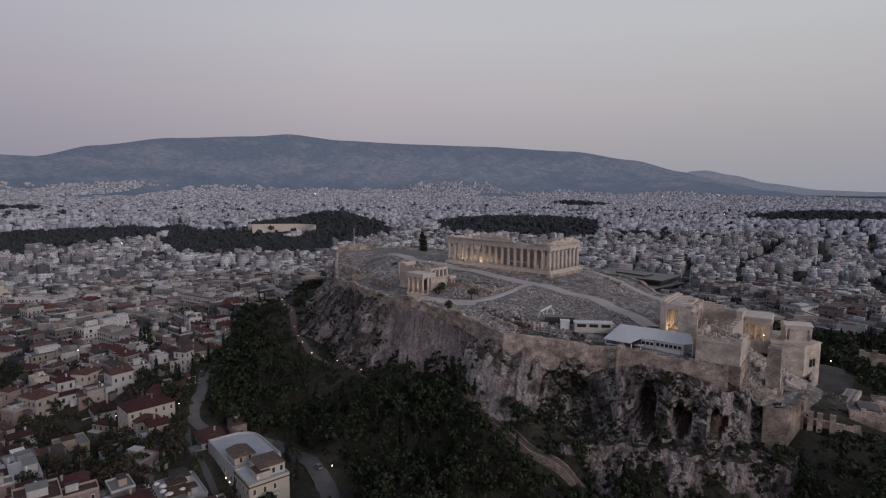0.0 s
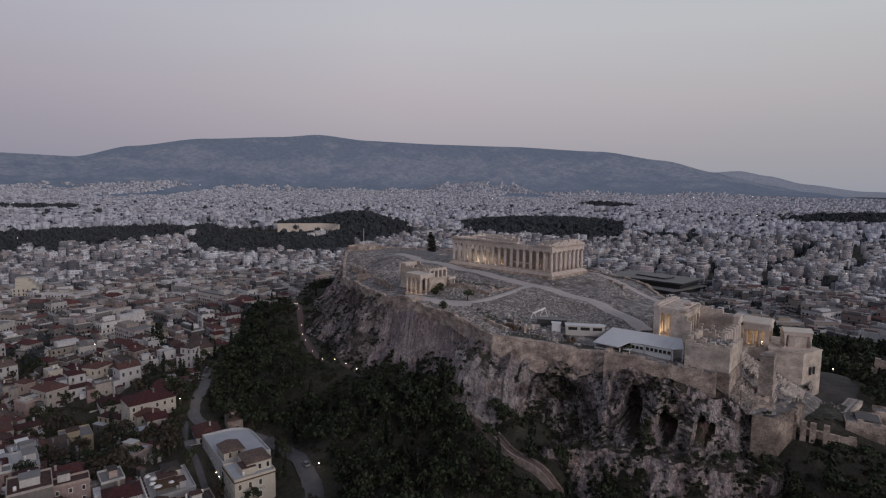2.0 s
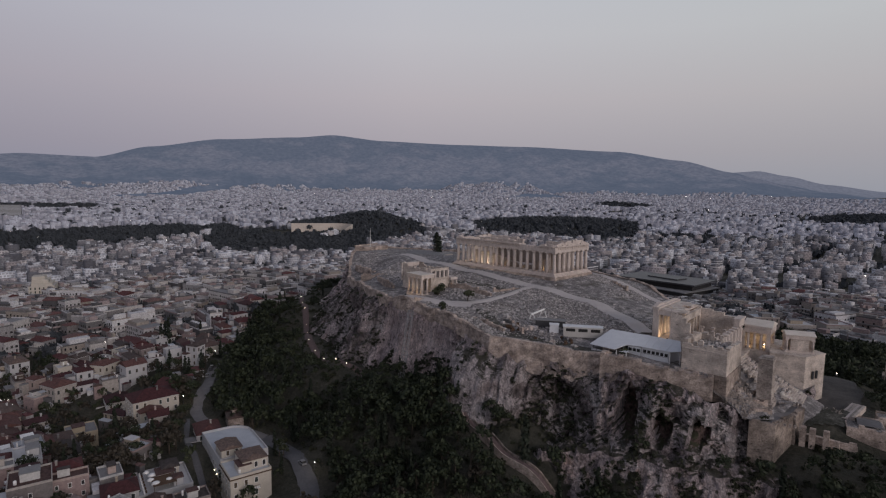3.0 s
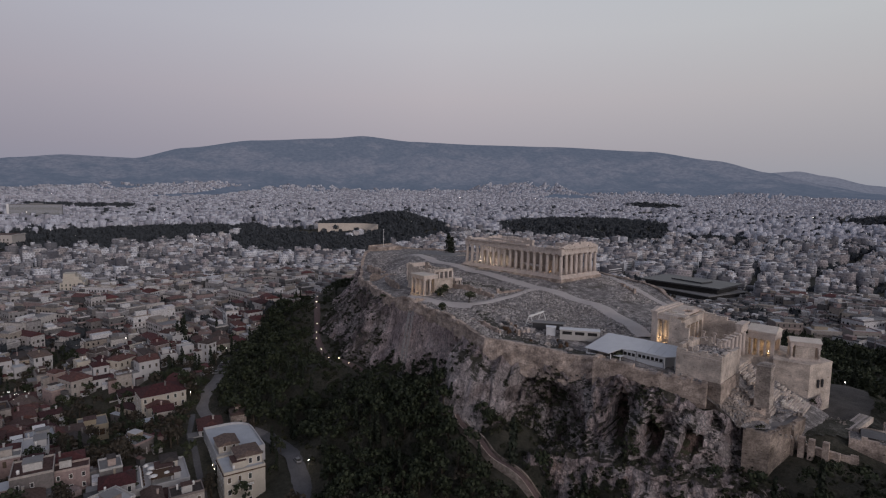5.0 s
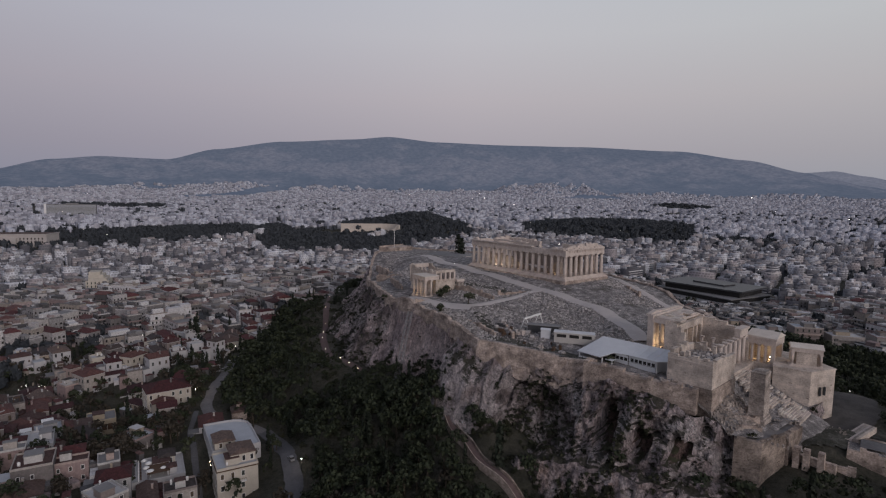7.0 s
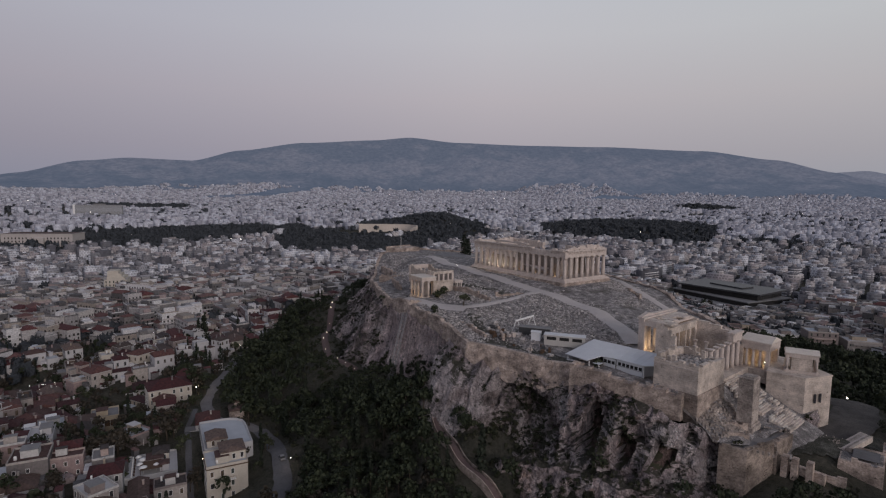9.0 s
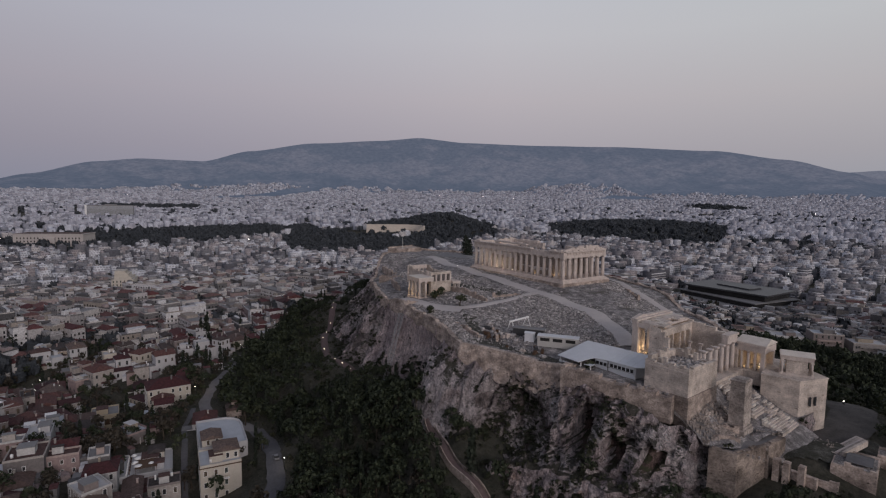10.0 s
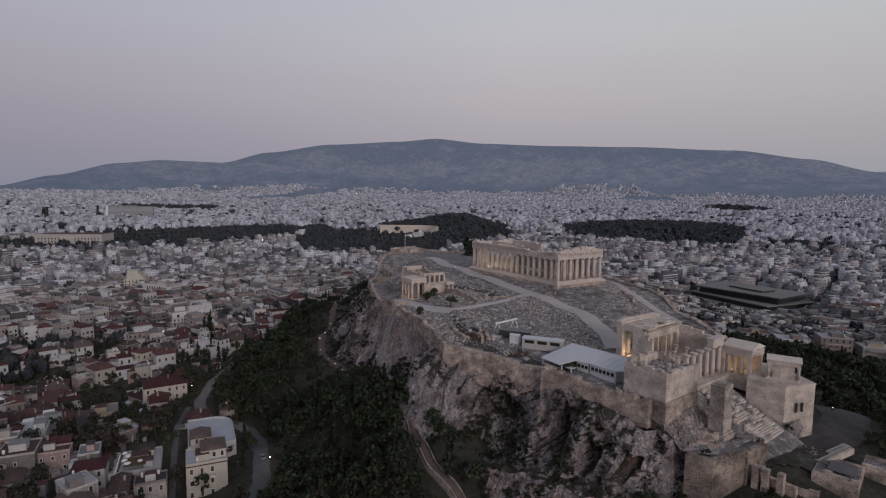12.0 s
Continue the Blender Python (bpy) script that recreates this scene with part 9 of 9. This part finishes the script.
# ---- stones on the summit ----
def rubble_field():
    rnd = random.Random(19)
    forms = []
    for k in range(5):
        s = Shape()
        a, b, c = rnd.uniform(0.4, 0.9), rnd.uniform(0.25, 0.5), rnd.uniform(0.25, 0.5)
        s.box(-a, a, -b, b, -0.3, c, taper=0.05)
        forms.append(s)
    fields = [((-62, 60), (0, 26), 24), ((-50, 76), (0, 62), 14), ((0, 34), (60, 26), 12), ((10, 62), (30, 36), 16), ((-40, 4), (10, -32), 16), ((60, 45), (110, 20), 16), ((-30, 88), (20, 76), 7), ((20, 45), (40, 30), 12), ((120, 20), (150, -5), 12)]
    lots = {k: [] for k in range(5)}
    shown = 0
    meshes = [f.mesh("stone_block", "rubble") for f in forms]
    for (x0, y0), (x1, y1), wide in fields:
        n = int((19 if x0 < 55 else 8) * wide * math.hypot(x1 - x0, y1 - y0) / 5)
        for _ in range(n):
            q, o = rnd.random(), rnd.gauss(0, 0.42) * wide
            d = math.hypot(x1 - x0, y1 - y0)
            x, y = x0 + (x1 - x0) * q - (y1 - y0) / d * o, y0 + (y1 - y0) * q + (x1 - x0) / d * o
            if not inside(RIM, x, y) or from_line(PROCESSION, x, y) < 3.4 or -7 < x < 72 and -34 < y < 9.5 - 0.086 * x or from_line([(1.5, 41), (0.5, 57), (4, 64.5), (15, 70), (36, 73)], x, y) < 3.0:
                continue
            if 26 < x < 56 and 46 < y < 73 or -90 < x < -66 and 36 < y < 83 or -58 < x < -43 and 64 < y < 78:
                continue
            if -30 < x < -8 and -8 < y < 17 and rnd.random() < 0.93:
                continue
            if from_line([(10, 33), (25, 31), (42, 33)], x, y) < 8 and rnd.random() < 0.8:
                continue
            k, sc, tn = rnd.randrange(5), rnd.choice((0.15, 0.18, 0.22, 0.27, 0.34, 0.42, 0.7)) * rnd.uniform(0.8, 1.2), rnd.uniform(0, 6)
            z = top(x, y) + 0.1
            if shown < 240 and y > 30 and sc > 0.36:
                shown += 1
                ob = single("stone_block", meshes[k], "loose cut block of grey marble on the summit", "stone", group="stone blocks", at=(x, y, z), turn=tn)
                ob.scale = (sc, sc, sc)
            else:
                lots[k].append(placing(x, y, z, sc, sc, sc, tn))
    pieces = [(np.array(forms[k].v), np.array(forms[k].f), m) for k, m in lots.items() if m]
    single("rubble", joined_mesh("rubble", pieces, "rubble"), "grey marble rubble strewn over the summit", "rubble", "stuff")


rubble_field()


# ---- lamps ----
def bulb(name, mat, r):
    return Shape().lathe([(r * 0.5, -r), (r, 0), (r * 0.5, r)], 8).mesh(name, mat)


GLOBE, SMALL = bulb("globe", "lamp_white", 0.14), bulb("globe", "lamp_warm", 0.13)


def street_lamp(x, y, z, h=5.0, light=0.0):
    t = thing("street_lamp", (x, y, z), label="slim street lamp with a bright globe", category="street lamp", group="street lamps")
    part("pole", Shape().lathe([(0.09, -0.5), (0.06, h)], 6).mesh("pole", "iron"), t)
    part("globe", GLOBE, t, at=(0, 0, h + 0.2))
    if light:
        data = bpy.data.lights.new("street_light", "POINT")
        data.energy, data.color, data.shadow_soft_size = light, (1, 0.82, 0.6), 0.15
        ob = new("street_light", data)
        ob.location = (x, y, z + h - 0.5)


for x, y, light in ((9, 143.3, 120), (101, 147, 120), (131, 160, 150), (-1, 103, 0), (150, 108, 0)):
    street_lamp(x, y, land(x, y), 4.2, light)


def path_lights():
    for k in range(13):
        q = k / 12 * (len(CLIFF_WALK) - 2)
        i = int(q)
        (x0, y0), (x1, y1) = CLIFF_WALK[i], CLIFF_WALK[i + 1]
        x, y = x0 + (x1 - x0) * (q - i) - 1.4, y0 + (y1 - y0) * (q - i) + 1.4
        t = thing("path_light", (x, y, land(x, y)), label="short post with a small warm lamp beside the footpath", category="path light", group="lights of the footpath")
        part("post", Shape().lathe([(0.05, -0.4), (0.05, 1.0)], 6).mesh("post", "iron"), t)
        part("globe", SMALL, t, at=(0, 0, 1.15))


path_lights()


def floodlight(x, y, z, energy, to, colour=(1.0, 0.76, 0.46), shown=False, size=0.5):
    """A ground floodlight that throws its light one way, towards the stones."""
    t = thing("floodlight", (x, y, z), label="small ground floodlight among the ruins", category="floodlight", group="floodlights")
    part("housing", Shape().box(-0.3, 0.3, -0.2, 0.2, -0.6, 0.1).mesh("housing", "iron"), t)
    if shown:
        part("lens", bulb("lens", "lamp_white", 0.12), t, at=(0, 0, 0.35))
    data = bpy.data.lights.new("flood", "AREA")
    data.energy, data.color, data.size = energy, colour, size
    ob = new("flood", data)
    ob.matrix_world = look((x, y, z + 0.35), to)


WHITE, AMBER = (1.0, 0.88, 0.70), (1.0, 0.68, 0.34)
TEMPLE = Matrix.Translation((31.0, -11.5, 58.1)) @ Matrix.Rotation(math.radians(-4.9), 4, "Z")
for x, e in ((31, 26), (25, 30), (19, 36), (13, 36), (7, 32), (1, 28), (-6, 22), (-15, 18)):
    p, q = TEMPLE @ Vector((x, 21.5, 0.0)), TEMPLE @ Vector((x - 1, 13.5, 7))
    floodlight(p.x, p.y, top(p.x, p.y) + 0.3, e, q, WHITE)
for x, e, tone in ((31, 90, AMBER), (25, 170, WHITE), (19, 200, WHITE), (13, 200, WHITE), (7, 120, WHITE), (1, 34, AMBER), (-11, 18, AMBER), (-25, 40, AMBER)):
    p, q = TEMPLE @ Vector((x, 12.8, 2.0)), TEMPLE @ Vector((x - 1, 6.5, 7))
    floodlight(p.x, p.y, p.z, e, q, tone)
for y in (9, 0, -9):
    p, q = TEMPLE @ Vector((-32.1, y, 2.1)), TEMPLE @ Vector((-25.7, y, 7))
    floodlight(p.x, p.y, p.z, 14, q, AMBER)
for x, y, z, e, to in ((-75.5, 56.2, 50.1, 170, (-71.5, 54, 54)), (-76, 50, 50.1, 120, (-72, 47, 54)), (-96, 34.6, 46.9, 90, (-97.5, 29, 50)), (-100.5, 34.6, 46.9, 90, (-99, 29, 50)), (-92.5, 46, 46.7, 60, (-90, 40, 50)), (-89.5, 53, 46.7, 60, (-84, 38, 52)),
                       (33.0, 71.5, 52.6, 90, (34.5, 66, 58)), (39, 70.6, 52.6, 80, (38, 66, 58)), (27.5, 62, 52.9, 90, (33, 55, 58))):
    floodlight(x, y, z, e, to, AMBER)
floodlight(76.5, 5.5, 57.8, 30, (70, -2, 64), WHITE, True)
floodlight(-121.5, 24.5, 40.2, 60, (-119, 20, 38), WHITE, True)
floodlight(-101, 33.2, 47.9, 30, (-108, 34, 50), WHITE, True)


def city_lights():
    rnd = random.Random(31)
    s = Shape()
    for _ in range(70):
        b, d = math.radians(rnd.uniform(-92, 0)), rnd.uniform(280, 3900)
        x, y = EYE_XY[0] + d * math.cos(b), EYE_XY[1] + d * math.sin(b)
        if built_on(x, y):
            continue
        r = 0.00022 * d * rnd.choice((0.6, 0.8, 1.0, 1.6))
        s.lathe([(r * 0.4, -r), (r, 0), (r * 0.4, r)], 5, at=(x, y, land(x, y) + rnd.uniform(6, 22)))
    single("city_lights", s.mesh("city_lights", "lamp_white"), "scattered first lights of the evening city", "lights", "stuff")


city_lights()


def evening_tables():
    """Small lights of the terrace taverns."""
    rnd = random.Random(44)
    for cx, cy, z, n, spread in TAVERNS:
        t = thing("string_lights", (cx, cy, z), label="string of small white lights over a tavern terrace", category="lights", group="tavern lights")
        for k in range(n):
            x, y = rnd.uniform(-spread, spread), rnd.uniform(-spread, spread) * 0.5
            part("bulb", SMALL_BULB, t, at=(x, y, rnd.uniform(0, 1.2)))
        part("pole", Shape().lathe([(0.05, -6), (0.04, 1.5)], 6).mesh("pole", "iron"), t)


SMALL_BULB = bulb("bulb", "lamp_white", 0.06)
TAVERNS = [(186, 199, -3.0, 18, 11), (163, 120, 6.0, 10, 6)]
evening_tables()
